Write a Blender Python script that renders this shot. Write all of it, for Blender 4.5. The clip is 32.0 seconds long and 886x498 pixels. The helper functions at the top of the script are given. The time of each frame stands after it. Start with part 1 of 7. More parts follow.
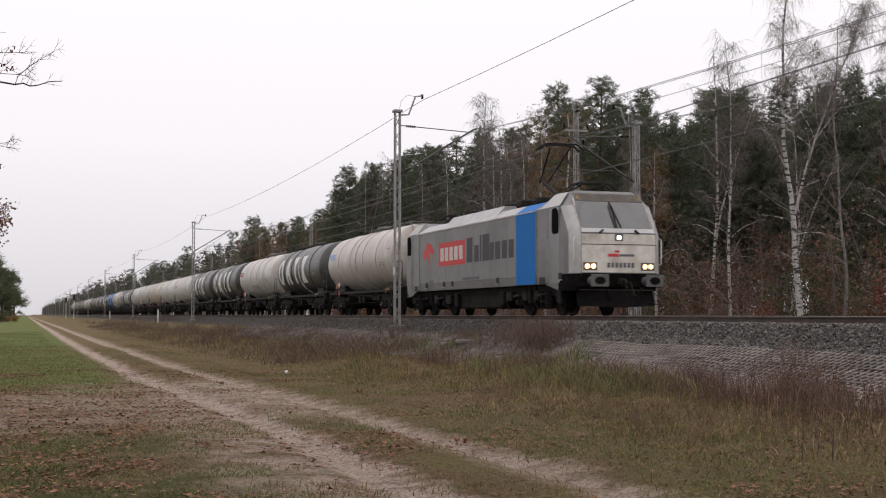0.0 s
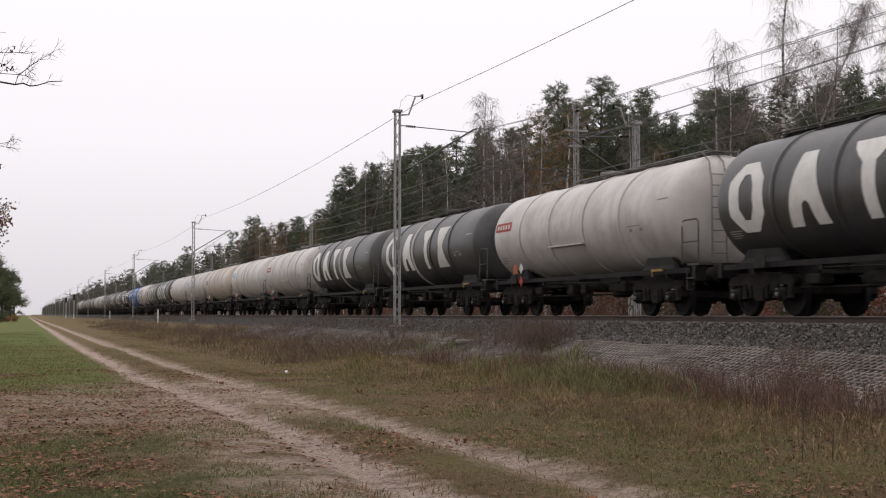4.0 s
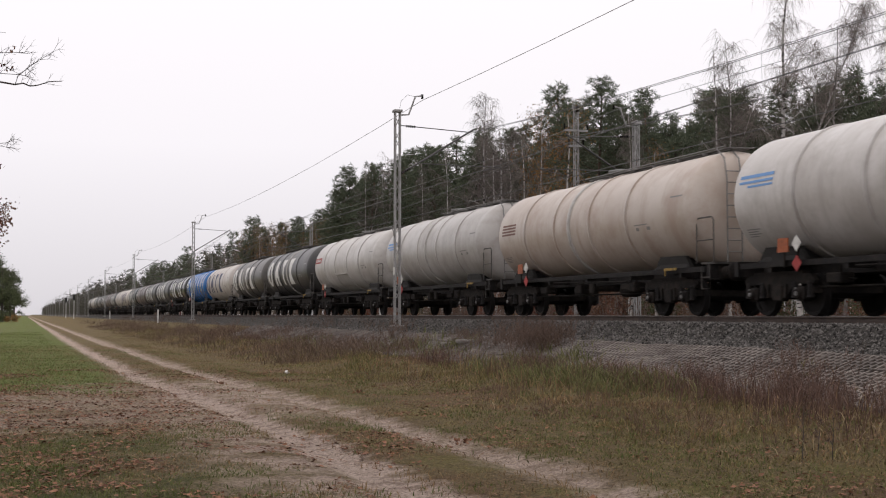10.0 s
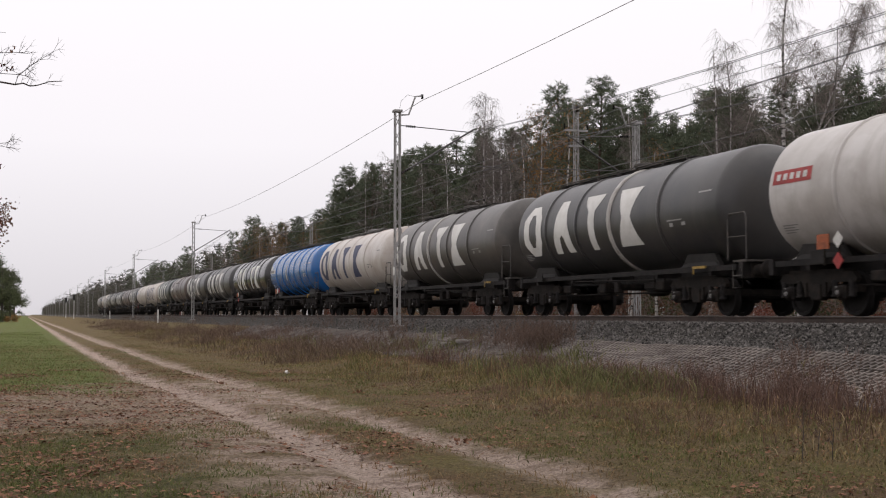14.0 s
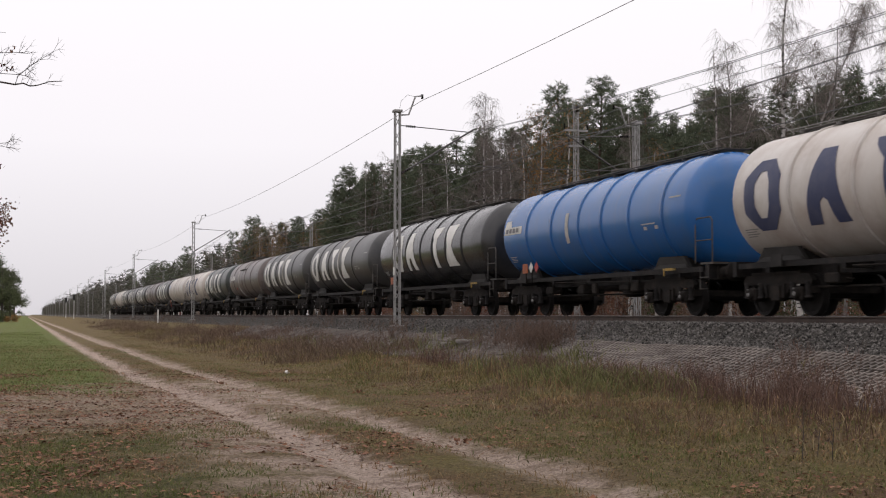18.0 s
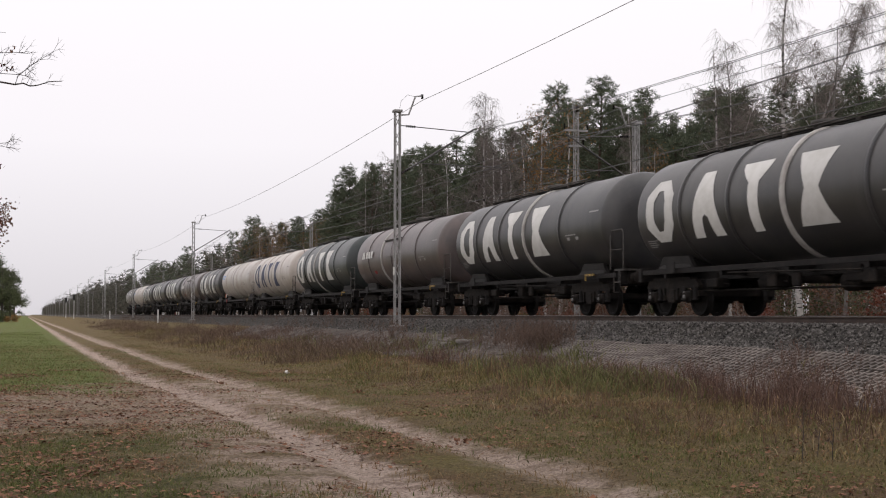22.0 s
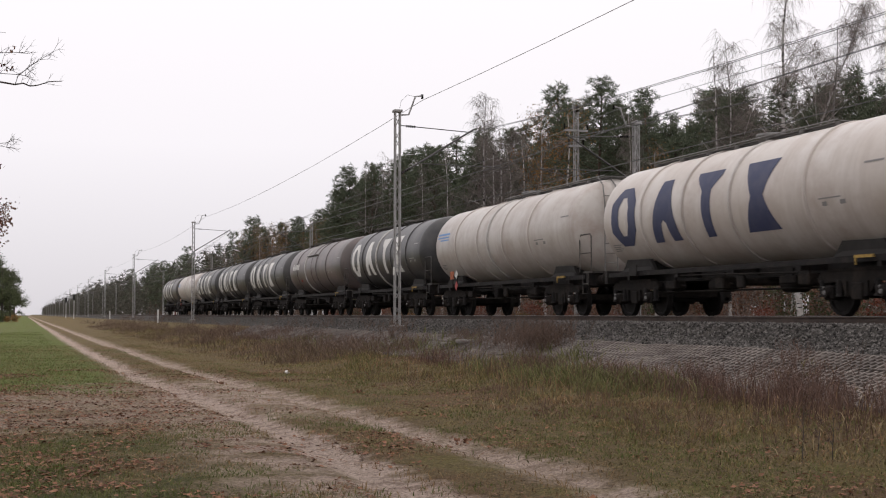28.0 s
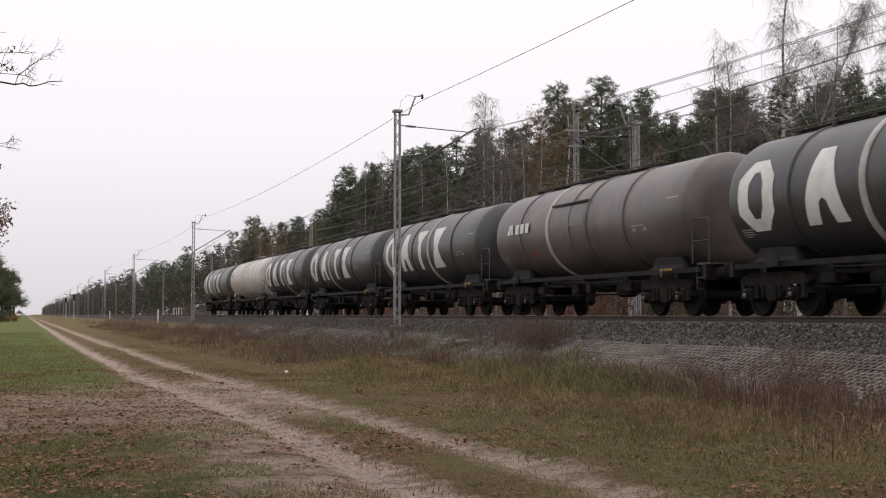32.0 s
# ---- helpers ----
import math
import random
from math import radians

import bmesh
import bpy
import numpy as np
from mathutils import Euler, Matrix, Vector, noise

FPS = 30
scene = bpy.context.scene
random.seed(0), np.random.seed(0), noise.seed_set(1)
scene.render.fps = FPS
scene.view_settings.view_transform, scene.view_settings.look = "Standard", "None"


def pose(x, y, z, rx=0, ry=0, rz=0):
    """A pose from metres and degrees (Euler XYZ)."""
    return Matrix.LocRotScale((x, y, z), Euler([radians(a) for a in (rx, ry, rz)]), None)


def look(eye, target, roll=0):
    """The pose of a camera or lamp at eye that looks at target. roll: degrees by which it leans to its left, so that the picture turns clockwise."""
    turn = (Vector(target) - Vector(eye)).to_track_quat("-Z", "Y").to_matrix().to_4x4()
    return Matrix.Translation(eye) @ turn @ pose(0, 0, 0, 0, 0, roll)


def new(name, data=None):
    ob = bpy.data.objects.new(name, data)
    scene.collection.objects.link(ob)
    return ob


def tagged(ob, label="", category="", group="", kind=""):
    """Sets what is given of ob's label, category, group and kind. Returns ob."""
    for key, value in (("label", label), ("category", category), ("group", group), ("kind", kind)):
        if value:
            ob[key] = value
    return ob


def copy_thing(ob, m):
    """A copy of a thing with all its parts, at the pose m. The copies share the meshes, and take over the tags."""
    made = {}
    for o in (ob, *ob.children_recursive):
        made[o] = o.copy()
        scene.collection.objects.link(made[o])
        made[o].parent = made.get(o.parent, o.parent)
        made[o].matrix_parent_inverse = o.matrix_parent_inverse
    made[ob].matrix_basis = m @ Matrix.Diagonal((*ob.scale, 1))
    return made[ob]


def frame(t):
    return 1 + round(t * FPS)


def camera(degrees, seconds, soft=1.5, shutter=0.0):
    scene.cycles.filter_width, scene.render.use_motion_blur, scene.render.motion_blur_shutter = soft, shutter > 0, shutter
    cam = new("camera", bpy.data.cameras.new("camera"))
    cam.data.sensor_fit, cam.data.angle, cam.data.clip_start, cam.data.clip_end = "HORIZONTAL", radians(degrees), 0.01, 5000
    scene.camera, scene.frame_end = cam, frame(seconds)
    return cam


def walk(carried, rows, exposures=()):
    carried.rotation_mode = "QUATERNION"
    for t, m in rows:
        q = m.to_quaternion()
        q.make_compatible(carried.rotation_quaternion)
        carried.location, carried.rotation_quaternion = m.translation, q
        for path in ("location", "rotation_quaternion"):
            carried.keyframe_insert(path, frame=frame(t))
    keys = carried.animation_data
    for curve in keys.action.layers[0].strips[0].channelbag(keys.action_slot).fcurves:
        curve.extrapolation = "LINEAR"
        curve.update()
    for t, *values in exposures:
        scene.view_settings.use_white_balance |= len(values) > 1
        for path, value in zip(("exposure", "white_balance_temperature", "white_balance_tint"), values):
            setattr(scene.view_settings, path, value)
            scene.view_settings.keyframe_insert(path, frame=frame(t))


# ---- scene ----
# World axes: x along the railway, the way the train runs; y across it, away from the camera; z up.
# z = 0 is the meadow, RAIL the top of the rails, TRACK the middle of the near track.
RAIL = 1.55
TRACK = 16.6
TRACK_FAR = 20.8
EYE = Vector((0.0, 0.0, 1.59))
TURN = math.atan(740 / 2270)
AIM = EYE + Vector((-math.cos(TURN), math.sin(TURN), 116 / 2270)) * 100

cam = camera(38.11, 32.0, soft=1.1, shutter=0.2)
walk(cam, [(0, look(EYE, AIM)), (32, look(EYE, AIM))])
scene.view_settings.exposure = 0.0

# Overcast sky, almost without blue, and a wide, weak sun behind the cloud.
world = bpy.data.worlds.new("world")
scene.world = world
world.use_nodes = True
wn, wl = world.node_tree.nodes, world.node_tree.links
sky = wn.new("ShaderNodeTexSky")
sky.sky_type, sky.sun_disc = "NISHITA", False
sky.sun_elevation, sky.sun_rotation = radians(60), radians(40)
# the cloud layer is dimmer and greyer towards the horizon
tc = wn.new("ShaderNodeTexCoord")
up = wn.new("ShaderNodeSeparateXYZ")
wl.new(tc.outputs["Generated"], up.inputs[0])
ramp = wn.new("ShaderNodeValToRGB")
ramp.color_ramp.elements[0].position, ramp.color_ramp.elements[0].color = 0.0, (0.67, 0.64, 0.675, 1)
ramp.color_ramp.elements[1].position, ramp.color_ramp.elements[1].color = 1.0, (1.6, 1.52, 1.56, 1)
step = ramp.color_ramp.elements.new(0.13)
step.color = (0.91, 0.87, 0.905, 1)
step = ramp.color_ramp.elements.new(0.28)
step.color = (1.0, 0.955, 0.985, 1)
wl.new(up.outputs[2], ramp.inputs[0])
bright = wn.new("ShaderNodeVectorMath")
bright.operation = "SCALE"
bright.inputs[3].default_value = 10.8
wl.new(ramp.outputs[0], bright.inputs[0])
cloud = wn.new("ShaderNodeMix")
cloud.data_type = "RGBA"
cloud.inputs[0].default_value = 0.97
wl.new(sky.outputs[0], cloud.inputs[6])
wl.new(bright.outputs[0], cloud.inputs[7])
wl.new(cloud.outputs[2], wn["Background"].inputs[0])
wn["Background"].inputs[1].default_value = 0.1

sun = new("sun", bpy.data.lights.new("sun", "SUN"))
sun.data.energy, sun.data.angle, sun.data.color = 0.5, radians(40), (1.0, 0.96, 0.9)
sun.matrix_world = look((25, 30, 70), (0, 0, 0))


# ---- materials ----
def mat(name, color, rough=0.7, metal=0.0, color2=None, scale=4.0, color3=None, scale3=0.6, bump=0.0, bump_scale=30.0,
        vary=0.0, spec=0.4, streak=None, detail=6.0, space="Object", thin=False):
    """A surface with two scales of colour change, fine relief and a shift of its own for each object."""
    m = bpy.data.materials.new(name)
    m.use_nodes = True
    n, l = m.node_tree.nodes, m.node_tree.links
    b = n["Principled BSDF"]
    b.inputs["Roughness"].default_value = rough
    b.inputs["Metallic"].default_value = metal
    b.inputs["Specular IOR Level"].default_value = spec
    tc = n.new("ShaderNodeTexCoord")
    info = n.new("ShaderNodeObjectInfo")
    move = n.new("ShaderNodeVectorMath")
    move.operation = "MULTIPLY_ADD"
    move.inputs[1].default_value = (1, 1, 1)
    comb = n.new("ShaderNodeCombineXYZ")
    mul = n.new("ShaderNodeMath")
    mul.operation = "MULTIPLY"
    mul.inputs[1].default_value = 57.0
    l.new(info.outputs["Random"], mul.inputs[0])
    for k in range(3):
        l.new(mul.outputs[0], comb.inputs[k])
    l.new(tc.outputs[space], move.inputs[0])
    l.new(comb.outputs[0], move.inputs[2])
    rgb = n.new("ShaderNodeRGB")
    rgb.outputs[0].default_value = (*color, 1)
    out = rgb.outputs[0]

    def layer(out, col, sc, lo, hi, stretch=None):
        tx = n.new("ShaderNodeTexNoise")
        tx.inputs["Scale"].default_value = sc
        tx.inputs["Detail"].default_value = detail
        tx.inputs["Roughness"].default_value = 0.62
        if stretch:
            mp = n.new("ShaderNodeMapping")
            mp.inputs["Scale"].default_value = stretch
            l.new(move.outputs[0], mp.inputs[0])
            l.new(mp.outputs[0], tx.inputs["Vector"])
        else:
            l.new(move.outputs[0], tx.inputs["Vector"])
        r = n.new("ShaderNodeMapRange")
        r.inputs[1].default_value, r.inputs[2].default_value = lo, hi
        l.new(tx.outputs[0], r.inputs[0])
        mx = n.new("ShaderNodeMix")
        mx.data_type = "RGBA"
        mx.inputs[7].default_value = (*col, 1)
        l.new(r.outputs[0], mx.inputs[0])
        l.new(out, mx.inputs[6])
        return mx.outputs[2]

    if color2:
        out = layer(out, color2, scale, 0.42, 0.66)
    if color3:
        out = layer(out, color3, scale3, 0.45, 0.7)
    if streak:
        out = layer(out, streak[0], streak[1], streak[2], streak[3], streak[4])
    if vary:
        hsv = n.new("ShaderNodeHueSaturation")
        r = n.new("ShaderNodeMapRange")
        r.inputs[3].default_value, r.inputs[4].default_value = 1 - vary, 1 + vary
        l.new(info.outputs["Random"], r.inputs[0])
        l.new(r.outputs[0], hsv.inputs["Value"])
        l.new(out, hsv.inputs["Color"])
        out = hsv.outputs[0]
    l.new(out, b.inputs["Base Color"])
    if bump:
        tx = n.new("ShaderNodeTexNoise")
        tx.inputs["Scale"].default_value = bump_scale
        tx.inputs["Detail"].default_value = 4
        l.new(move.outputs[0], tx.inputs["Vector"])
        bp = n.new("ShaderNodeBump")
        bp.inputs["Strength"].default_value = bump
        bp.inputs["Distance"].default_value = 0.03
        l.new(tx.outputs[0], bp.inputs["Height"])
        l.new(bp.outputs[0], b.inputs["Normal"])
    return m


def leaf_mat(name, a, b_, through_light=0.25):
    """Leaves, needles and blades: each clump takes a tone of its own between two colours."""
    m = bpy.data.materials.new(name)
    m.use_nodes = True
    n, l = m.node_tree.nodes, m.node_tree.links
    p = n["Principled BSDF"]
    p.inputs["Roughness"].default_value = 0.75
    p.inputs["Specular IOR Level"].default_value = 0.15
    geo = n.new("ShaderNodeNewGeometry")
    mx = n.new("ShaderNodeMix")
    mx.data_type = "RGBA"
    mx.inputs[6].default_value, mx.inputs[7].default_value = (*a, 1), (*b_, 1)
    l.new(geo.outputs["Random Per Island"], mx.inputs[0])
    l.new(mx.outputs[2], p.inputs["Base Color"])
    if through_light:
        tr = n.new("ShaderNodeBsdfTranslucent")
        l.new(mx.outputs[2], tr.inputs[0])
        ms = n.new("ShaderNodeMixShader")
        ms.inputs[0].default_value = through_light
        l.new(p.outputs[0], ms.inputs[1])
        l.new(tr.outputs[0], ms.inputs[2])
        l.new(ms.outputs[0], n["Material Output"].inputs[0])
    return m


def glow(name, color, strength):
    m = bpy.data.materials.new(name)
    m.use_nodes = True
    b = m.node_tree.nodes["Principled BSDF"]
    b.inputs["Base Color"].default_value = (*color, 1)
    b.inputs["Emission Color"].default_value = (*color, 1)
    b.inputs["Emission Strength"].default_value = strength
    return m


STEEL = mat("dark_steel", (0.013, 0.012, 0.012), 0.75, 0.0, (0.026, 0.022, 0.02), 5, (0.009, 0.008, 0.008), 1.2, 0.3, 40, spec=0.15)
BOGIE = mat("bogie_grime", (0.014, 0.0125, 0.0115), 0.85, 0.0, (0.03, 0.024, 0.02), 6, (0.009, 0.008, 0.008), 1.5, 0.4, 35, spec=0.1)
GALV = mat("galvanised_steel", (0.3, 0.295, 0.29), 0.65, 0.0, (0.23, 0.225, 0.22), 7, (0.17, 0.16, 0.155), 1.3, 0.1, 50)
SLAB = mat("weathered_slab", (0.16, 0.136, 0.12), 0.9, 0, (0.1, 0.083, 0.073), 4, (0.06, 0.049, 0.042), 0.8, 0.3, 45, vary=0.2)
WIRE = mat("wire", (0.09, 0.085, 0.085), 0.6, 0.4)
FEEDER_GREY = mat("weathered_wire", (0.24, 0.235, 0.235), 0.6, 0.3)
RAIL_SIDE = mat("rail_rust", (0.06, 0.042, 0.034), 0.85, 0, (0.035, 0.026, 0.022), 3, None, 1, 0.3, 40, space="Object")
RAIL_TOP = mat("rail_head", (0.45, 0.44, 0.43), 0.3, 0.9, (0.3, 0.29, 0.28), 3)
CONCRETE = mat("concrete", (0.17, 0.153, 0.138), 0.9, 0, (0.115, 0.102, 0.091), 5, (0.065, 0.056, 0.048), 0.8, 0.3, 45, vary=0.12)
RUBBER = mat("black_rubber", (0.02, 0.02, 0.02), 0.8)
SIDE_GLASS = mat("side_glass", (0.005, 0.005, 0.006), 0.85, 0, spec=0.02)
BUFFER_GREY = mat("buffer_grey", (0.1, 0.097, 0.094), 0.7, 0, (0.06, 0.057, 0.055), 5)
# Near-black of the locomotive's lower ends and buffer faces
PIT_BLACK = mat("deep_black", (0.006, 0.0055, 0.0055), 0.9, 0, (0.011, 0.01, 0.009), 5, spec=0.05)
GLASS_DARK = mat("cab_glass", (0.06, 0.062, 0.065), 0.08, 0, (0.045, 0.046, 0.048), 1.5, spec=0.5)
BROW = mat("sooty_brow", (0.085, 0.076, 0.067), 0.8, 0, (0.12, 0.105, 0.09), 4, spec=0.2)
LETTER_WHITE = mat("letter_white", (0.58, 0.57, 0.545), 0.6, 0, (0.5, 0.49, 0.46), 3, vary=0.08)
LETTER_BLUE = mat("letter_navy", (0.03, 0.037, 0.085), 0.6, 0, (0.048, 0.053, 0.095), 3)
SIGN_ORANGE = mat("hazard_orange", (0.3, 0.075, 0.022), 0.6, 0, (0.16, 0.045, 0.018), 8)
SIGN_RED = mat("sign_red", (0.3, 0.028, 0.026), 0.6, 0, (0.2, 0.024, 0.022), 6)
SIGN_WHITE = mat("sign_white", (0.52, 0.51, 0.48), 0.6, 0, (0.38, 0.37, 0.34), 6)
PRINT_DARK = mat("print_dark", (0.2, 0.195, 0.19), 0.7)
PRINT_LIGHT = mat("print_light", (0.3, 0.295, 0.285), 0.7)
SIGN_GREY = mat("sign_grey", (0.1, 0.1, 0.11), 0.6)
SIGN_BLUE = mat("sign_blue", (0.12, 0.25, 0.48), 0.6)
YELLOW = mat("yellow_paint", (0.3, 0.19, 0.04), 0.7, 0, (0.08, 0.055, 0.02), 9)


# ---- building ----
class Mesh:
    """Gathers the faces of one mesh."""

    def __init__(self):
        self.v, self.f, self.s = [], [], []

    def add(self, verts, faces, smooth=False):
        k = len(self.v)
        self.v.extend(tuple(p) for p in verts)
        self.f.extend(tuple(i + k for i in q) for q in faces)
        self.s.extend([smooth] * len(faces))
        return self

    def box(self, c, size, rz=0.0, ry=0.0, rx=0.0, bevel=0.0, taper=1.0):
        x, y, z = (a / 2 for a in size)
        rot = Euler((rx, ry, rz)).to_matrix()
        c = Vector(c)
        if bevel <= 0:
            pts = [(sx * x * (taper if sz > 0 else 1), sy * y * (taper if sz > 0 else 1), sz * z) for sx in (-1, 1) for sy in (-1, 1) for sz in (-1, 1)]
            fs = [(0, 1, 3, 2), (4, 6, 7, 5), (0, 4, 5, 1), (2, 3, 7, 6), (0, 2, 6, 4), (1, 5, 7, 3)]
        else:
            bm = bmesh.new()
            bmesh.ops.create_cube(bm, size=1, matrix=Matrix.Diagonal((2 * x, 2 * y, 2 * z, 1)))
            bmesh.ops.bevel(bm, geom=bm.edges[:], offset=bevel, segments=1, affect="EDGES")
            bm.verts.index_update()
            pts = [v.co[:] for v in bm.verts]
            fs = [tuple(v.index for v in q.verts) for q in bm.faces]
            bm.free()
        return self.add([c + rot @ Vector(p) for p in pts], fs)

    def tube(self, path, r, n=6, r_end=None, cap=True, smooth=True):
        """A round bar along a path of points."""
        path = [Vector(p) for p in path]
        rows, m = [], len(path)
        for i, p in enumerate(path):
            d = (path[min(i + 1, m - 1)] - path[max(i - 1, 0)])
            if d.length < 1e-9:
                d = Vector((0, 0, 1))
            d.normalize()
            a = Vector((0, 0, 1)) if abs(d.z) < 0.9 else Vector((1, 0, 0))
            u = d.cross(a).normalized()
            w = d.cross(u)
            rr = r if r_end is None else r + (r_end - r) * i / max(m - 1, 1)
            rows.append([p + (u * math.cos(2 * math.pi * k / n) + w * math.sin(2 * math.pi * k / n)) * rr for k in range(n)])
        vs = [q for row in rows for q in row]
        fs = [(i * n + k, i * n + (k + 1) % n, (i + 1) * n + (k + 1) % n, (i + 1) * n + k) for i in range(m - 1) for k in range(n)]
        self.add(vs, fs, smooth)
        if cap and n > 2:
            self.add(rows[0], [tuple(range(n))[::-1]])
            self.add(rows[-1], [tuple(range(n))])
        return self

    def loft(self, sections, closed=True, cap=True, smooth=False):
        n, m = len(sections[0]), len(sections)
        last = n if closed else n - 1
        self.add([p for s in sections for p in s],
                 [(i * n + k, i * n + (k + 1) % n, (i + 1) * n + (k + 1) % n, (i + 1) * n + k) for i in range(m - 1) for k in range(last)], smooth)
        if cap:
            self.add(sections[0], [tuple(range(n))[::-1]])
            self.add(sections[-1], [tuple(range(n))])
        return self

    def turn(self, profile, n=32, axis="x", smooth=True):
        """A turned solid: (place along the axis, radius)."""
        rows = []
        for a, r in profile:
            ring = []
            for k in range(n):
                c, s = math.cos(2 * math.pi * k / n) * r, math.sin(2 * math.pi * k / n) * r
                ring.append((a, c, s) if axis == "x" else (s, a, c) if axis == "y" else (c, s, a))
            rows.append(ring)
        return self.loft(rows, True, True, smooth)

    def plate(self, pts, d):
        """A flat outline of points given depth d (a vector)."""
        n = len(pts)
        back = [Vector(p) + Vector(d) for p in pts]
        return self.add(list(pts) + back, [tuple(range(n))[::-1], tuple(range(n, 2 * n))] + [(i, (i + 1) % n, n + (i + 1) % n, n + i) for i in range(n)])

    def data(self, name, material):
        me = bpy.data.meshes.new(name)
        me.from_pydata(self.v, [], self.f)
        me.polygons.foreach_set("use_smooth", self.s)
        me.materials.append(material)
        bm = bmesh.new()
        bm.from_mesh(me)
        bmesh.ops.recalc_face_normals(bm, faces=bm.faces[:])
        bm.to_mesh(me)
        bm.free()
        return me

    def raw(self, name, material):
        """As data(), for leaves and the like, which have no inside."""
        me = bpy.data.meshes.new(name)
        me.from_pydata(self.v, [], self.f)
        me.polygons.foreach_set("use_smooth", self.s)
        me.materials.append(material)
        return me


STORE = {}


def kept(key, make, material):
    """One mesh for all alike parts."""
    key = (key, material.name)
    if key not in STORE:
        STORE[key] = make().data(str(key[0]).split("|")[0], material)
    return STORE[key]


def part(name, mesh, material, parent, label="", at=None):
    """One mesh object under a thing or a part; mesh is a Mesh or mesh data that is shared."""
    ob = new(name, mesh.data(name, material) if isinstance(mesh, Mesh) else mesh)
    ob.parent = parent
    if at is not None:
        ob.matrix_basis = at
    return tagged(ob, label)


def thing(name, m, label, category, group="", kind=""):
    ob = new(name)
    ob.empty_display_size = 0.3
    ob.matrix_world = m
    return tagged(ob, label, category, group, kind)


def solid(name, mesh, material, label, category="", group="", kind="", m=None):
    ob = new(name, mesh.data(name, material) if isinstance(mesh, Mesh) else mesh)
    if m is not None:
        ob.matrix_world = m
    return tagged(ob, label, category, group, kind)


# ---- the ground ----
def smooth_step(a, b, x):
    t = min(max((x - a) / (b - a), 0.0), 1.0)
    return t * t * (3 - 2 * t)


def bend(x):
    """How far the dirt road swings away from the railway, farther on."""
    return -0.6 * min(max((-22 - x) / 11, 0), 1) - 0.3 * min(max((-33 - x) / 40, 0), 1)


def rut(y, x):
    """How far down the two wheel tracks of the dirt road lie at a place."""
    w = bend(x)
    a = math.exp(-(((y - 3.4 - w) / 0.33) ** 2))
    b = math.exp(-(((y - 5.15 - w) / 0.33) ** 2))
    return max(a, b)


def ground_height(x, y):
    """The meadow, the road, and the railway's bank with its ballast bed."""
    z = 0.06 * noise.noise((x * 0.15, y * 0.3, 0)) + 0.02 * noise.noise((x * 0.9, y * 0.9, 3))
    if y < 8.5 and -45 < x < 0:
        z += 0.014 * noise.noise((x * 3.1, y * 3.7, 5)) + 0.009 * noise.noise((x * 8.0, y * 9.0, 9))
    if y < 7:
        z -= 0.09 * rut(y, x)
    if y > 6:
        # foot of the bank
        z += 0.25 * smooth_step(7.5, 11.3, y)
        z += 0.75 * smooth_step(11.3, 14.0, y)
        if y > 13.75:
            fade = smooth_step(13.75, 14.1, y)
            top = RAIL - 0.175
            prof = 1.0 + (top - 1.0) * smooth_step(13.75, 14.7, y)
            if y > 14.9:
                prof = top
            if y > 22.8:
                prof = top - 1.15 * smooth_step(22.8, 25.2, y)
            z = z * (1 - fade) + prof * fade if y < 22.8 else prof + z * smooth_step(22.8, 25, y) * 0.4
    if y < -6:
        z += 0.05 * (-6 - y) * smooth_step(-6, -14, y) * 0.3
    return z


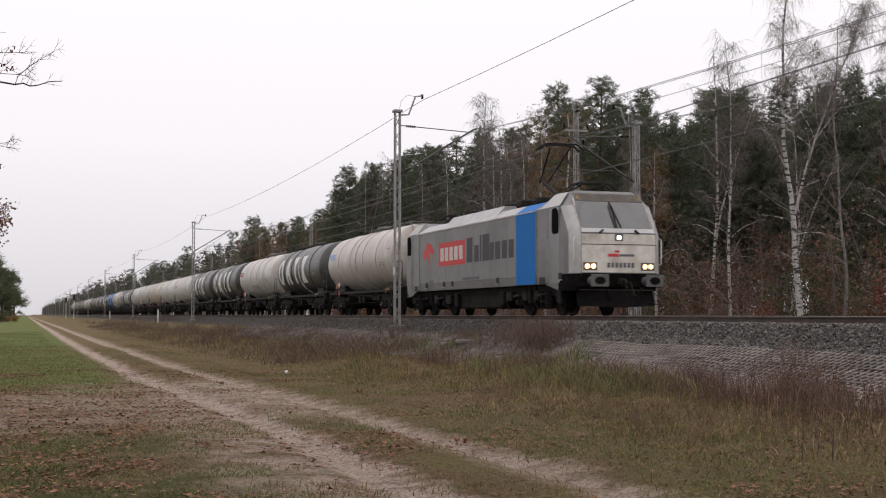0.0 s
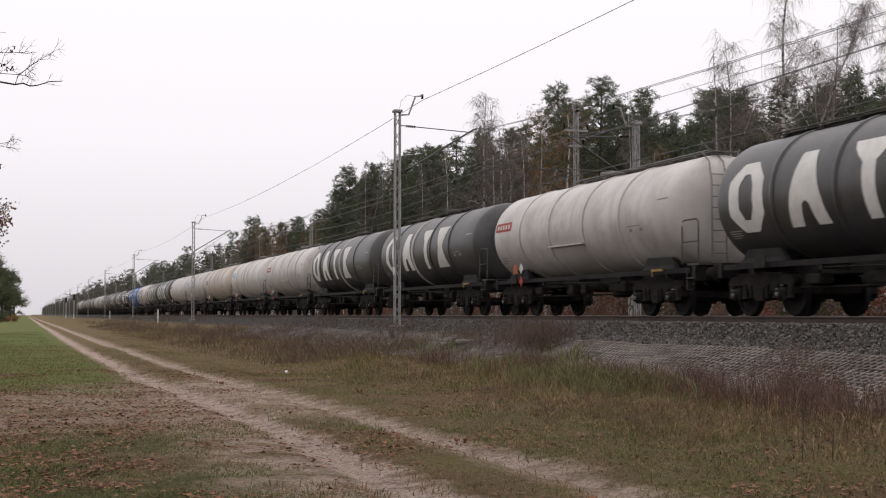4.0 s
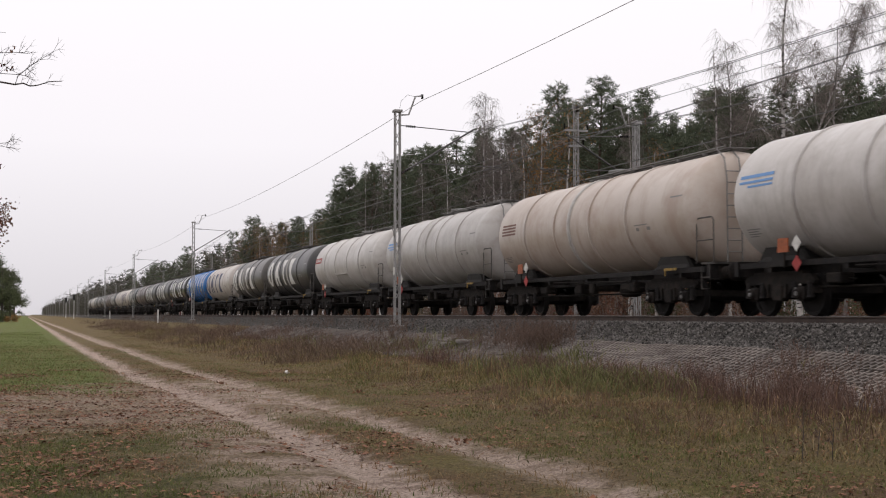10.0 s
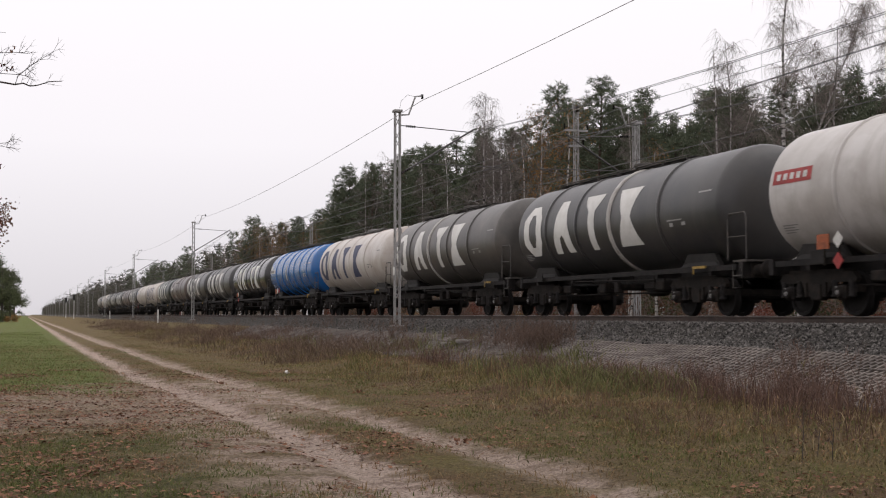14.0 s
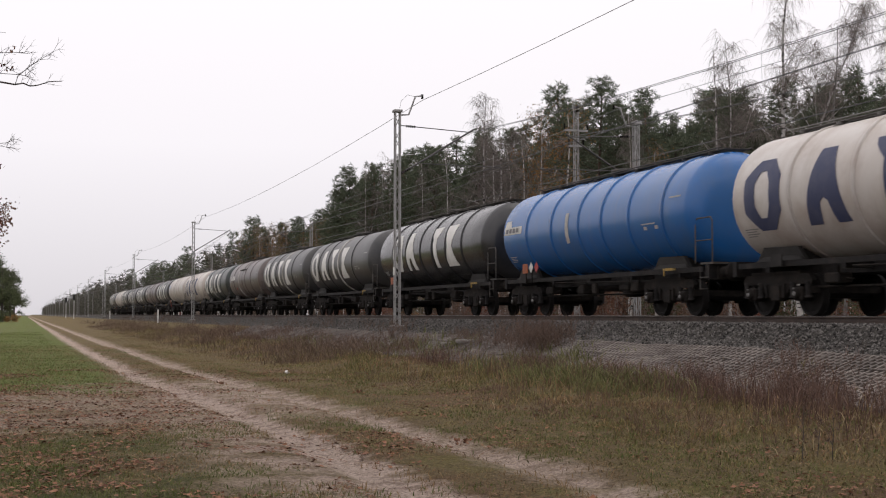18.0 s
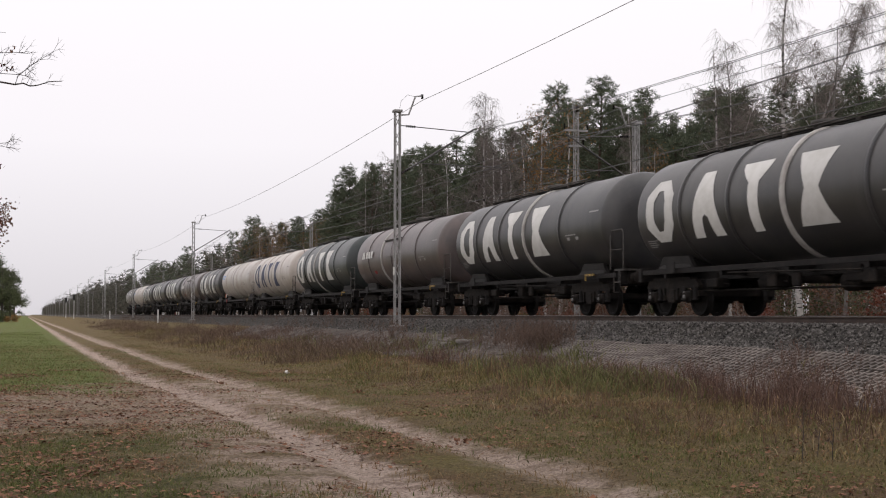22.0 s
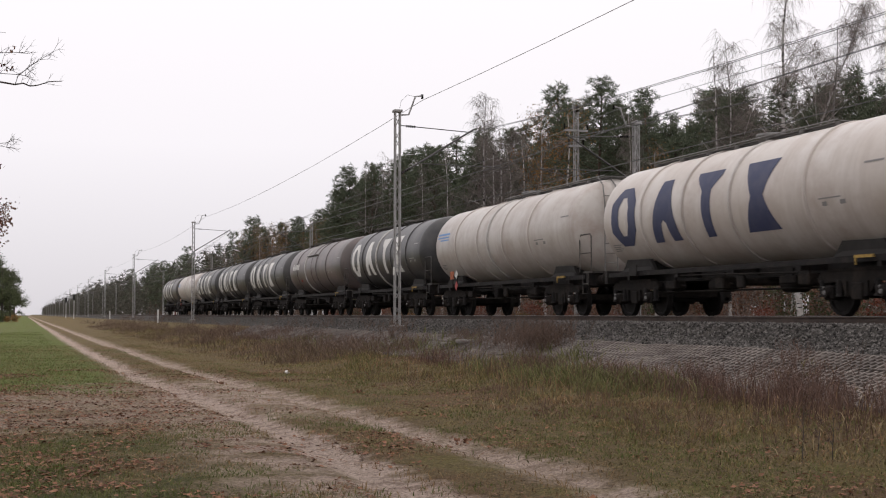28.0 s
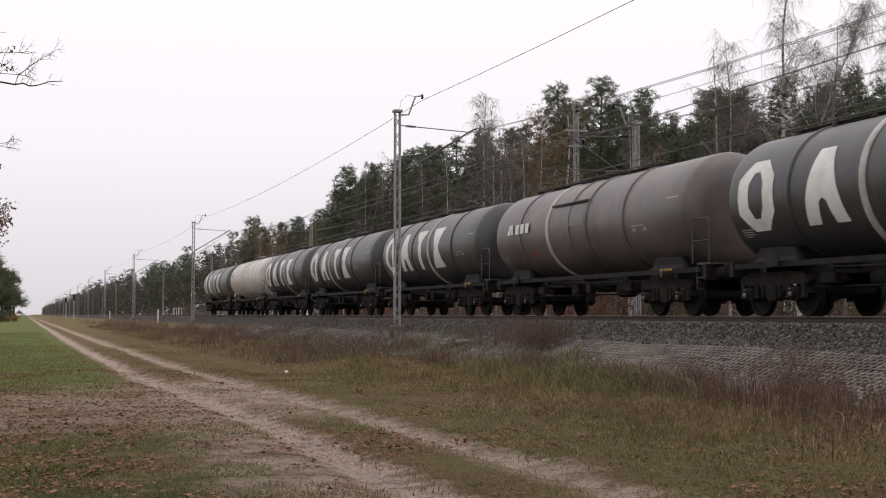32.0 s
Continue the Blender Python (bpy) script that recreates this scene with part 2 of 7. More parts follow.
def mixed_ground(name):
    """Meadow floor: thin grass, dry stalks, brown leaves and bare sand on the road, by place."""
    m = bpy.data.materials.new(name)
    m.use_nodes = True
    n, l = m.node_tree.nodes, m.node_tree.links
    b = n["Principled BSDF"]
    b.inputs["Roughness"].default_value = 0.95
    b.inputs["Specular IOR Level"].default_value = 0.1
    tc = n.new("ShaderNodeTexCoord")
    sep = n.new("ShaderNodeSeparateXYZ")
    l.new(tc.outputs["Object"], sep.inputs[0])

    def noise_at(scale, detail=8, rough=0.65):
        t = n.new("ShaderNodeTexNoise")
        t.inputs["Scale"].default_value, t.inputs["Detail"].default_value = scale, detail
        t.inputs["Roughness"].default_value = rough
        l.new(tc.outputs["Object"], t.inputs["Vector"])
        return t.outputs[0]

    def ramp(src, lo, hi, a=0.0, b_=1.0):
        r = n.new("ShaderNodeMapRange")
        r.inputs[1].default_value, r.inputs[2].default_value = lo, hi
        r.inputs[3].default_value, r.inputs[4].default_value = a, b_
        l.new(src, r.inputs[0])
        return r.outputs[0]

    def mix(f, a, c):
        x = n.new("ShaderNodeMix")
        x.data_type = "RGBA"
        for i, v in ((0, f), (6, a), (7, c)):
            if isinstance(v, tuple):
                x.inputs[i].default_value = (*v, 1)
            else:
                l.new(v, x.inputs[i])
        return x.outputs[2]

    def math_(op, a, c):
        x = n.new("ShaderNodeMath")
        x.operation = op
        for i, v in ((0, a), (1, c)):
            if isinstance(v, (int, float)):
                x.inputs[i].default_value = v
            else:
                l.new(v, x.inputs[i])
        return x.outputs[0]

    fine, mid, big = noise_at(21, 10, 0.8), noise_at(1.7), noise_at(0.22, 4)
    grass = mix(ramp(fine, 0.38, 0.62), (0.03, 0.023, 0.012), (0.22, 0.162, 0.085))
    grass = mix(ramp(mid, 0.4, 0.62), grass, mix(ramp(fine, 0.35, 0.65), (0.045, 0.032, 0.018), (0.19, 0.138, 0.076)))
    grass = mix(ramp(noise_at(0.8, 6), 0.47, 0.62, 0.0, 0.75), grass, mix(ramp(fine, 0.35, 0.65), (0.05, 0.046, 0.014), (0.19, 0.158, 0.06)))
    grass = mix(ramp(noise_at(0.45, 6), 0.52, 0.66, 0.0, 0.7), grass, mix(ramp(fine, 0.35, 0.65), (0.06, 0.032, 0.02), (0.17, 0.1, 0.06)))
    # worn sand of the road, along its two wheel tracks
    wob = math_("ADD", ramp(sep.outputs[0], -22.0, -33.0, 0.0, -0.6), ramp(sep.outputs[0], -33.0, -73.0, 0.0, -0.3))
    yy = math_("ADD", math_("SUBTRACT", sep.outputs[1], wob), math_("MULTIPLY", math_("SUBTRACT", mid, 0.5), 1.1))
    d1 = math_("ABSOLUTE", math_("SUBTRACT", yy, 3.4), 0)
    d2 = math_("ABSOLUTE", math_("SUBTRACT", yy, 5.15), 0)
    bare = math_("MAXIMUM", ramp(d1, 0.5, 0.2), math_("MULTIPLY", ramp(d2, 0.55, 0.15), ramp(noise_at(2.3, 6), 0.36, 0.6, 0.45, 0.95)))
    near = math_("MULTIPLY", ramp(sep.outputs[1], 1.0, 2.6), ramp(sep.outputs[1], 3.6, 3.2))
    near = math_("MULTIPLY", near, ramp(sep.outputs[0], -42.0, -26.0))
    near = math_("MULTIPLY", near, ramp(mid, 0.38, 0.55))
    bare = math_("MAXIMUM", bare, math_("MULTIPLY", near, 0.8))
    # the wide worn patch beside the road, and the litter-strewn edge of the near wheel track
    wide = math_("ADD", sep.outputs[0], math_("MULTIPLY", math_("SUBTRACT", mid, 0.5), 9.0))
    patch = math_("MULTIPLY", ramp(wide, -32.5, -30.0), ramp(wide, -17.2, -19.2))
    patch = math_("MULTIPLY", patch, ramp(sep.outputs[1], 3.4, 3.0))
    patch = math_("MULTIPLY", patch, ramp(noise_at(0.9, 6), 0.36, 0.52, 0.08, 0.52))
    bare = math_("MAXIMUM", bare, patch)
    # where the wheel tracks run together, the strip between them is worn too
    mid_strip = math_("MULTIPLY", ramp(yy, 3.2, 3.6), ramp(yy, 5.4, 5.0))
    mid_strip = math_("MULTIPLY", mid_strip, math_("MULTIPLY", ramp(wide, -33.0, -29.0), ramp(wide, -18.0, -22.0)))
    bare = math_("MAXIMUM", bare, math_("MULTIPLY", mid_strip, ramp(noise_at(1.1, 6), 0.35, 0.6, 0.25, 0.85)))
    sand = mix(ramp(fine, 0.36, 0.62), (0.16, 0.121, 0.096), (0.54, 0.428, 0.357))
    sand = mix(ramp(noise_at(3.5), 0.5, 0.66), sand, mix(ramp(fine, 0.36, 0.62), (0.1, 0.07, 0.052), (0.24, 0.175, 0.14)))
    col = mix(bare, grass, sand)
    # the greener strip beside the road, farther on
    green = math_("MULTIPLY", ramp(sep.outputs[1], 2.6, 1.9), ramp(math_("ADD", sep.outputs[0], math_("MULTIPLY", math_("SUBTRACT", mid, 0.5), 16.0)), -27.0, -31.0))
    green = math_("MULTIPLY", green, ramp(big, 0.3, 0.45))
    col = mix(green, col, mix(ramp(noise_at(1.1, 6), 0.46, 0.64, 0.0, 0.7), mix(ramp(fine, 0.35, 0.65), (0.05, 0.075, 0.018), (0.15, 0.17, 0.055)), mix(ramp(fine, 0.35, 0.65), (0.06, 0.05, 0.022), (0.17, 0.14, 0.07))))
    lawn = math_("MULTIPLY", ramp(wide, -19.5, -17.5), ramp(math_("ADD", sep.outputs[1], math_("MULTIPLY", math_("SUBTRACT", mid, 0.5), 3.0)), 2.2, 1.2))
    lawn = math_("MULTIPLY", lawn, ramp(noise_at(1.3, 6), 0.4, 0.55))
    col = mix(lawn, col, mix(ramp(fine, 0.35, 0.65), (0.032, 0.034, 0.012), (0.1, 0.092, 0.036)))
    # stones of the bed
    bed = math_("MULTIPLY", ramp(sep.outputs[1], 13.2, 13.3), ramp(sep.outputs[1], 24.6, 24.2))
    v = n.new("ShaderNodeTexVoronoi")
    v.inputs["Scale"].default_value = 17
    l.new(tc.outputs["Object"], v.inputs["Vector"])
    stone = mix(v.outputs["Color"], (0.03, 0.028, 0.026), (0.11, 0.103, 0.095))
    stone = mix(ramp(mid, 0.45, 0.7), stone, (0.075, 0.066, 0.056))
    col = mix(bed, col, stone)
    l.new(col, b.inputs["Base Color"])
    bp = n.new("ShaderNodeBump")
    bp.inputs["Strength"].default_value, bp.inputs["Distance"].default_value = 0.9, 0.1
    l.new(math_("ADD", fine, math_("MULTIPLY", v.outputs["Distance"], math_("MULTIPLY", bed, -1.2))), bp.inputs["Height"])
    l.new(bp.outputs[0], b.inputs["Normal"])
    return m


def build_ground():
    xs = [-2500, -1800, -1200, -800, -600, -450, -350, -270, -210] + [-170 + 4 * i for i in range(20)] + [-90 + 0.75 * i for i in range(64)] + [-42 + 0.13 * i for i in range(270)] + [-6, 0, 6, 14, 30, 80, 300, 1000, 2500]
    ys = [-2500, -1200, -500, -200, -90, -50, -30, -20, -14, -10, -7, -5, -3] + [-2.5 + 0.11 * i for i in range(81)] + \
        [6.5 + 0.5 * i for i in range(11)] + [12 + 0.15 * i for i in range(22)] + [15.5, 17, 19, 21, 22.8, 23.2, 23.8, 24.4, 25.2, 27, 30, 36, 45, 60, 90, 200, 600, 1500, 2500]
    m = Mesh()
    w = len(ys)
    m.add([(x, y, ground_height(x, y)) for x in xs for y in ys],
          [(i * w + j, (i + 1) * w + j, (i + 1) * w + j + 1, i * w + j + 1) for i in range(len(xs) - 1) for j in range(w - 1)], True)
    return solid("ground", m.raw("ground", mixed_ground("meadow")), None, "autumn meadow with a sandy track and a gravel railway bank", "ground", kind="structure")


build_ground()


# ---- the railway ----
def rail_section(y):
    h = [(-0.07, -0.172), (0.07, -0.172), (0.07, -0.16), (0.012, -0.14), (0.012, -0.045), (0.036, -0.035), (0.036, -0.006), (0.028, 0), (-0.028, 0), (-0.036, -0.006), (-0.036, -0.035), (-0.012, -0.045), (-0.012, -0.14), (-0.07, -0.16)]
    return [(y + a, RAIL + b) for a, b in h]


def build_tracks():
    for track, word in ((TRACK, "near"), (TRACK_FAR, "far")):
        for side in (-0.7535, 0.7535):
            m = Mesh()
            sec = rail_section(track + side)
            m.loft([[(x, y, z) for y, z in sec] for x in (-1500, -300, -100, 60)])
            rail = solid("rail", m, RAIL_SIDE, "rust-brown steel rail with a polished head on ballast", "rail", "rails", "structure")
            part("rail_head", Mesh().box((-720, track + side, RAIL + 0.001), (1560, 0.05, 0.003)), RAIL_TOP, rail, "bright worn running surface")
    sleeper = Mesh().box((0, 0, 0), (0.26, 2.6, 0.2), bevel=0.02).data("sleeper", CONCRETE)
    for track in (TRACK, TRACK_FAR):
        for i in range(150):
            x = 5 - 0.6 * i
            if track == TRACK_FAR and i > 90:
                continue
            solid("sleeper", sleeper, None, "grey concrete railway sleeper bedded in ballast", "sleeper", "sleepers of the tracks", "structure", pose(x, track, RAIL - 0.275))


build_tracks()


# ---- overhead line ----
MAST_STEP = 62.9
MAST_FIRST = -47.4
MAST_Y = 13.6
MAST_FAR_Y = 23.8
CONTACT, MESSENGER, FEEDER = RAIL + 5.62, RAIL + 7.2, RAIL + 8.45


def lattice_face(h, w):
    """The zigzag bracing of one side of a mast."""
    step, pts, z, a = 0.42, [], 0.15, 1
    while z < h:
        pts.append((a * w / 2, 0, z))
        a, z = -a, z + step
    return Mesh().tube(pts, 0.014, 4, smooth=False)


def insulator(m, a, b, r=0.055):
    a, b = Vector(a), Vector(b)
    for i in range(5):
        p, q = a.lerp(b, (i + 0.15) / 5), a.lerp(b, (i + 0.75) / 5)
        m.tube([p, q], r, 8, r * 0.6)
    return m.tube([a, b], r * 0.35, 6)


def build_mast(side):
    """A lattice mast with its bracket; side +1: the track lies towards +y."""
    top = 7.85 + 0.5
    reach = 3.0
    s = side
    ob = thing("catenary_mast", pose(0, 0, 0), "grey lattice steel catenary mast on a concrete footing", "mast", "catenary masts")
    leg = Mesh().box((0, 0, top / 2), (0.042, 0.042, top)).data("leg", GALV)
    face = lattice_face(top, 0.19).data("bracing", GALV)
    for i in range(4):
        part("leg", leg, GALV, ob, "", pose((0.095, -0.095, -0.095, 0.095)[i], (0.095, 0.095, -0.095, -0.095)[i], 0))
        part("bracing", face, GALV, ob, "", pose((0, 0.095, 0, -0.095)[i], (0.095, 0, -0.095, 0)[i], 0, 0, 0, 90 * i))
    part("footing", Mesh().box((0, 0, -0.35), (0.55, 0.55, 0.9), bevel=0.04), CONCRETE, ob, "grey concrete footing")
    part("base_plate", Mesh().box((0, 0, 0.115), (0.42, 0.42, 0.03)), GALV, ob)
    part("cap", Mesh().box((0, 0, top + 0.05), (0.34, 0.34, 0.1), bevel=0.02), GALV, ob)
    r0 = 0.5
    part("top_tie", Mesh().tube([(0, s * 0.1, r0 + 7.35), (0, s * reach, r0 + 7.2)], 0.02, 6), WIRE, ob)
    part("cantilever_tube", Mesh().tube([(0, s * 0.1, r0 + 5.45), (0, s * (reach + 0.12), r0 + 7.32)], 0.035, 8), WIRE, ob)
    part("steady_arm", Mesh().tube([(0, s * 1.0, r0 + 5.9), (0, s * (reach + 1.3), r0 + 5.86)], 0.02, 6).tube([(0, s * (reach + 1.3), r0 + 5.86), (0, s * (reach + 0.1), r0 + 5.62)], 0.015, 6), WIRE, ob)
    part("insulator", insulator(Mesh(), (0, s * 0.35, r0 + 7.335), (0, s * 0.75, r0 + 7.315)), BOGIE, ob)
    part("insulator", insulator(Mesh(), (0, s * 0.15, r0 + 5.48), (0, s * 0.5, r0 + 5.7)), BOGIE, ob)
    part("feeder_bracket", Mesh().tube([(0, s * 0.05, r0 + 7.75), (0, s * 0.45, r0 + 7.78), (0, s * 0.72, r0 + 8.5), (0, s * 1.0, r0 + 8.55)], 0.035, 6), GALV, ob)
    part("jumper", Mesh().tube([(0, s * 0.06, r0 + 7.85), (0, s * 0.15, r0 + 8.3), (0, s * 0.4, r0 + 8.55), (0, s * 0.75, r0 + 8.5)], 0.008, 4), WIRE, ob)
    part("insulator", insulator(Mesh(), (0, s * 1.0, r0 + 8.6), (0, s * 1.0, r0 + 8.42), 0.06), BOGIE, ob)
    part("number_plate", Mesh().box((0, -s * 0.13, 2.2), (0.22, 0.015, 0.3)), SIGN_WHITE, ob, "small white plate")
    return ob


def build_masts():
    near = build_mast(1)
    near.matrix_world = pose(MAST_FIRST, MAST_Y, RAIL - 0.5)
    far = build_mast(-1)
    far.matrix_world = pose(MAST_FIRST, MAST_FAR_Y, RAIL - 0.5)
    for i in range(1, 14):
        copy_thing(near, pose(MAST_FIRST - MAST_STEP * i, MAST_Y, RAIL - 0.5))
        copy_thing(far, pose(MAST_FIRST - MAST_STEP * i, MAST_FAR_Y, RAIL - 0.5))
    copy_thing(near, pose(MAST_FIRST + MAST_STEP, MAST_Y, RAIL - 0.5))
    copy_thing(far, pose(MAST_FIRST + MAST_STEP, MAST_FAR_Y, RAIL - 0.5))


def sagging(y, z, sag, x0=MAST_FIRST + MAST_STEP, spans=12, zig=0.0):
    pts = []
    for k in range(spans):
        for j in range(10):
            u = j / 10
            pts.append((x0 - (k + u) * MAST_STEP, y + zig * (1 if k % 2 else -1) * (1 - 2 * u), z - 4 * sag * u * (1 - u)))
    return pts


def build_wires():
    for track, fy, side in ((TRACK, MAST_Y + 1.0, 1), (TRACK_FAR, MAST_FAR_Y - 1.0, -1)):
        line = thing("overhead_line", pose(0, 0, 0), "dark copper contact and carrying wires over the track", "overhead wire", "overhead lines")
        for dy in (-0.03, 0.03):
            part("contact_wire", Mesh().tube(sagging(track + dy, CONTACT, 0.03, zig=0.2), 0.0075, 4), WIRE, line)
        for dy in (-0.06, 0.06):
            part("carrying_wire", Mesh().tube(sagging(track + dy, MESSENGER, 1.05), 0.0085, 4), WIRE, line)
        for k in range(6):
            for j in range(1, 9):
                u = j / 9
                x = MAST_FIRST + MAST_STEP - (k + u) * MAST_STEP
                part("dropper", Mesh().tube([(x, track, CONTACT), (x, track, MESSENGER - 4 * 1.05 * u * (1 - u))], 0.004, 3), WIRE, line)
        solid("feeder_wire", Mesh().tube(sagging(fy, FEEDER - 0.08, 0.42), 0.0105, 5), FEEDER_GREY, "thin grey feeder wire slung between mast tops", "overhead wire", "overhead lines")


build_masts()
build_wires()


def build_power_pole():
    ob = thing("power_pole", pose(-60.6, 27.0, 0.2), "grey lattice power pole with crossarms behind the tracks", "pole")
    top = 12.2
    leg = Mesh().box((0, 0, top / 2), (0.035, 0.035, top)).data("leg", GALV)
    face = lattice_face(top, 0.2).data("bracing", GALV)
    for i in range(4):
        part("leg", leg, GALV, ob, "", pose((0.1, -0.1, -0.1, 0.1)[i], (0.1, 0.1, -0.1, -0.1)[i], 0))
        part("bracing", face, GALV, ob, "", pose((0, 0.1, 0, -0.1)[i], (0.1, 0, -0.1, 0)[i], 0, 0, 0, 90 * i))
    for z, w in ((10.9, 1.3), (10.1, 0.8)):
        part("crossarm", Mesh().box((0, 0, z), (0.1, w, 0.1)), GALV, ob)
        for s in (-1, 1):
            part("insulator", insulator(Mesh(), (0, s * w / 2, z + 0.05), (0, s * w / 2, z + 0.35), 0.06), BOGIE, ob)
    for z in (11.9, 12.1):
        part("top_bracket", Mesh().box((0, 0, z), (0.5, 0.12, 0.08)), BOGIE, ob)


build_power_pole()


BROWN_DOOR = mat("faded_door", (0.15, 0.06, 0.05), 0.7, 0, (0.1, 0.05, 0.045), 6)


def build_lineside():
    white = mat("marker_white", (0.55, 0.54, 0.52), 0.7, 0, (0.4, 0.39, 0.37), 6)
    for x, y, h in ((-134, 13.0, 1.35), (-215, 13.2, 1.3), (-86.5, 23.6, 0.9)):
        ob = thing("marker_post", pose(x, y, ground_height(x, y)), "short white concrete lineside marker post", "post", "marker posts")
        part("shaft", Mesh().box((0, 0, h / 2), (0.2, 0.14, h), bevel=0.02, taper=0.9), white, ob)
        part("cap", Mesh().box((0, 0, h + 0.02), (0.24, 0.18, 0.06), bevel=0.01), SIGN_GREY, ob, "dark cap")
    for x, y in ((-213, 23.4), (-206, 23.4)):
        ob = thing("relay_cabinet", pose(x, y, ground_height(x, y)), "white metal lineside relay cabinet", "cabinet", "relay cabinets")
        part("body", Mesh().box((0, 0, 0.75), (0.8, 0.5, 1.3), bevel=0.02), white, ob)
        part("roof", Mesh().box((0, 0, 1.43), (0.95, 0.65, 0.06), bevel=0.01), SIGN_GREY, ob)
        part("plinth", Mesh().box((0, 0, 0.05), (0.85, 0.55, 0.14)), CONCRETE, ob)
        part("door", Mesh().box((0.41, 0, 0.75), (0.02, 0.3, 1.1)), BROWN_DOOR, ob, "faded red-brown door")
    for x, y in ((-352, 12.4), (-420, 12.4)):
        ob = thing("railway_signal", pose(x, y, ground_height(x, y)), "tall white signal post with a black head", "signal", "signals")
        part("post", Mesh().tube([(0, 0, 0), (0, 0, 5.2)], 0.09, 8), white, ob)
        part("head", Mesh().box((0.1, 0, 5.6), (0.2, 0.6, 1.5), bevel=0.05), RUBBER, ob, "black signal head")
    # lids of the drain shafts beside the bank
    for x, y, z, r in ((-36.8, 12.95, 0.78, 0.52), (-38.2, 12.75, 0.66, 0.36)):
        ob = thing("drain_shaft", pose(x, y, z), "round grey concrete drain shaft with a flat lid", "drain", "drain shafts")
        part("shaft", Mesh().turn([(-0.6, r * 0.85), (-0.05, r * 0.85)], 24, "z"), CONCRETE, ob)
        part("lid", Mesh().turn([(-0.05, r), (0.0, r * 1.02), (0.05, r), (0.055, r * 0.9)], 24, "z"), CONCRETE, ob, "flat concrete lid")


build_lineside()


# ---- the train ----
TANK_R, TANK_Z = 1.43, 2.63
WHEEL_R = 0.46


def tank_paint(name, base, dirt, stain, rough=0.4):
    return mat(name, base, rough, 0, dirt, 1.1, stain, 0.35, 0.06, 60, vary=0.1, spec=0.5, streak=(dirt, 1.0, 0.52, 0.75, (2.6, 0.25, 0.25)))


PAINT = {
    "black": tank_paint("tank_black", (0.026, 0.026, 0.028), (0.05, 0.047, 0.045), (0.034, 0.031, 0.029)),
    "gloss": tank_paint("tank_gloss_black", (0.022, 0.022, 0.024), (0.032, 0.031, 0.031), (0.026, 0.025, 0.025), 0.22),
    "green": tank_paint("tank_green_black", (0.022, 0.031, 0.031), (0.042, 0.047, 0.045), (0.034, 0.034, 0.032)),
    "soot": tank_paint("tank_sooty_brown", (0.05, 0.046, 0.042), (0.085, 0.074, 0.066), (0.036, 0.033, 0.03)),
    "white": tank_paint("tank_white", (0.44, 0.42, 0.4), (0.3, 0.275, 0.25), (0.37, 0.345, 0.32)),
    "cream": tank_paint("tank_cream", (0.45, 0.42, 0.39), (0.33, 0.28, 0.245), (0.39, 0.345, 0.305)),
    "beige": tank_paint("tank_rusty_beige", (0.395, 0.345, 0.303), (0.28, 0.213, 0.168), (0.33, 0.272, 0.228)),
    "blue": tank_paint("tank_blue", (0.014, 0.098, 0.3), (0.03, 0.1, 0.25), (0.02, 0.1, 0.28), 0.26),
    "brown": tank_paint("tank_grey_brown", (0.084, 0.069, 0.068), (0.125, 0.094, 0.086), (0.055, 0.046, 0.042)),
}
RING_LIGHT = mat("ring_light", (0.4, 0.385, 0.36), 0.6, 0, (0.28, 0.26, 0.24), 3)
WALK = mat("walkway_steel", (0.04, 0.038, 0.036), 0.8, 0.1, (0.075, 0.062, 0.053), 5)
SADDLE = mat("saddle_grey", (0.026, 0.024, 0.023), 0.75, 0, (0.017, 0.016, 0.015), 3, (0.015, 0.0135, 0.0125), 0.9, spec=0.15)
RUNG_GREY = mat("rung_grey", (0.16, 0.155, 0.15), 0.7, 0.1, (0.1, 0.095, 0.09), 5)
WHEEL = mat("wheel_steel", (0.014, 0.0125, 0.012), 0.8, 0, (0.009, 0.008, 0.0075), 5, spec=0.15)
BOX_LID = mat("axle_box_lid", (0.16, 0.155, 0.15), 0.7, 0, (0.06, 0.055, 0.05), 9)


def lay(u, v, r):
    """A point of the tank's side that faces the meadow: u along it, v along its girth."""
    g = v / TANK_R
    return (u, -r * math.cos(g), TANK_Z + r * math.sin(g))


def wrap(shape, r, n=8):
    """Quads given as (u, v) corners, laid on the tank."""
    m = Mesh()
    for a, b, c, d in shape:
        rows = []
        for i in range(n + 1):
            t = i / n
            for p, q in ((a, d), (b, c)):
                rows.append(lay(p[0] + (q[0] - p[0]) * t, p[1] + (q[1] - p[1]) * t, r))
        m.add(rows, [(2 * i, 2 * i + 1, 2 * i + 3, 2 * i + 2) for i in range(n)], True)
    return m


def slab(u0, u1, v0, v1):
    return ((u0, v0), (u1, v0), (u1, v1), (u0, v1))


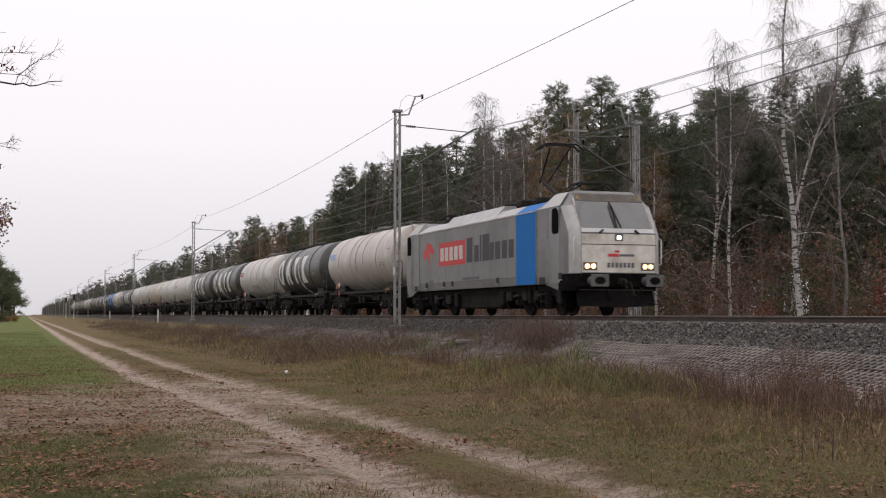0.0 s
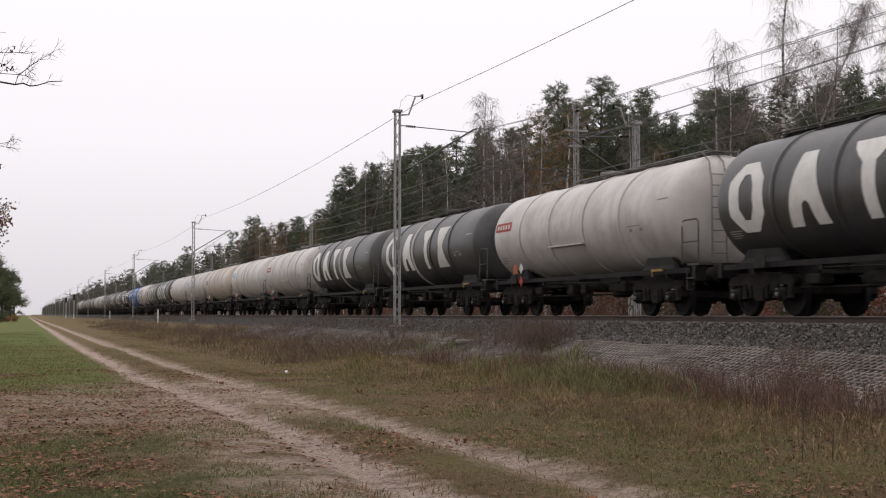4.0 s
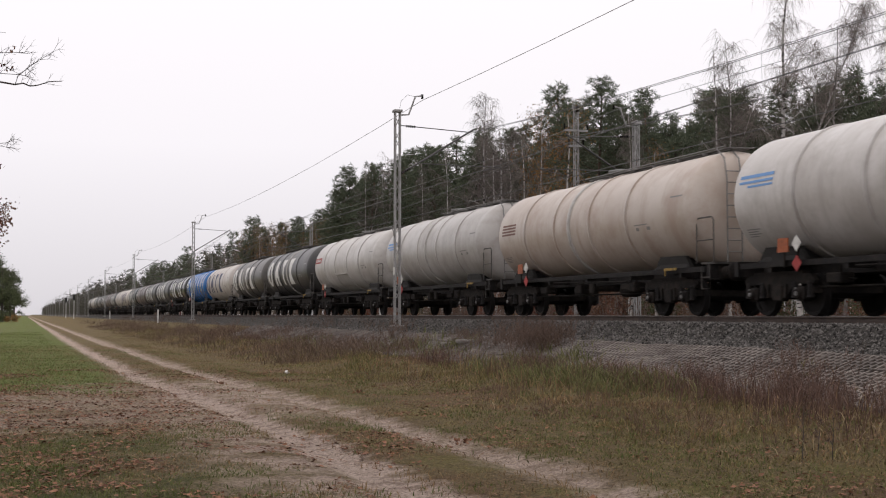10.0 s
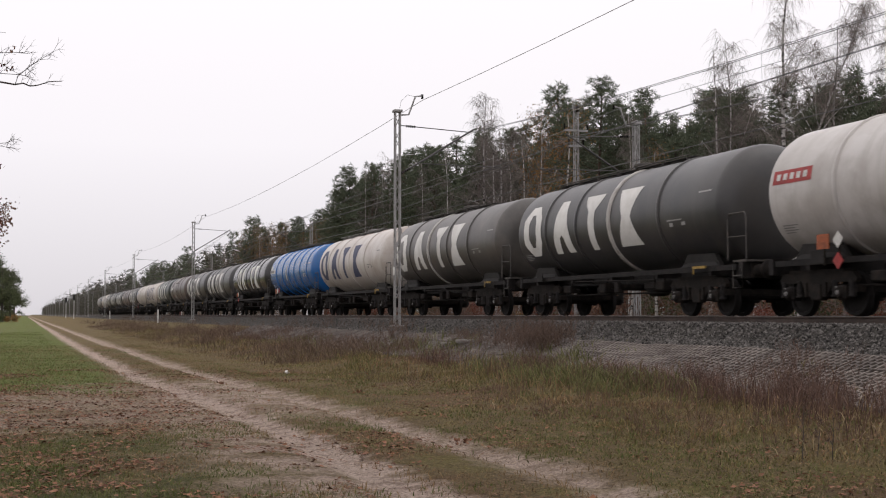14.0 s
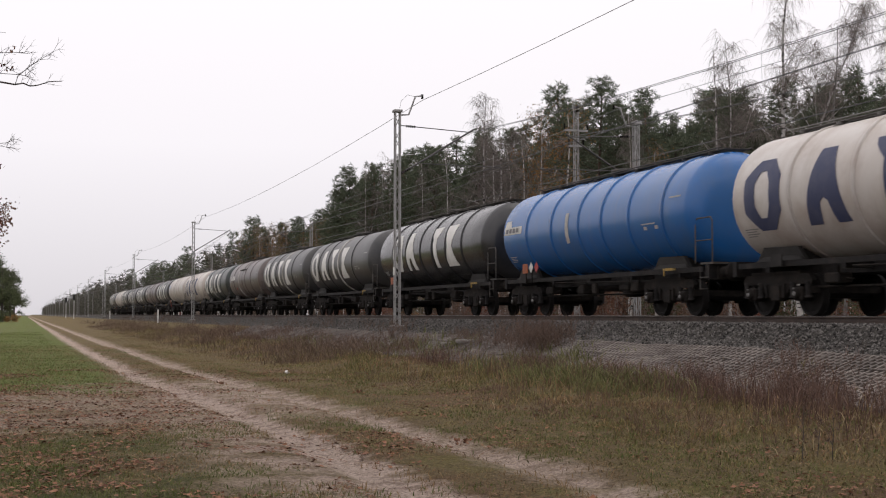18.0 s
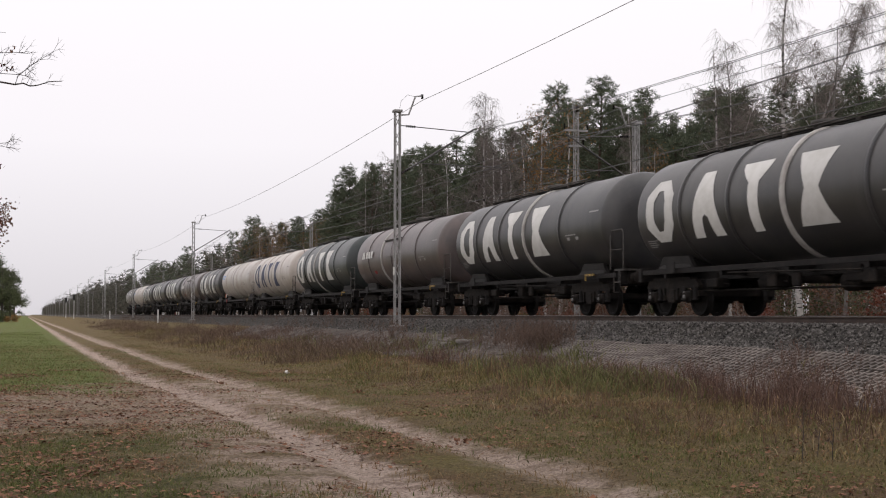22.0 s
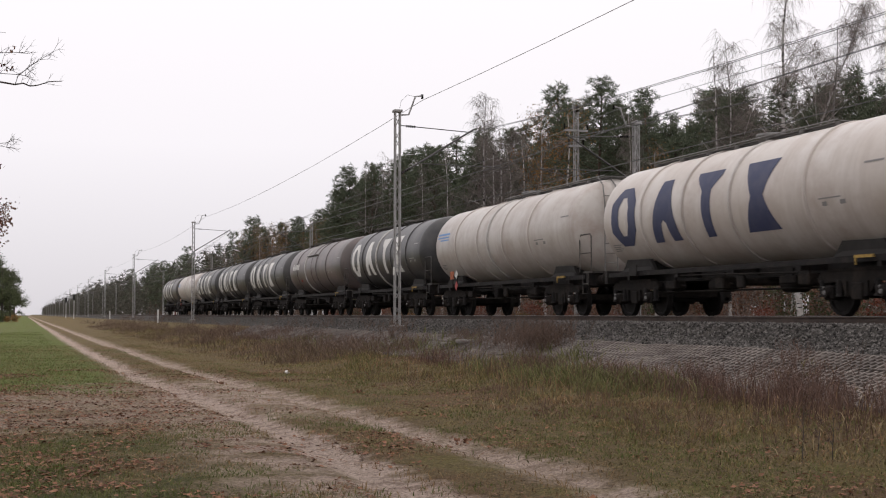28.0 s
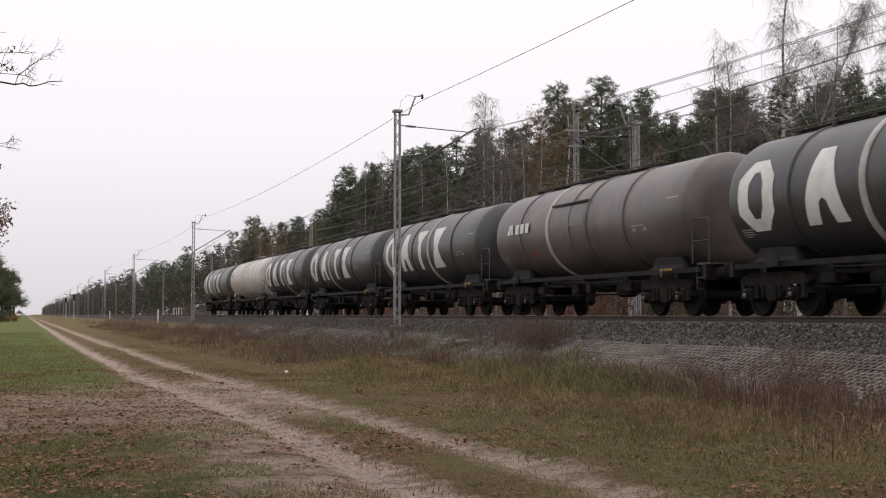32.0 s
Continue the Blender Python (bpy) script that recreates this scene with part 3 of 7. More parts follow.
def mark_ring(u, v, w, h, r):
    """A tall eight-sided ring."""
    c = 0.3 * w
    outer = [(0, c), (0, h / 2), (0, h - c), (c, h), (w - c, h), (w, h - c), (w, h / 2), (w, c), (w - c, 0), (c, 0)]
    loop = []
    for (a, b), (a2, b2) in zip(outer, outer[1:] + outer[:1]):
        loop += [(a + (a2 - a) * i / 5, b + (b2 - b) * i / 5) for i in range(5)]
    outer = loop
    inner = [((a - w / 2) * 0.4 + w / 2, (b - h / 2) * 0.64 + h / 2) for a, b in outer]
    n = len(outer)
    pts = []
    for (a, b), (c_, d) in zip(outer, inner):
        for k in range(3):
            pts.append(lay(u + a + (c_ - a) * k / 2, v + b + (d - b) * k / 2, r))
    m = Mesh()
    m.add(pts, [(3 * i + k, 3 * ((i + 1) % n) + k, 3 * ((i + 1) % n) + k + 1, 3 * i + k + 1) for i in range(n) for k in range(2)], True)
    return m


def strip(u, v, r, levels, n=10):
    """A shape given by its edges at several heights: (height, near edge, far edge)."""
    rows = []
    for i in range(n + 1):
        hh = levels[0][0] + (levels[-1][0] - levels[0][0]) * i / n
        for (h0, a0, b0), (h1, a1, b1) in zip(levels, levels[1:]):
            if h0 <= hh <= h1 + 1e-9:
                t = (hh - h0) / (h1 - h0)
                rows += [lay(u + a0 + (a1 - a0) * t, v + hh, r), lay(u + b0 + (b1 - b0) * t, v + hh, r)]
                break
    return Mesh().add(rows, [(2 * i, 2 * i + 1, 2 * i + 3, 2 * i + 2) for i in range(len(rows) // 2 - 1)], True)


def mark_wedge(u, v, w, h, r):
    """A tall blunt wedge, notched at its foot."""
    m = strip(u, v, r, [(0, 0.06 * w, 0.34 * w), (0.3 * h, 0.13 * w, 0.42 * w), (0.3001 * h, 0.13 * w, 0.5 * w), (h, 0.34 * w, 0.5 * w)], 20)
    far = strip(u, v, r, [(0, 0.66 * w, 0.94 * w), (0.3 * h, 0.58 * w, 0.87 * w), (0.3001 * h, 0.5 * w, 0.87 * w), (h, 0.5 * w, 0.66 * w)], 20)
    return m.add(far.v, far.f, True)


def mark_bar(u, v, w, h, r):
    """A bar that widens to its head."""
    return strip(u, v, r, [(0, 0.36 * w, 0.64 * w), (0.72 * h, 0.34 * w, 0.66 * w), (0.85 * h, 0.12 * w, 0.88 * w), (h, 0.05 * w, 0.95 * w)])


def mark_glass(u, v, w, h, r):
    """An hourglass."""
    return strip(u, v, r, [(0, 0.08 * w, 0.92 * w), (0.5 * h, 0.32 * w, 0.64 * w), (h, 0.08 * w, 0.92 * w)])


MARKS = (mark_ring, mark_wedge, mark_bar, mark_glass)


def tank_shell(a, b):
    d = 0.42
    prof = []
    for k in range(9):
        t = math.pi / 2 * k / 8
        prof.append((a + d - d * math.cos(t), max(TANK_R * math.sin(t) ** 0.62, 0.001)))
    for k in range(1, 12):
        prof.append((a + d + (b - a - 2 * d) * k / 12, TANK_R))
    for k in range(9):
        t = math.pi / 2 * (1 - k / 8)
        prof.append((b - d + d * math.cos(t), max(TANK_R * math.sin(t) ** 0.62, 0.001)))
    m = Mesh().turn(prof, 48)
    m.v = [(x, y, z + TANK_Z) for x, y, z in m.v]
    return m


def ring_mesh(w, h):
    m = Mesh().turn([(-w / 2, TANK_R - 0.02), (-w / 2, TANK_R + h), (w / 2, TANK_R + h), (w / 2, TANK_R - 0.02)], 48)
    m.v = [(x, y, z + TANK_Z) for x, y, z in m.v]
    return m


def bogie_frame():
    m = Mesh()
    for s in (-1, 1):
        y = s * 1.02
        pts = [(-1.34, 0.76), (-1.22, 0.9), (-0.5, 0.93), (0.5, 0.93), (1.22, 0.9), (1.34, 0.76), (1.3, 0.68), (0.54, 0.7), (0.44, 0.52), (0.24, 0.4), (-0.24, 0.4), (-0.44, 0.52), (-0.54, 0.7), (-1.3, 0.68)]
        m.plate([(x, y - 0.06, z) for x, z in pts], (0, 0.12, 0))
        m.box((0, y, 0.5), (0.34, 0.2, 0.34), bevel=0.02)
        m.box((0, y - s * 0.02, 0.94), (1.9, 0.2, 0.05))
        for x in (-0.34, 0.34):
            m.box((x, y + s * 0.02, 0.55), (0.05, 0.18, 0.3))
    m.box((0, 0, 0.56), (0.5, 2.1, 0.22), bevel=0.03)
    for e in (-1.25, 1.25):
        m.box((e, 0, 0.56), (0.1, 2.1, 0.14))
    return m


def axle_box():
    m = Mesh().box((0, 0, 0), (0.3, 0.26, 0.3), bevel=0.04)
    m.turn([(-0.2, 0.1), (-0.15, 0.12), (0.0, 0.12)], 12, "y")
    return m


def spring():
    prof = [(-0.08, 0.09), (-0.05, 0.09)]
    for k in range(5):
        prof += [(-0.03 + 0.055 * k, 0.062), (0.0 + 0.055 * k, 0.085)]
    return Mesh().turn(prof + [(0.26, 0.06)], 10, "z")


def wheelset_mesh():
    m = Mesh()
    m.tube([(0, -0.95, 0), (0, 0.95, 0)], 0.085, 10)
    for s in (-1, 1):
        y = s * 0.7535
        prof = [(-0.07, 0.1), (-0.06, 0.2), (-0.03, 0.36), (-0.068, 0.385), (-0.068, WHEEL_R - 0.012), (0.04, WHEEL_R), (0.05, WHEEL_R + 0.028), (0.072, WHEEL_R + 0.02), (0.072, 0.39), (0.03, 0.36), (0.06, 0.2), (0.07, 0.1)]
        m.turn([(y - s * a, r) for a, r in prof], 22, "y", False)
        for k in range(3):
            g = 2 * math.pi * k / 3
            m.tube([(0.25 * math.cos(g), y - s * -0.05, 0.25 * math.sin(g)), (0.25 * math.cos(g), y - s * 0.06, 0.25 * math.sin(g))], 0.03, 6)
    return m


WHEELSETS = []


def put_bogie(parent, x):
    bog = part("bogie", kept("bogie", bogie_frame, BOGIE), BOGIE, parent, "", pose(x, 0, 0))
    for dx in (-0.9, 0.9):
        w = part("wheelset", kept("wheelset", wheelset_mesh, WHEEL), WHEEL, bog, "dark steel wheelset with bright treads")
        w.matrix_parent_inverse = pose(dx, 0, WHEEL_R)
        WHEELSETS.append(w)
        for s in (-1, 1):
            part("axle_box", kept("axle_box", axle_box, BOGIE), BOGIE, bog, "", pose(dx, s * 1.03, WHEEL_R + 0.02, 0, 0, 0 if s < 0 else 180))
            part("axle_box_lid", kept("lid", lambda: Mesh().turn([(-0.225, 0.04), (-0.2, 0.05)], 10, "y").box((-0.11, -0.14, 0.08), (0.04, 0.03, 0.1)), BOX_LID), BOX_LID, bog, "", pose(dx, s * 1.03, WHEEL_R + 0.02, 0, 0, 0 if s < 0 else 180))
            for d in (-0.28, 0.28):
                part("spring", kept("spring", spring, STEEL), STEEL, bog, "", pose(dx + d, s * 1.06, WHEEL_R + 0.02))
    return bog


def buffer_mesh():
    m = Mesh().turn([(-0.5, 0.14), (-0.3, 0.13), (-0.3, 0.1), (-0.06, 0.1), (-0.05, 0.22), (-0.02, 0.23), (0.0, 0.2)], 16)
    return m.box((-0.5, 0, 0), (0.05, 0.34, 0.34), bevel=0.01)


def coupling_mesh():
    m = Mesh().box((-0.45, 0, 0), (0.3, 0.14, 0.2), bevel=0.03)
    m.tube([(-0.35, 0, 0), (-0.15, 0, 0.05), (-0.08, 0, -0.05), (-0.14, 0, -0.12)], 0.04, 6)
    m.tube([(-0.2, 0, -0.02), (-0.05, 0, -0.22), (0.12, 0, -0.2), (0.18, 0, -0.04)], 0.028, 6)
    m.tube([(-0.4, 0.3, -0.05), (-0.2, 0.3, -0.4), (0.1, 0.28, -0.45), (0.3, 0.28, -0.2)], 0.025, 6)
    return m


def rail_hoop(w=0.5, h=0.95):
    return Mesh().tube([(-w / 2, 0, 0), (-w / 2, 0, h - 0.08), (-w / 2 + 0.08, 0, h), (w / 2 - 0.08, 0, h), (w / 2, 0, h - 0.08), (w / 2, 0, 0)], 0.02, 6).tube([(-w / 2, 0, h * 0.5), (w / 2, 0, h * 0.5)], 0.015, 5)


def ladder_mesh(h):
    m = Mesh()
    for s in (-0.2, 0.2):
        m.tube([(0, s, 0), (0, s, h * 0.72), (-0.12, s, h * 0.9), (-0.5, s, h)], 0.02, 5)
    k = int(h * 0.8 / 0.28)
    for i in range(k):
        m.tube([(0 if (i + 1) * 0.28 < h * 0.72 else -0.06, -0.2, 0.28 * (i + 1)), (0 if (i + 1) * 0.28 < h * 0.72 else -0.06, 0.2, 0.28 * (i + 1))], 0.014, 5)
    return m


# kind: paint, mark colour, place of the light ring, sign at the tail end, cover on the side
KINDS = {
    "letters": dict(paint="black", marks=LETTER_WHITE, light=7.1, rings=(2.6, 4.85, 7.05, 9.95)),
    "letters_b": dict(paint="black", marks=LETTER_WHITE, light=5.25),
    "letters_green": dict(paint="green", marks=LETTER_WHITE, light=5.25),
    "letters_soot": dict(paint="soot", marks=LETTER_WHITE, light=5.25),
    "letters_wide": dict(paint="gloss", marks=LETTER_WHITE, light=None, rings=(2.4, 4.4, 6.4, 7.95, 9.65, 11.55), us=(2.45, 4.2, 7.75, 9.45), orange=True),
    "navy": dict(paint="cream", marks=LETTER_BLUE, light=None, rings=(2.6, 4.8, 7.0, 9.95)),
    "plain": dict(paint="white", sign="blue_bars", orange=True, light=6.2),
    "plain_cream": dict(paint="cream", sign="blue_bars", orange=True, light=6.2),
    "plain_beige": dict(paint="beige", sign="brown_bars", orange=True, light=6.2),
    "red_sign": dict(paint="white", sign="red", orange=True, cover="low"),
    "blue": dict(paint="blue", sign="white", orange=True, light=None, rings=(2.4, 4.4, 6.4, 7.95, 9.65, 11.55)),
    "brown": dict(paint="brown", sign="white_mark", light=4.8, cover="high", rings=(2.55, 6.4, 7.6, 10.0)),
}
WORDS = {
    "letters": "black tank wagon with big white block marks, dusty", "letters_b": "black tank wagon with white block marks and a light hoop",
    "letters_green": "greenish-black tank wagon with white block marks", "letters_soot": "sooty dark grey tank wagon with white block marks",
    "letters_wide": "clean black tank wagon with widely set white block marks", "navy": "grimy cream tank wagon with navy block marks",
    "plain": "white tank wagon with pale blue bars and orange plate", "plain_cream": "grimy cream tank wagon with pale blue bars and orange plate", "plain_beige": "rust-stained beige tank wagon with faded bars",
    "red_sign": "white tank wagon with a small red sign and side cover", "blue": "bright blue tank wagon with a white sign",
    "brown": "grey-brown tank wagon with a light hoop and side cover"}


def build_wagon(kind, length, seed, shift=0.0):
    k = KINDS[kind]
    paint = PAINT[k["paint"]]
    h = length / 2
    a, b = -h + 0.5, h - 1.0
    rnd = random.Random(seed)
    ob = thing("tank_wagon", pose(0, TRACK, RAIL), WORDS[kind], "tank wagon", "wagons of the train")
    tank = part("tank", tank_shell(a, b), paint, ob)
    rings = k.get("rings", (2.7, 5.1, 7.6, 9.95))
    light = k.get("light")
    for r in rings:
        near_light = light is not None and abs(r - light) < 0.5
        if near_light:
            continue
        part("hoop", kept("hoop", lambda: ring_mesh(0.09, 0.035), paint), paint, tank, "", pose(a + r, 0, 0))
    if light is not None:
        part("hoop", kept("light_hoop", lambda: ring_mesh(0.16, 0.04), RING_LIGHT), RING_LIGHT, tank, "pale painted hoop", pose(a + light, 0, 0))
    # top walkway with its edges and the filling dome
    w0, w1 = (a + 1.2, b - 3.4) if "marks" in k and kind != "letters_wide" or kind == "brown" else (a + 1.0, b - 0.3) if k["paint"] in ("blue", "gloss") else (a + 5.2, b - 0.2)
    walk_paint = RUNG_GREY if k["paint"] in ("white", "cream", "beige") else WALK
    for s in (-0.22, 0, 0.22):
        part("walkway_board", Mesh().box(((w0 + w1) / 2, s, TANK_Z + TANK_R + 0.06), (w1 - w0, 0.17, 0.022)), walk_paint, ob, "dark grating board")
    x = w0 + 0.3
    while x < w1:
        part("walkway_bracket", kept("bracket", lambda: Mesh().box((0, 0, 0), (0.04, 0.8, 0.08)), walk_paint), walk_paint, ob, "", pose(x, 0, TANK_Z + TANK_R + 0.01))
        x += 1.35
    for s in (-1, 1):
        part("walkway_rail", Mesh().tube([(w0, s * 0.42, TANK_Z + TANK_R + 0.08), (w1, s * 0.42, TANK_Z + TANK_R + 0.08)], 0.018, 5), walk_paint, ob)
    part("filling_dome", Mesh().turn([(TANK_Z + TANK_R - 0.1, 0.32), (TANK_Z + TANK_R + 0.1, 0.32), (TANK_Z + TANK_R + 0.12, 0.38), (TANK_Z + TANK_R + 0.2, 0.36), (TANK_Z + TANK_R + 0.24, 0.1)], 16, "z"), walk_paint, ob, "", pose((a + b) / 2, 0, 0))
    # underframe
    m = Mesh()
    for s in (-1, 1):
        m.box((0, s * 0.52, 1.02), (length - 1.3, 0.12, 0.26))
        m.box((0, s * 1.22, 1.12), (length - 1.6, 0.08, 0.12))
    for e in (-h + 0.62, h - 0.62):
        m.box((e, 0, 1.06), (0.16, 2.5, 0.34))
    for i in range(5):
        m.box((-h + 2 + i * (length - 4) / 4, 0, 1.06), (0.12, 2.5, 0.2))
    part("underframe", m, STEEL, ob)
    for e, d in ((-h + 2.05, 1), (h - 2.9, -1)):
        m = Mesh()
        for s in (-1, 1):
            y = s * 0.95
            m.plate([(e - 0.9, y - 0.05, 1.18), (e + 1.0, y - 0.05, 1.18), (e + 0.7, y - 0.05, 1.5), (e - 0.6, y - 0.05, 1.52)], (0, 0.1, 0))
            m.plate([(e - 0.8, s * 1.1, 1.2), (e + 1.0, s * 1.1, 1.2), (e + 0.5, s * 0.9, 1.4), (e - 0.4, s * 0.9, 1.42)], (0, -s * 0.03, 0.0))
        m.box((e, 0, 1.3), (1.4, 1.9, 0.3))
        part("saddle", m, SADDLE, ob, "grey support cradle")
        put_bogie(ob, e)
    for e, ang in ((h, 0), (-h, 180)):
        for s in (-0.875, 0.875):
            part("buffer", kept("buffer", buffer_mesh, BOGIE), BOGIE, ob, "", pose(e, s, 1.04, 0, 0, ang))
        part("coupling", kept("coupling", coupling_mesh, BOGIE), BOGIE, ob, "", pose(e, 0, 1.02, 0, 0, ang))
    # end platform, hoops of the hand rail and ladder
    part("end_platform", Mesh().box((h - 0.72, 0, 1.26), (0.62, 2.4, 0.05)), WALK, ob)
    for s in (-1, 1):
        part("hand_rail", kept("rail_hoop", lambda: rail_hoop(0.8, 1.08), WALK), WALK, ob, "", pose(h - 0.82, s * 1.22, 1.27))
        part("step", kept("step", lambda: Mesh().tube([(-0.2, 0, 0), (-0.2, 0, -0.55), (0.2, 0, -0.55), (0.2, 0, 0)], 0.018, 5).tube([(-0.2, 0, -0.28), (0.2, 0, -0.28)], 0.018, 5), WALK), WALK, ob, "", pose(h - 0.75, s * 1.25, 1.2))
    rungs = RUNG_GREY
    if not k["paint"] in ("black", "gloss", "green", "soot", "brown", "blue"):
        part("ladder", kept("ladder", lambda: ladder_mesh(2.85), rungs), rungs, ob, "", pose(b + 0.08, -0.35, 1.27))
    # yellow-striped brake lever, pipes and outlet under the belly
    part("brake_lever", kept("lever", lambda: Mesh().box((0, 0, 0), (0.6, 0.04, 0.06)).tube([(-0.27, 0, 0), (-0.27, 0, -0.16)], 0.025, 6), YELLOW), YELLOW, ob, "worn yellow lever", pose(h - 2.3, -1.36, 1.16))
    part("outlet_valve", kept("outlet", lambda: Mesh().tube([(0, 0, 1.3), (0, 0, 0.8)], 0.13, 10).tube([(0, -1.2, 0.78), (0, 1.2, 0.78)], 0.09, 10).box((0, -1.2, 0.78), (0.3, 0.1, 0.3), bevel=0.03), BOGIE), BOGIE, ob, "", pose(0.3, 0, 0))
    part("brake_cylinder", kept("cyl", lambda: Mesh().turn([(-0.4, 0.12), (-0.38, 0.2), (0.3, 0.2), (0.36, 0.1), (0.7, 0.04)], 12), BOGIE), BOGIE, ob, "", pose(1.6, -0.6, 0.72))
    part("air_tank", kept("air", lambda: Mesh().turn([(-0.5, 0.02), (-0.45, 0.17), (0.45, 0.17), (0.5, 0.02)], 12), BOGIE), BOGIE, ob, "", pose(-1.3, -0.7, 0.75))
    part("brake_rod", kept("rod|%.2f" % length, lambda: Mesh().tube([(-h + 2.6, -0.9, 0.62), (h - 3.4, -0.9, 0.6)], 0.025, 5).tube([(-2.4, -1.25, 1.0), (2.6, -1.25, 0.92)], 0.02, 5), BOGIE), BOGIE, ob)
    for x, w, hh in ((-h + 4.2, 0.5, 0.22), (-0.7, 0.35, 0.3), (2.7, 0.42, 0.26), (h - 5.2, 0.6, 0.18)):
        part("brake_gear", kept("gear|%.2f" % w, lambda: Mesh().box((0, 0, 0), (w, 0.35, hh), bevel=0.03).tube([(-w, 0.05, 0.05), (w, 0.02, -0.03)], 0.02, 5).tube([(0, 0, hh / 2), (0, 0, 0.25)], 0.03, 5), BOGIE), BOGIE, ob, "", pose(x, -1.02, 0.78))
    part("data_box", kept("data", lambda: Mesh().box((0, 0, 0), (0.42, 0.03, 0.26)), SADDLE), SADDLE, ob, "", pose(-h + 2.5, -1.36, 1.2))
    # marks on the tank
    if "marks" in k:
        hh = 1.62
        us = k.get("us", (0.75, 3.1, 5.9, 7.75) if light == 5.25 else (0.85, 3.0, 5.25, 7.4))
        for fn, u, w in zip(MARKS, us, (1.4, 1.6, 1.35, 1.55)):
            part("block_mark", fn(a + u + shift, -0.8, w, hh, TANK_R + 0.008), k["marks"], tank)
    sign = k.get("sign")
    if sign == "blue_bars":
        part("sign", wrap([slab(a + 0.55, a + 1.9, 0.42, 0.5), slab(a + 0.55, a + 1.9, 0.3, 0.36), slab(a + 0.9, a + 1.9, 0.2, 0.25)], TANK_R + 0.006), SIGN_BLUE, tank, "pale blue bars")
    if sign == "brown_bars":
        part("sign", wrap([slab(a + 0.7, a + 1.9, 0.3 - 0.1 * i, 0.36 - 0.1 * i) for i in range(4)], TANK_R + 0.006), mat("faded_sign", (0.16, 0.09, 0.075), 0.8), tank, "faded brown bars")
    if sign == "red":
        part("sign", wrap([slab(a + 0.5, a + 1.9, 0.16, 0.46)], TANK_R + 0.006, 4), SIGN_RED, tank, "red sign panel")
        part("sign_bar", wrap([slab(a + 0.64 + 0.24 * i, a + 0.78 + 0.24 * i, 0.24, 0.38) for i in range(5)], TANK_R + 0.01, 3), SIGN_WHITE, tank)
    if sign == "white":
        part("sign", wrap([slab(a + 0.5, a + 2.0, 0.02, 0.26), ((a + 0.5, 0.26), (a + 1.1, 0.26), (a + 1.0, 0.48), (a + 0.6, 0.48))], TANK_R + 0.006, 4), SIGN_WHITE, tank, "white sign panel")
        part("sign_bar", wrap([slab(a + 0.62 + 0.3 * i, a + 0.85 + 0.3 * i, 0.07, 0.21) for i in range(4)], TANK_R + 0.01, 3), SIGN_GREY, tank)
        part("touched_up_patch", wrap([slab(a + 5.5, a + 5.72, -0.5, 0.4)], TANK_R + 0.01), RING_LIGHT, tank, "pale unpainted patch")
    if sign == "white_mark":
        part("sign", wrap([((a + 1.5, 0.0), (a + 1.75, 0.0), (a + 1.75, 0.32), (a + 1.66, 0.32)), ((a + 1.8, 0.0), (a + 2.05, 0.0), (a + 1.9, 0.32), (a + 1.8, 0.32))] + [slab(a + 2.2 + 0.42 * i, a + 2.5 + 0.42 * i, 0.0, 0.3) for i in range(3)], TANK_R + 0.045, 4), LETTER_WHITE, tank, "dusty white block sign")
        part("red_spot", wrap([slab(a + 3.2, a + 3.55, -0.75, -0.6)], TANK_R + 0.006, 2), SIGN_RED, tank)
    if k.get("cover"):
        lo = k["cover"] == "low"
        u0, u1 = (5.0, 7.6) if lo else (5.0, 7.6)
        v = -0.55 if lo else 0.72
        m = Mesh()
        g = v / TANK_R
        y, z = -TANK_R * math.cos(g), TANK_Z + TANK_R * math.sin(g)
        m.box((a + (u0 + u1) / 2, y - 0.04, z), (u1 - u0, 0.12, 0.05))
        part("shelf_strip", m, RING_LIGHT if lo else WALK, tank)
        part("inspection_panel", wrap([slab(a + u0 + 0.1, a + u1 - 0.1, v - 0.75, v - 0.05)], TANK_R + 0.02), paint, tank)
    dark = k["paint"] in ("black", "gloss", "green", "soot", "brown", "blue")
    ink = PRINT_LIGHT if dark else PRINT_DARK
    for u, v, w, hh in ((a + 10.4, -0.28, 0.75, 0.03), (a + 10.5, -0.42, 0.17, 0.09), (a + 11.1, -0.42, 0.18, 0.09), (b - 1.2, 0.3, 0.6, 0.04)):
        if kind != "letters_wide":
            part("writing_bar", wrap([slab(u, u + w, v, v + hh)], TANK_R + 0.006, 2), ink, tank, "small line of writing")
    for i, w in enumerate((0.55, 0.42, 0.5, 0.36)):
        part("writing_bar", wrap([slab(a + 0.6, a + 0.6 + w, -0.75 - 0.06 * i, -0.725 - 0.06 * i)], TANK_R + 0.006, 2), ink, tank, "small line of writing")
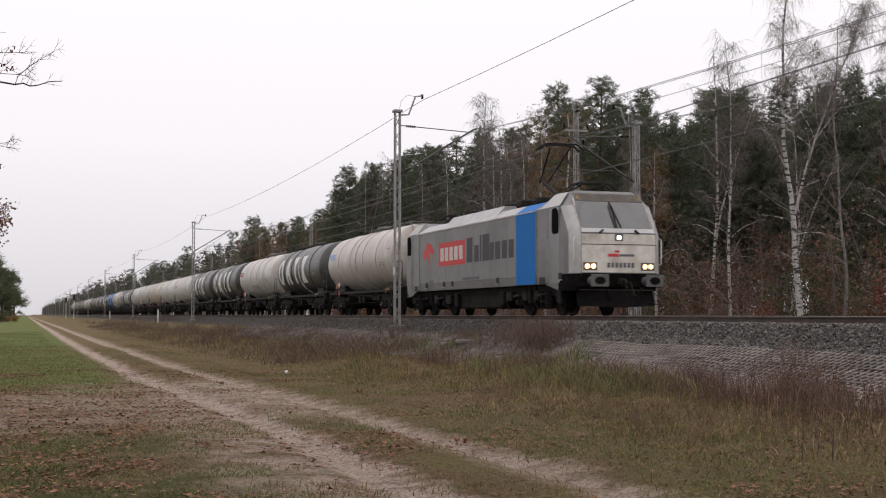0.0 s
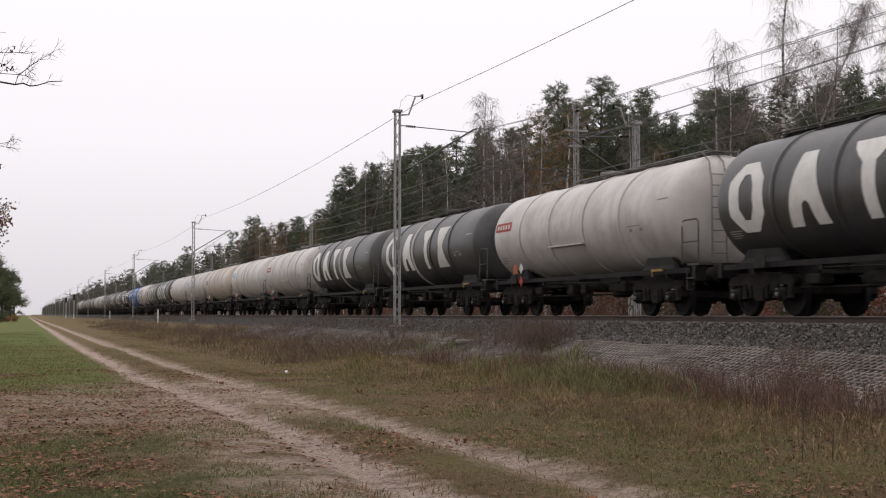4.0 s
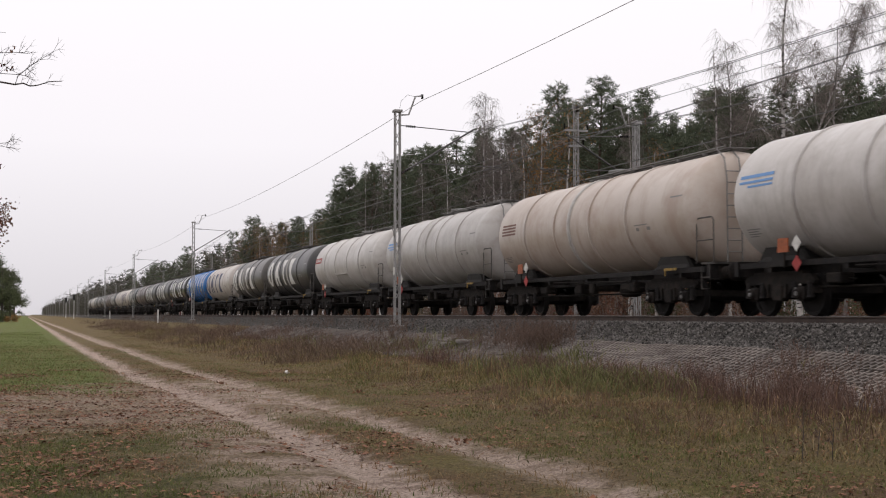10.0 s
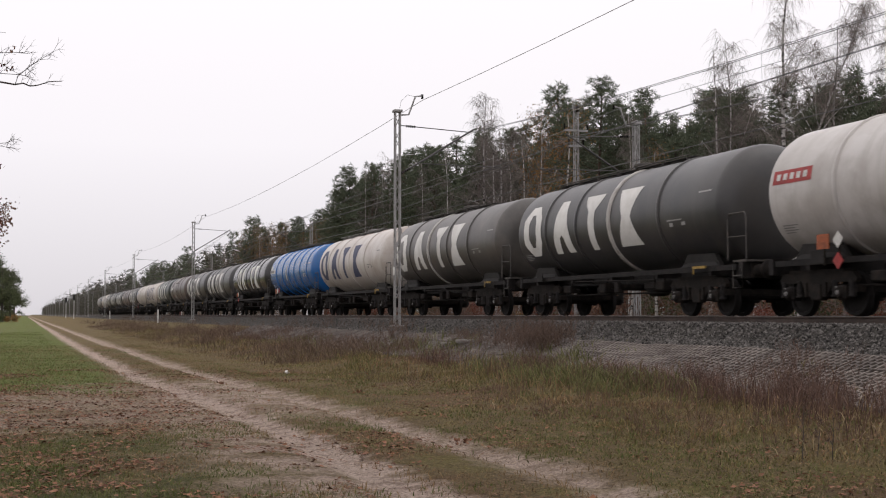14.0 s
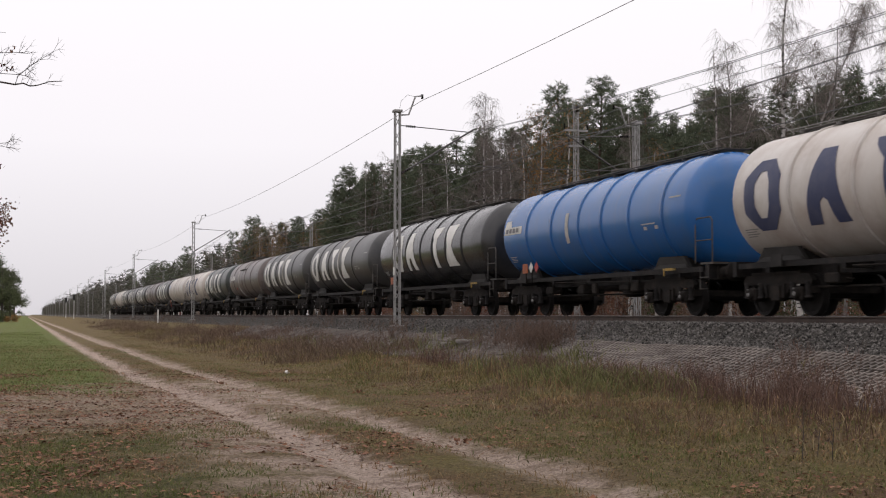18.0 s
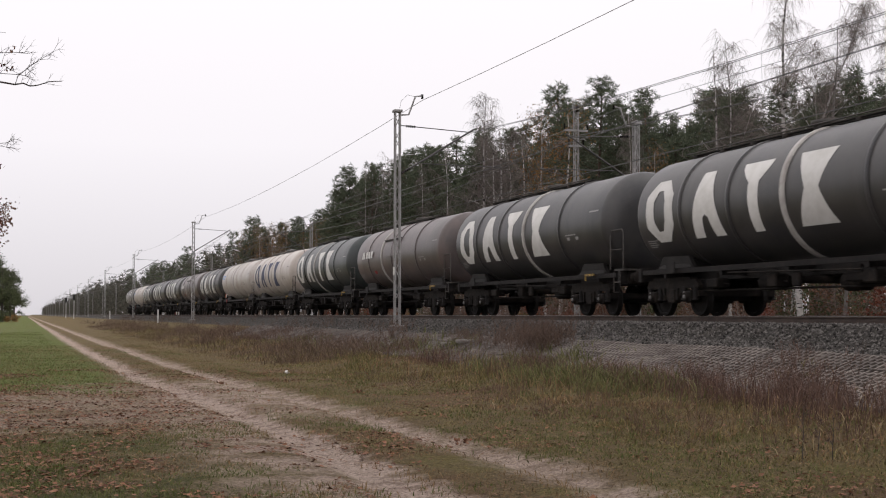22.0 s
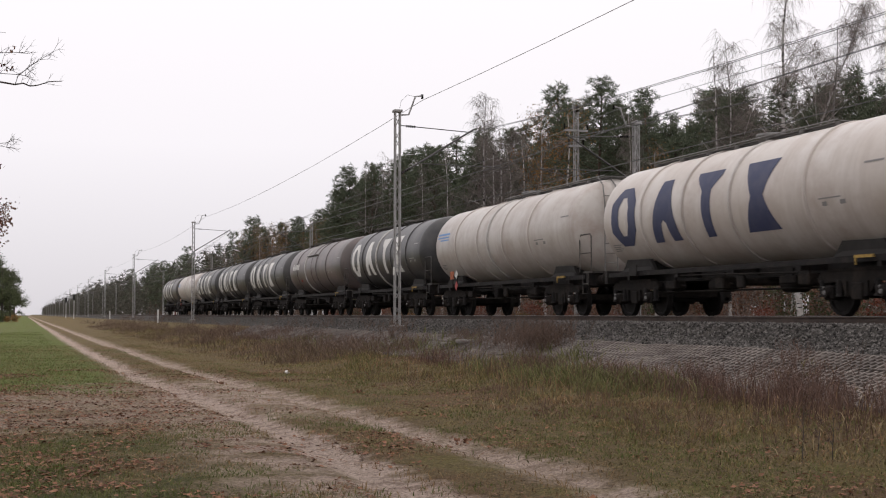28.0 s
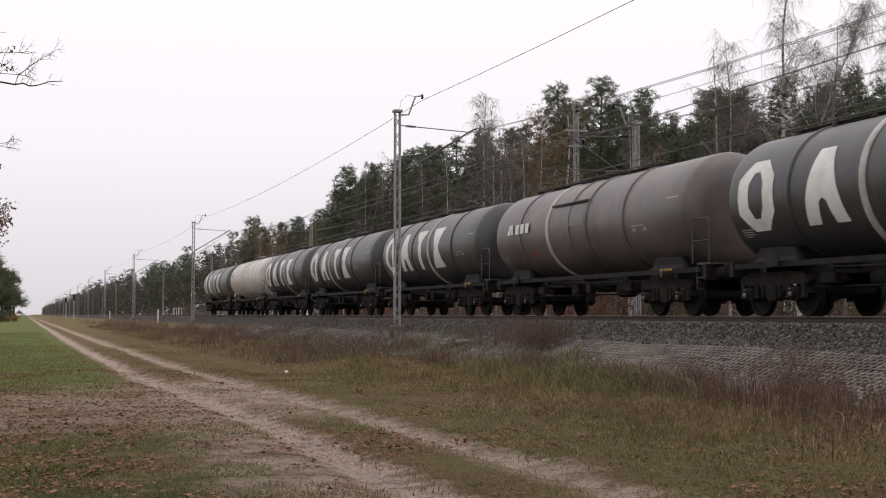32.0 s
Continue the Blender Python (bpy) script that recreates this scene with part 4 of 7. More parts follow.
    if k.get("orange"):
        x = -h + 2.75
        part("hazard_plate", kept("plate", lambda: Mesh().box((0, 0, 0), (0.4, 0.02, 0.3)).box((0, -0.012, 0), (0.36, 0.006, 0.02)), SIGN_ORANGE), SIGN_ORANGE, ob, "orange plate", pose(x, -1.4, 1.5))
        for dx, dz, mt in ((0.5, 0.02, SIGN_WHITE), (0.5, -0.4, SIGN_RED) if kind != "blue" else (0.95, 0.02, SIGN_RED)):
            part("hazard_diamond", kept("diamond", lambda: Mesh().plate([(-0.17, 0, 0), (0, 0, -0.17), (0.17, 0, 0), (0, 0, 0.17)], (0, 0.015, 0)), mt), mt, ob, "diamond-shaped hazard label", pose(x + dx, -1.41, 1.5 + dz))
        part("plate_holder", kept("holder", lambda: Mesh().box((0.2, 0, 0), (0.9, 0.03, 0.05)).box((0.0, 0, -0.2), (0.05, 0.03, 0.4)).box((0.5, 0, -0.2), (0.05, 0.03, 0.4)), BOGIE), BOGIE, ob, "", pose(x, -1.37, 1.42))
    return ob


# Distance of each wagon's tail behind the start, in metres, and its kind
TAILS = (66.4, 80.7, 95.5, 110.1, 124.8, 138.9, 153.8, 168.9, 183.1, 197.7, 212.4, 227.1, 241.9, 256.5, 272.1, 287.0, 301.8, 316.7, 331.2, 345.8, 361.0, 374.8, 389.9, 404.4, 419.9, 434.0, 449.0, 464.4)
ORDER = ("plain_cream", "letters", "red_sign", "letters_b", "letters", "red_sign", "plain", "plain_beige", "plain", "red_sign", "letters", "letters_soot", "navy", "blue",
         "letters_wide", "letters", "letters", "brown", "letters_green", "navy", "plain_cream", "letters_b", "brown", "letters", "letters_b", "letters", "plain_cream", "letters_soot")
LOCO_X = -43.15
TRAIN = []


def build_wagons():
    head = 52.4
    for i, (tail, kind) in enumerate(zip(TAILS, ORDER)):
        tail += 0.5
        ob = build_wagon(kind, tail - head, i, 0.45 if i == 3 else 0.0)
        TRAIN.append((ob, -(tail + head) / 2))
        head = tail


build_wagons()


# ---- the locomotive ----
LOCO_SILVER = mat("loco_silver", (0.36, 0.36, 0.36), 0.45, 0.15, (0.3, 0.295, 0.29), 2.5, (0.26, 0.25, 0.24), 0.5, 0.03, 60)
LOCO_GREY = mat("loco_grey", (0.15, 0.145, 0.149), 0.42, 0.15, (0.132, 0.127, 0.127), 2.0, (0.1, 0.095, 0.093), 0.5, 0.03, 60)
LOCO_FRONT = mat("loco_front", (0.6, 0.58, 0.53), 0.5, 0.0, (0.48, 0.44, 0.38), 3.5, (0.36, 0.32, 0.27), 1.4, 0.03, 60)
LOCO_BLUE = mat("loco_blue", (0.003, 0.125, 0.4), 0.55, 0, (0.004, 0.115, 0.36), 3, spec=0.1)
LOGO_DARK = mat("logo_dark", (0.03, 0.03, 0.034), 0.6)
# Body silver made lighter, with the sky's sheen on the curve painted in
LOCO_CORNER_SHEEN = mat("loco_corner_sheen", (0.42, 0.41, 0.405), 0.38, 0.2, (0.36, 0.35, 0.345), 3, (0.31, 0.3, 0.29), 0.6)
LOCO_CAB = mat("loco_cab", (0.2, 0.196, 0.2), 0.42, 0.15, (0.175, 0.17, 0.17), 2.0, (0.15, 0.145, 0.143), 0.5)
LOGO_FADED = mat("logo_faded", (0.085, 0.083, 0.086), 0.6)
LOGO_RED = mat("logo_red", (0.46, 0.03, 0.028), 0.55)
LAMP = glow("lamp_warm", (1.0, 0.62, 0.28), 3.0)
LAMP_TOP = glow("lamp_white", (1.0, 0.9, 0.75), 3.5)

W2 = 1.49
# half of the cross-section, from the sill up, as (half width, height)
SIDE = [(W2 - 0.03, 0.76), (W2, 1.25), (W2, 1.75), (W2, 2.42), (W2, 3.28), (1.08, 3.6)]


def front_x(z, half, e=1):
    """How far the nose reaches at a height: raked windscreen above, upright panel below."""
    x = 8.92 if z <= 2.42 else 8.92 - (z - 2.42) * 0.68
    if e < 0:
        x = 8.53 if z <= 2.42 else 8.53 - (z - 2.42) * 0.42
    if z < 1.25:
        x -= (1.25 - z) * 0.3
    return x


# the rounded corners of the nose: distance behind its front, share of the full width
NOSE = ((0.95, 1.0), (0.6, 0.992), (0.36, 0.97), (0.18, 0.93), (0.06, 0.875), (0.0, 0.81))


def loco_shell():
    m = Mesh()
    secs = []
    top = lambda raise_: [(w, z + (raise_ if i == 5 else 0)) for i, (w, z) in enumerate(SIDE)]
    stations = [(-6.7, 0.12), (-6.3, -0.05), (6.3, -0.05), (6.75, 0.12)]

    def ring(x, up, narrow, back):
        pts = []
        for i, (w, z) in enumerate(top(up)):
            if i == 0 and back is None:
                z = 0.97
            pts.append((x if back is None else math.copysign(front_x(z, w, x) - back, x), w * narrow, z))
        return pts + [(p[0], -p[1], p[2]) for p in reversed(pts)]

    for back, narrow in NOSE[::-1]:
        secs.append(ring(-1, 0.12, narrow, back))
    for x, up in stations:
        secs.append(ring(x, up, 1.0, None))
    for back, narrow in NOSE:
        secs.append(ring(1, 0.12, narrow, back))
    n = len(secs[0])
    m.add([p for s in secs for p in s], [(i * n + k, i * n + (k + 1) % n, (i + 1) * n + (k + 1) % n, (i + 1) * n + k) for i in range(len(secs) - 1) for k in range(n)])
    for s in (secs[0], secs[-1]):
        m.add(s, [(i, i + 1, n - 2 - i, n - 1 - i) for i in range(5)])
    return m


def on_side(u0, u1, z0, z1, d=0.005):
    """A panel on the flank that faces the meadow."""
    m = Mesh()
    return m.box(((u0 + u1) / 2, -W2 - d / 2, (z0 + z1) / 2), (abs(u1 - u0), d, z1 - z0))


def on_front(y0, y1, z0, z1, d=0.012, push=0.0):
    """A panel on the nose, following its rake."""
    a = [(front_x(z, 0) + push, y, z) for y, z in ((y0, z0), (y1, z0), (y1, z1), (y0, z1))]
    return Mesh().plate(a, (d, 0, d * 0.3))


def pantograph(up):
    m = Mesh()
    h = 1.88 if up else 0.28
    for s in (-0.5, 0.5):
        m.tube([(-0.9, s, 0), (0.9, s, 0)], 0.04, 6)
    m.tube([(-0.9, -0.5, 0), (-0.9, 0.5, 0)], 0.04, 6).tube([(0.9, -0.5, 0), (0.9, 0.5, 0)], 0.04, 6)
    if up:
        m.tube([(0.7, 0, 0.05), (-0.95, 0, 0.75)], 0.05, 6)
        for s in (-0.35, 0.35):
            m.tube([(-0.95, s * 0.4, 0.75), (0.45, s, h - 0.12)], 0.03, 6)
        x = 0.45
    else:
        m.tube([(0.7, 0, 0.05), (-1.0, 0, 0.16)], 0.05, 6)
        for s in (-0.35, 0.35):
            m.tube([(-1.0, s * 0.4, 0.16), (0.8, s, h - 0.08)], 0.03, 6)
        x = 0.8
    for dx in (-0.18, 0.18):
        m.tube([(x + dx, -0.78, h - 0.2), (x + dx, -0.58, h - 0.03), (x + dx, -0.48, h), (x + dx, 0.48, h), (x + dx, 0.58, h - 0.03), (x + dx, 0.78, h - 0.2)], 0.03, 6)
    m.tube([(x - 0.18, -0.4, h - 0.05), (x + 0.18, -0.4, h - 0.05)], 0.025, 5).tube([(x - 0.18, 0.4, h - 0.05), (x + 0.18, 0.4, h - 0.05)], 0.025, 5)
    return m


def loco_bogie():
    m = Mesh()
    for s in (-1, 1):
        y = s * 1.08
        m.plate([(x, y - 0.07, z) for x, z in [(-1.9, 0.75), (-1.7, 0.95), (-0.6, 0.95), (-0.4, 0.7), (0.4, 0.7), (0.6, 0.95), (1.7, 0.95), (1.9, 0.75), (1.85, 0.6), (1.0, 0.62), (0.5, 0.42), (-0.5, 0.42), (-1.0, 0.62), (-1.85, 0.6)]], (0, 0.14, 0))
        for x in (-0.25, 0.25):
            m.tube([(x, y - s * -0.1, 0.4), (x, y - s * -0.1, 0.95)], 0.11, 8)
    m.box((0, 0, 0.7), (0.6, 2.0, 0.25))
    for e in (-1.8, 1.8):
        m.box((e, 0, 0.72), (0.12, 2.1, 0.16))
    return m


def build_loco():
    ob = thing("locomotive", pose(LOCO_X, TRACK, RAIL), "silver-grey electric locomotive with a blue band and lit headlamps", "locomotive")
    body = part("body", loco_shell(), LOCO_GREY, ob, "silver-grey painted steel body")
    # cab corners hold the sky's sheen in their colour; roof edge in brighter silver
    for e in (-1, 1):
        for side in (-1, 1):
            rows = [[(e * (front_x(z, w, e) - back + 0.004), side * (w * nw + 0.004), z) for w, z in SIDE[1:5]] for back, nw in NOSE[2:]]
            part("cab_corner", Mesh().loft(rows, closed=False, cap=False, smooth=True), LOCO_CORNER_SHEEN, body, "bright silver cab corner")
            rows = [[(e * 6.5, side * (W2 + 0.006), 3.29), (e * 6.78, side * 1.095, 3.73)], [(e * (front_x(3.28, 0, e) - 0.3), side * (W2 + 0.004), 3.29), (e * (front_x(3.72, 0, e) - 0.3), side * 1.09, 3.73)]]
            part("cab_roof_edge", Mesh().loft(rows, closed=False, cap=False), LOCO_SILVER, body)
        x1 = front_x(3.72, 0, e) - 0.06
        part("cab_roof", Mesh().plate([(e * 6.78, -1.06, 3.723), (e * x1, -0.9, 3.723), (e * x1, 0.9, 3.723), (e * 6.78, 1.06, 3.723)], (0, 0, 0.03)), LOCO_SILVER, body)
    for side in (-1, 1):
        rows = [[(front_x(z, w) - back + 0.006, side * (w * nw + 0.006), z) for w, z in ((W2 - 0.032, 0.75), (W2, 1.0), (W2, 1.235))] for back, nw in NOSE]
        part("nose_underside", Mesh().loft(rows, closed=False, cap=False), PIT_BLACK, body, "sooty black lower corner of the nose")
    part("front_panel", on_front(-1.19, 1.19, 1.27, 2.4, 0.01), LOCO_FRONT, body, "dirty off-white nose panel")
    part("front_apron", on_front(-1.2, 1.2, 0.78, 1.24, 0.02), PIT_BLACK, body, "sooty lower front plate")
    part("nose_seam", on_front(-1.2, 1.2, 2.085, 2.105, 0.004, 0.011), STEEL, body)
    part("brow", on_front(-1.12, 1.12, 3.42, 3.66, 0.012), BROW, body, "sooty brow above the windscreen")
    for y in (-1.0, 1.0):
        part("warning_triangle", Mesh().plate([(front_x(3.5, 0) + 0.02, y - 0.07, 3.48), (front_x(3.5, 0) + 0.02, y + 0.07, 3.48), (front_x(3.6, 0) + 0.02, y, 3.6)], (0.006, 0, 0)), YELLOW, body)
    for a, b_ in ((-1.12, -0.02), (0.02, 1.12)):
        part("windscreen", on_front(a, b_, 2.58, 3.39, 0.012), GLASS_DARK, body, "reflecting windscreen pane")
    part("windscreen_frame", on_front(-1.18, 1.18, 2.44, 2.57, 0.02), LOCO_SILVER, body)
    part("windscreen_post", on_front(-0.03, 0.03, 2.57, 3.4, 0.02), STEEL, body)
    for a in (-1, 1):
        part("wiper", Mesh().box((front_x(2.45, 0) + 0.05, a * 0.58, 2.47), (0.06, 0.16, 0.05), rx=-a * 0.7).tube([(front_x(2.6, 0) + 0.045, a * 0.1 + 0.03, 2.6), (front_x(3.3, 0) + 0.045, a * 0.05 - 0.03, 3.3)], 0.016, 5), RUBBER, body)
        part("corner_strip", Mesh().loft([[(front_x(z, 0) - 0.02, a * (w - 0.035), z), (front_x(z, 0) + 0.02, a * w, z), (front_x(z, 0) - 0.05, a * (w + 0.03), z)] for z, w in ((2.1, 1.215), (2.6, 1.205), (3.2, 1.185), (3.66, 1.06))]), LOCO_FRONT, body, "bright strip along the cab corner")
        part("grab_rail", Mesh().tube([(front_x(1.6, 0) - 0.1, a * 1.36, 1.5), (front_x(1.6, 0) - 0.06, a * 1.42, 1.55), (front_x(2.2, 0) - 0.06, a * 1.42, 2.25), (front_x(2.2, 0) - 0.1, a * 1.36, 2.3)], 0.018, 5), LOCO_FRONT, body, "pale vertical grab rail")
    # lamps: two pairs low on the nose, one in the middle above
    for y in (-0.93, 0.93):
        part("lamp_housing", on_front(y - 0.22, y + 0.22, 1.33, 1.56, 0.02), BUFFER_GREY, body)
        for dy in (-0.09, 0.1):
            part("headlamp", Mesh().turn([(0, 0.075), (0.02, 0.07), (0.03, 0.025)], 14), LAMP, body, "lit warm headlamp", pose(front_x(1.45, 0) + 0.02, y + dy, 1.45))
    part("lamp_housing", on_front(-0.13, 0.13, 2.2, 2.4, 0.02), BUFFER_GREY, body)
    part("headlamp", Mesh().turn([(0, 0.07), (0.02, 0.065), (0.03, 0.02)], 14), LAMP_TOP, body, "lit white top lamp", pose(front_x(2.3, 0) + 0.02, 0, 2.3))
    part("nose_logo", on_front(-0.36, -0.02, 1.74, 1.82, 0.006, 0.011), LOGO_RED, body)
    part("nose_logo_bar", on_front(0.0, 0.5, 1.75, 1.81, 0.006, 0.011), SIGN_GREY, body)
    part("nose_logo_tip", on_front(-0.14, 0.02, 1.86, 1.92, 0.006, 0.011), LOGO_RED, body)
    for i in range(7):
        part("number_bar", on_front(-0.38 + 0.13 * i, -0.29 + 0.13 * i, 1.42, 1.56, 0.006, 0.011), SIGN_GREY, body)
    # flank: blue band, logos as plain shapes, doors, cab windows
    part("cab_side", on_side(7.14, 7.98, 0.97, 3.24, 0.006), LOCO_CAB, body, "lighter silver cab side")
    part("blue_band", on_side(4.43, 6.1, 0.985, 3.27), LOCO_BLUE, body, "bright blue band")
    part("blue_band_roof", Mesh().add([(4.43, -W2 - 0.004, 3.285), (6.1, -W2 - 0.004, 3.285), (6.1, -1.09, 3.56), (4.43, -1.09, 3.56)], [(0, 1, 2, 3)]), LOCO_BLUE, body)
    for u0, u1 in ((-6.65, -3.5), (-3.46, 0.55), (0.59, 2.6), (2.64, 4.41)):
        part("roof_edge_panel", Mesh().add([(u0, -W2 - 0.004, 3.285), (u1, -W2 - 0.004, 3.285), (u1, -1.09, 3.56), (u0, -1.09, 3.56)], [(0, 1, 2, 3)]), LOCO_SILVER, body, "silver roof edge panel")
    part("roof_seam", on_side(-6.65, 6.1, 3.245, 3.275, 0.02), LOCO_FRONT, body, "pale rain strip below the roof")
    for u in (-6.05, -2.9, 0.3, 3.6):
        part("panel_seam", on_side(u, u + 0.012, 1.0, 3.22, 0.003), LOGO_FADED, body)
    part("stencil", on_side(-0.9, 0.9, 1.28, 1.38, 0.006), LOGO_FADED, body, "faded stencilled line")
    part("stencil", on_side(-4.9, -4.4, 1.28, 1.36, 0.006), LOGO_FADED, body)
    part("sill_line", on_side(-8.2, 8.6, 1.235, 1.25, 0.004), LOGO_FADED, body)
    part("logo_panel", on_side(-3.72, -0.64, 1.87, 2.76), LOGO_RED, body, "red logo panel")
    for i in range(5):
        part("logo_bar", on_side(-3.5 + 0.55 * i, -3.1 + 0.55 * i, 2.06, 2.56, 0.009), SIGN_WHITE, body)
    for i, (w, hi) in enumerate(((0.62, 2.72), (0.48, 2.42), (0.16, 2.76), (0.72, 2.76), (0.4, 2.44), (0.5, 2.44), (0.5, 2.44), (0.46, 2.44))):
        u = -0.42 + 1.06 * (0, 0.75, 1.3, 1.55, 2.25, 2.75, 3.35, 3.95)[i]
        part("logo_bar", on_side(u, u + w * 0.97, 1.9, hi + 0.06), LOGO_DARK, body)
    m = Mesh()
    y = -W2 - 0.004
    m.add([(-4.75, y, 1.72), (-5.15, y, 2.3), (-5.75, y, 2.2), (-5.65, y, 2.5), (-5.15, y, 2.88), (-4.75, y, 2.8), (-4.3, y, 2.5), (-4.35, y, 2.36), (-4.95, y, 2.45)], [(0, 8, 1), (1, 8, 5, 4), (1, 4, 3, 2), (8, 7, 6, 5)])
    part("logo_bird", m, LOGO_RED, body, "red emblem")
    for e in (-1, 1):
        u0, u1 = sorted((e * 6.26, e * 7.12))
        part("cab_door", on_side(u0, u1, 1.0, 3.22, 0.012), LOCO_GREY, body)
        part("door_seam", on_side(u0 - 0.02, u0 + 0.01, 1.0, 3.22, 0.015), STEEL, body)
        part("hand_rail", Mesh().tube([(e * 7.22, -W2 - 0.06, 1.1), (e * 7.22, -W2 - 0.06, 2.3)], 0.018, 5), GALV, body)
        u0, u1 = sorted((e * 7.42, e * 7.94))
        part("cab_window", Mesh().plate([(u0 + 0.1, -W2 - 0.012, 2.46), (u1 - 0.1, -W2 - 0.012, 2.46), (u1 - 0.02, -W2 - 0.012, 2.5), (u1, -W2 - 0.012, 2.58), (u1, -W2 - 0.012, 2.98), (u1 - 0.06, -W2 - 0.012, 3.16), (u1 - 0.2, -W2 - 0.012, 3.23), (u0 + 0.1, -W2 - 0.012, 3.23), (u0 + 0.02, -W2 - 0.012, 3.2), (u0, -W2 - 0.012, 3.12), (u0, -W2 - 0.012, 2.58), (u0 + 0.02, -W2 - 0.012, 2.5)], (0, 0.012, 0)), SIDE_GLASS, body, "dark cab side window")
        part("step_opening", on_side(min(e * 6.4, e * 6.9), max(e * 6.4, e * 6.9), 0.98, 1.18, 0.014), RUBBER, body)
        m = Mesh()
        for i in range(3):
            m.box((e * 6.65, -W2 + 0.12, 0.66 - 0.22 * i), (0.42, 0.2, 0.03))
        m.box((e * 6.45, -W2 + 0.12, 0.5), (0.03, 0.2, 0.5)).box((e * 6.85, -W2 + 0.12, 0.5), (0.03, 0.2, 0.5))
        part("cab_steps", m, STEEL, ob)
    for u in (-5.4, -3.2, -2.2, 2.6, 7.9):
        part("vent", on_side(u, u + 0.24, 1.08, 1.28, 0.008), RUBBER, body)
        part("vent_frame", on_side(u + 0.02, u + 0.26, 1.05, 1.08, 0.03), LOCO_SILVER, body)
    # roof: hoods, gear and pantographs
    part("roof_hood", Mesh().loft([[(-3.4, -1.3, 3.42), (-3.4, 1.3, 3.42), (-3.4, 1.0, 3.75), (-3.4, -1.0, 3.75)], [(2.2, -1.3, 3.42), (2.2, 1.3, 3.42), (2.2, 1.0, 3.75), (2.2, -1.0, 3.75)]]), LOCO_SILVER, body)
    m = Mesh()
    rnd = random.Random(4)
    for i in range(22):
        x = -6.0 + i * 0.52
        if -0.2 < x < 1.2:
            continue
        m.box((x, rnd.uniform(-0.6, 0.6), 3.72 + rnd.uniform(0, 0.08)), (rnd.uniform(0.2, 0.5), rnd.uniform(0.3, 0.9), rnd.uniform(0.1, 0.3)), bevel=0.02)
    m.tube([(-6, 0.3, 3.98), (-2, 0.32, 4.0), (2, 0.3, 3.98), (5.9, 0.3, 3.97)], 0.03, 5)
    part("roof_gear", m, STEEL, ob, "sooty cables and insulators")
    for x, up, ang in ((4.15, True, 0), (-4.85, False, 180)):
        part("pantograph", pantograph(up), STEEL, ob, "raised pantograph" if up else "folded pantograph", pose(x, 0, 3.72, 0, 0, ang))
    part("pantograph", pantograph(False), STEEL, ob, "folded pantograph", pose(6.2, 0, 3.8, 0, 0, 0))
    # running gear
    for e in (-5.2, 5.2):
        bog = part("bogie", kept("loco_bogie", loco_bogie, BOGIE), BOGIE, ob, "", pose(e, 0, 0))
        for dx in (-1.3, 1.3):
            w = part("wheelset", kept("wheelset", wheelset_mesh, WHEEL), WHEEL, bog)
            w.matrix_parent_inverse = pose(dx, 0, WHEEL_R)
            WHEELSETS.append(w)
            for s in (-1, 1):
                part("axle_box", kept("axle_box", axle_box, BOGIE), BOGIE, bog, "", pose(dx, s * 1.06, WHEEL_R, 0, 0, 0 if s < 0 else 180))
                for d in (-0.28, 0.28):
                    part("spring", kept("spring", spring, STEEL), STEEL, bog, "", pose(dx + d, s * 1.06, WHEEL_R + 0.1))
    # boxes, dampers, sand hoppers and pipes that show below the flank
    rnd = random.Random(14)
    for x, w, hh in ((-7.6, 0.5, 0.3), (-6.9, 0.3, 0.42), (-4.6, 0.4, 0.3), (-3.1, 0.55, 0.36), (-2.2, 0.35, 0.5), (2.6, 0.42, 0.46), (3.3, 0.5, 0.3), (4.7, 0.36, 0.3), (5.7, 0.36, 0.3), (7.5, 0.34, 0.44)):
        part("equipment_box", Mesh().box((x, -1.24, 0.72 - hh * 0.3), (w, 0.16, hh), bevel=0.03).tube([(x - w * 0.4, -1.27, 0.8), (x - w * 0.45, -1.28, 0.4), (x - w * 0.2, -1.2, 0.2)], 0.022, 5), BOGIE if rnd.random() < 0.5 else STEEL, ob)
    for x in (-6.2, -4.2, 4.2, 6.2):
        part("damper", Mesh().tube([(x - 0.4, -1.3, 0.62), (x + 0.05, -1.3, 0.66)], 0.055, 8).tube([(x, -1.3, 0.655), (x + 0.45, -1.3, 0.7)], 0.03, 6), SADDLE, ob, "grey hydraulic damper")
    part("transformer", Mesh().box((0, 0, 0.55), (4.4, 2.3, 0.6), bevel=0.06), BOGIE, ob)
    part("underfloor", Mesh().box((0, 0, 0.92), (16.6, 2.4, 0.3)), BOGIE, ob)
    for e, ang in ((9.5, 0), (-9.2, 180)):
        for s in (-0.875, 0.875):
            part("buffer", kept("loco_buffer", lambda: Mesh().box((-0.02, 0, 0), (0.04, 0.56, 0.36), bevel=0.012).turn([(-0.6, 0.14), (-0.3, 0.13), (-0.05, 0.1)], 14).turn([(0.0, 0.13), (0.004, 0.12), (0.005, 0.01)], 14), BUFFER_GREY), BUFFER_GREY, ob, "grey square buffer with a worn dark face", pose(e, s, 1.02, 0, 0, ang))
            part("buffer_face", kept("buffer_face", lambda: Mesh().plate([(0.002, 0.17 * math.cos(0.5236 * i), 0.11 * math.sin(0.5236 * i)) for i in range(12)], (0.008, 0, 0)), PIT_BLACK), PIT_BLACK, ob, "greasy black patch", pose(e, s, 1.02, 0, 0, ang))
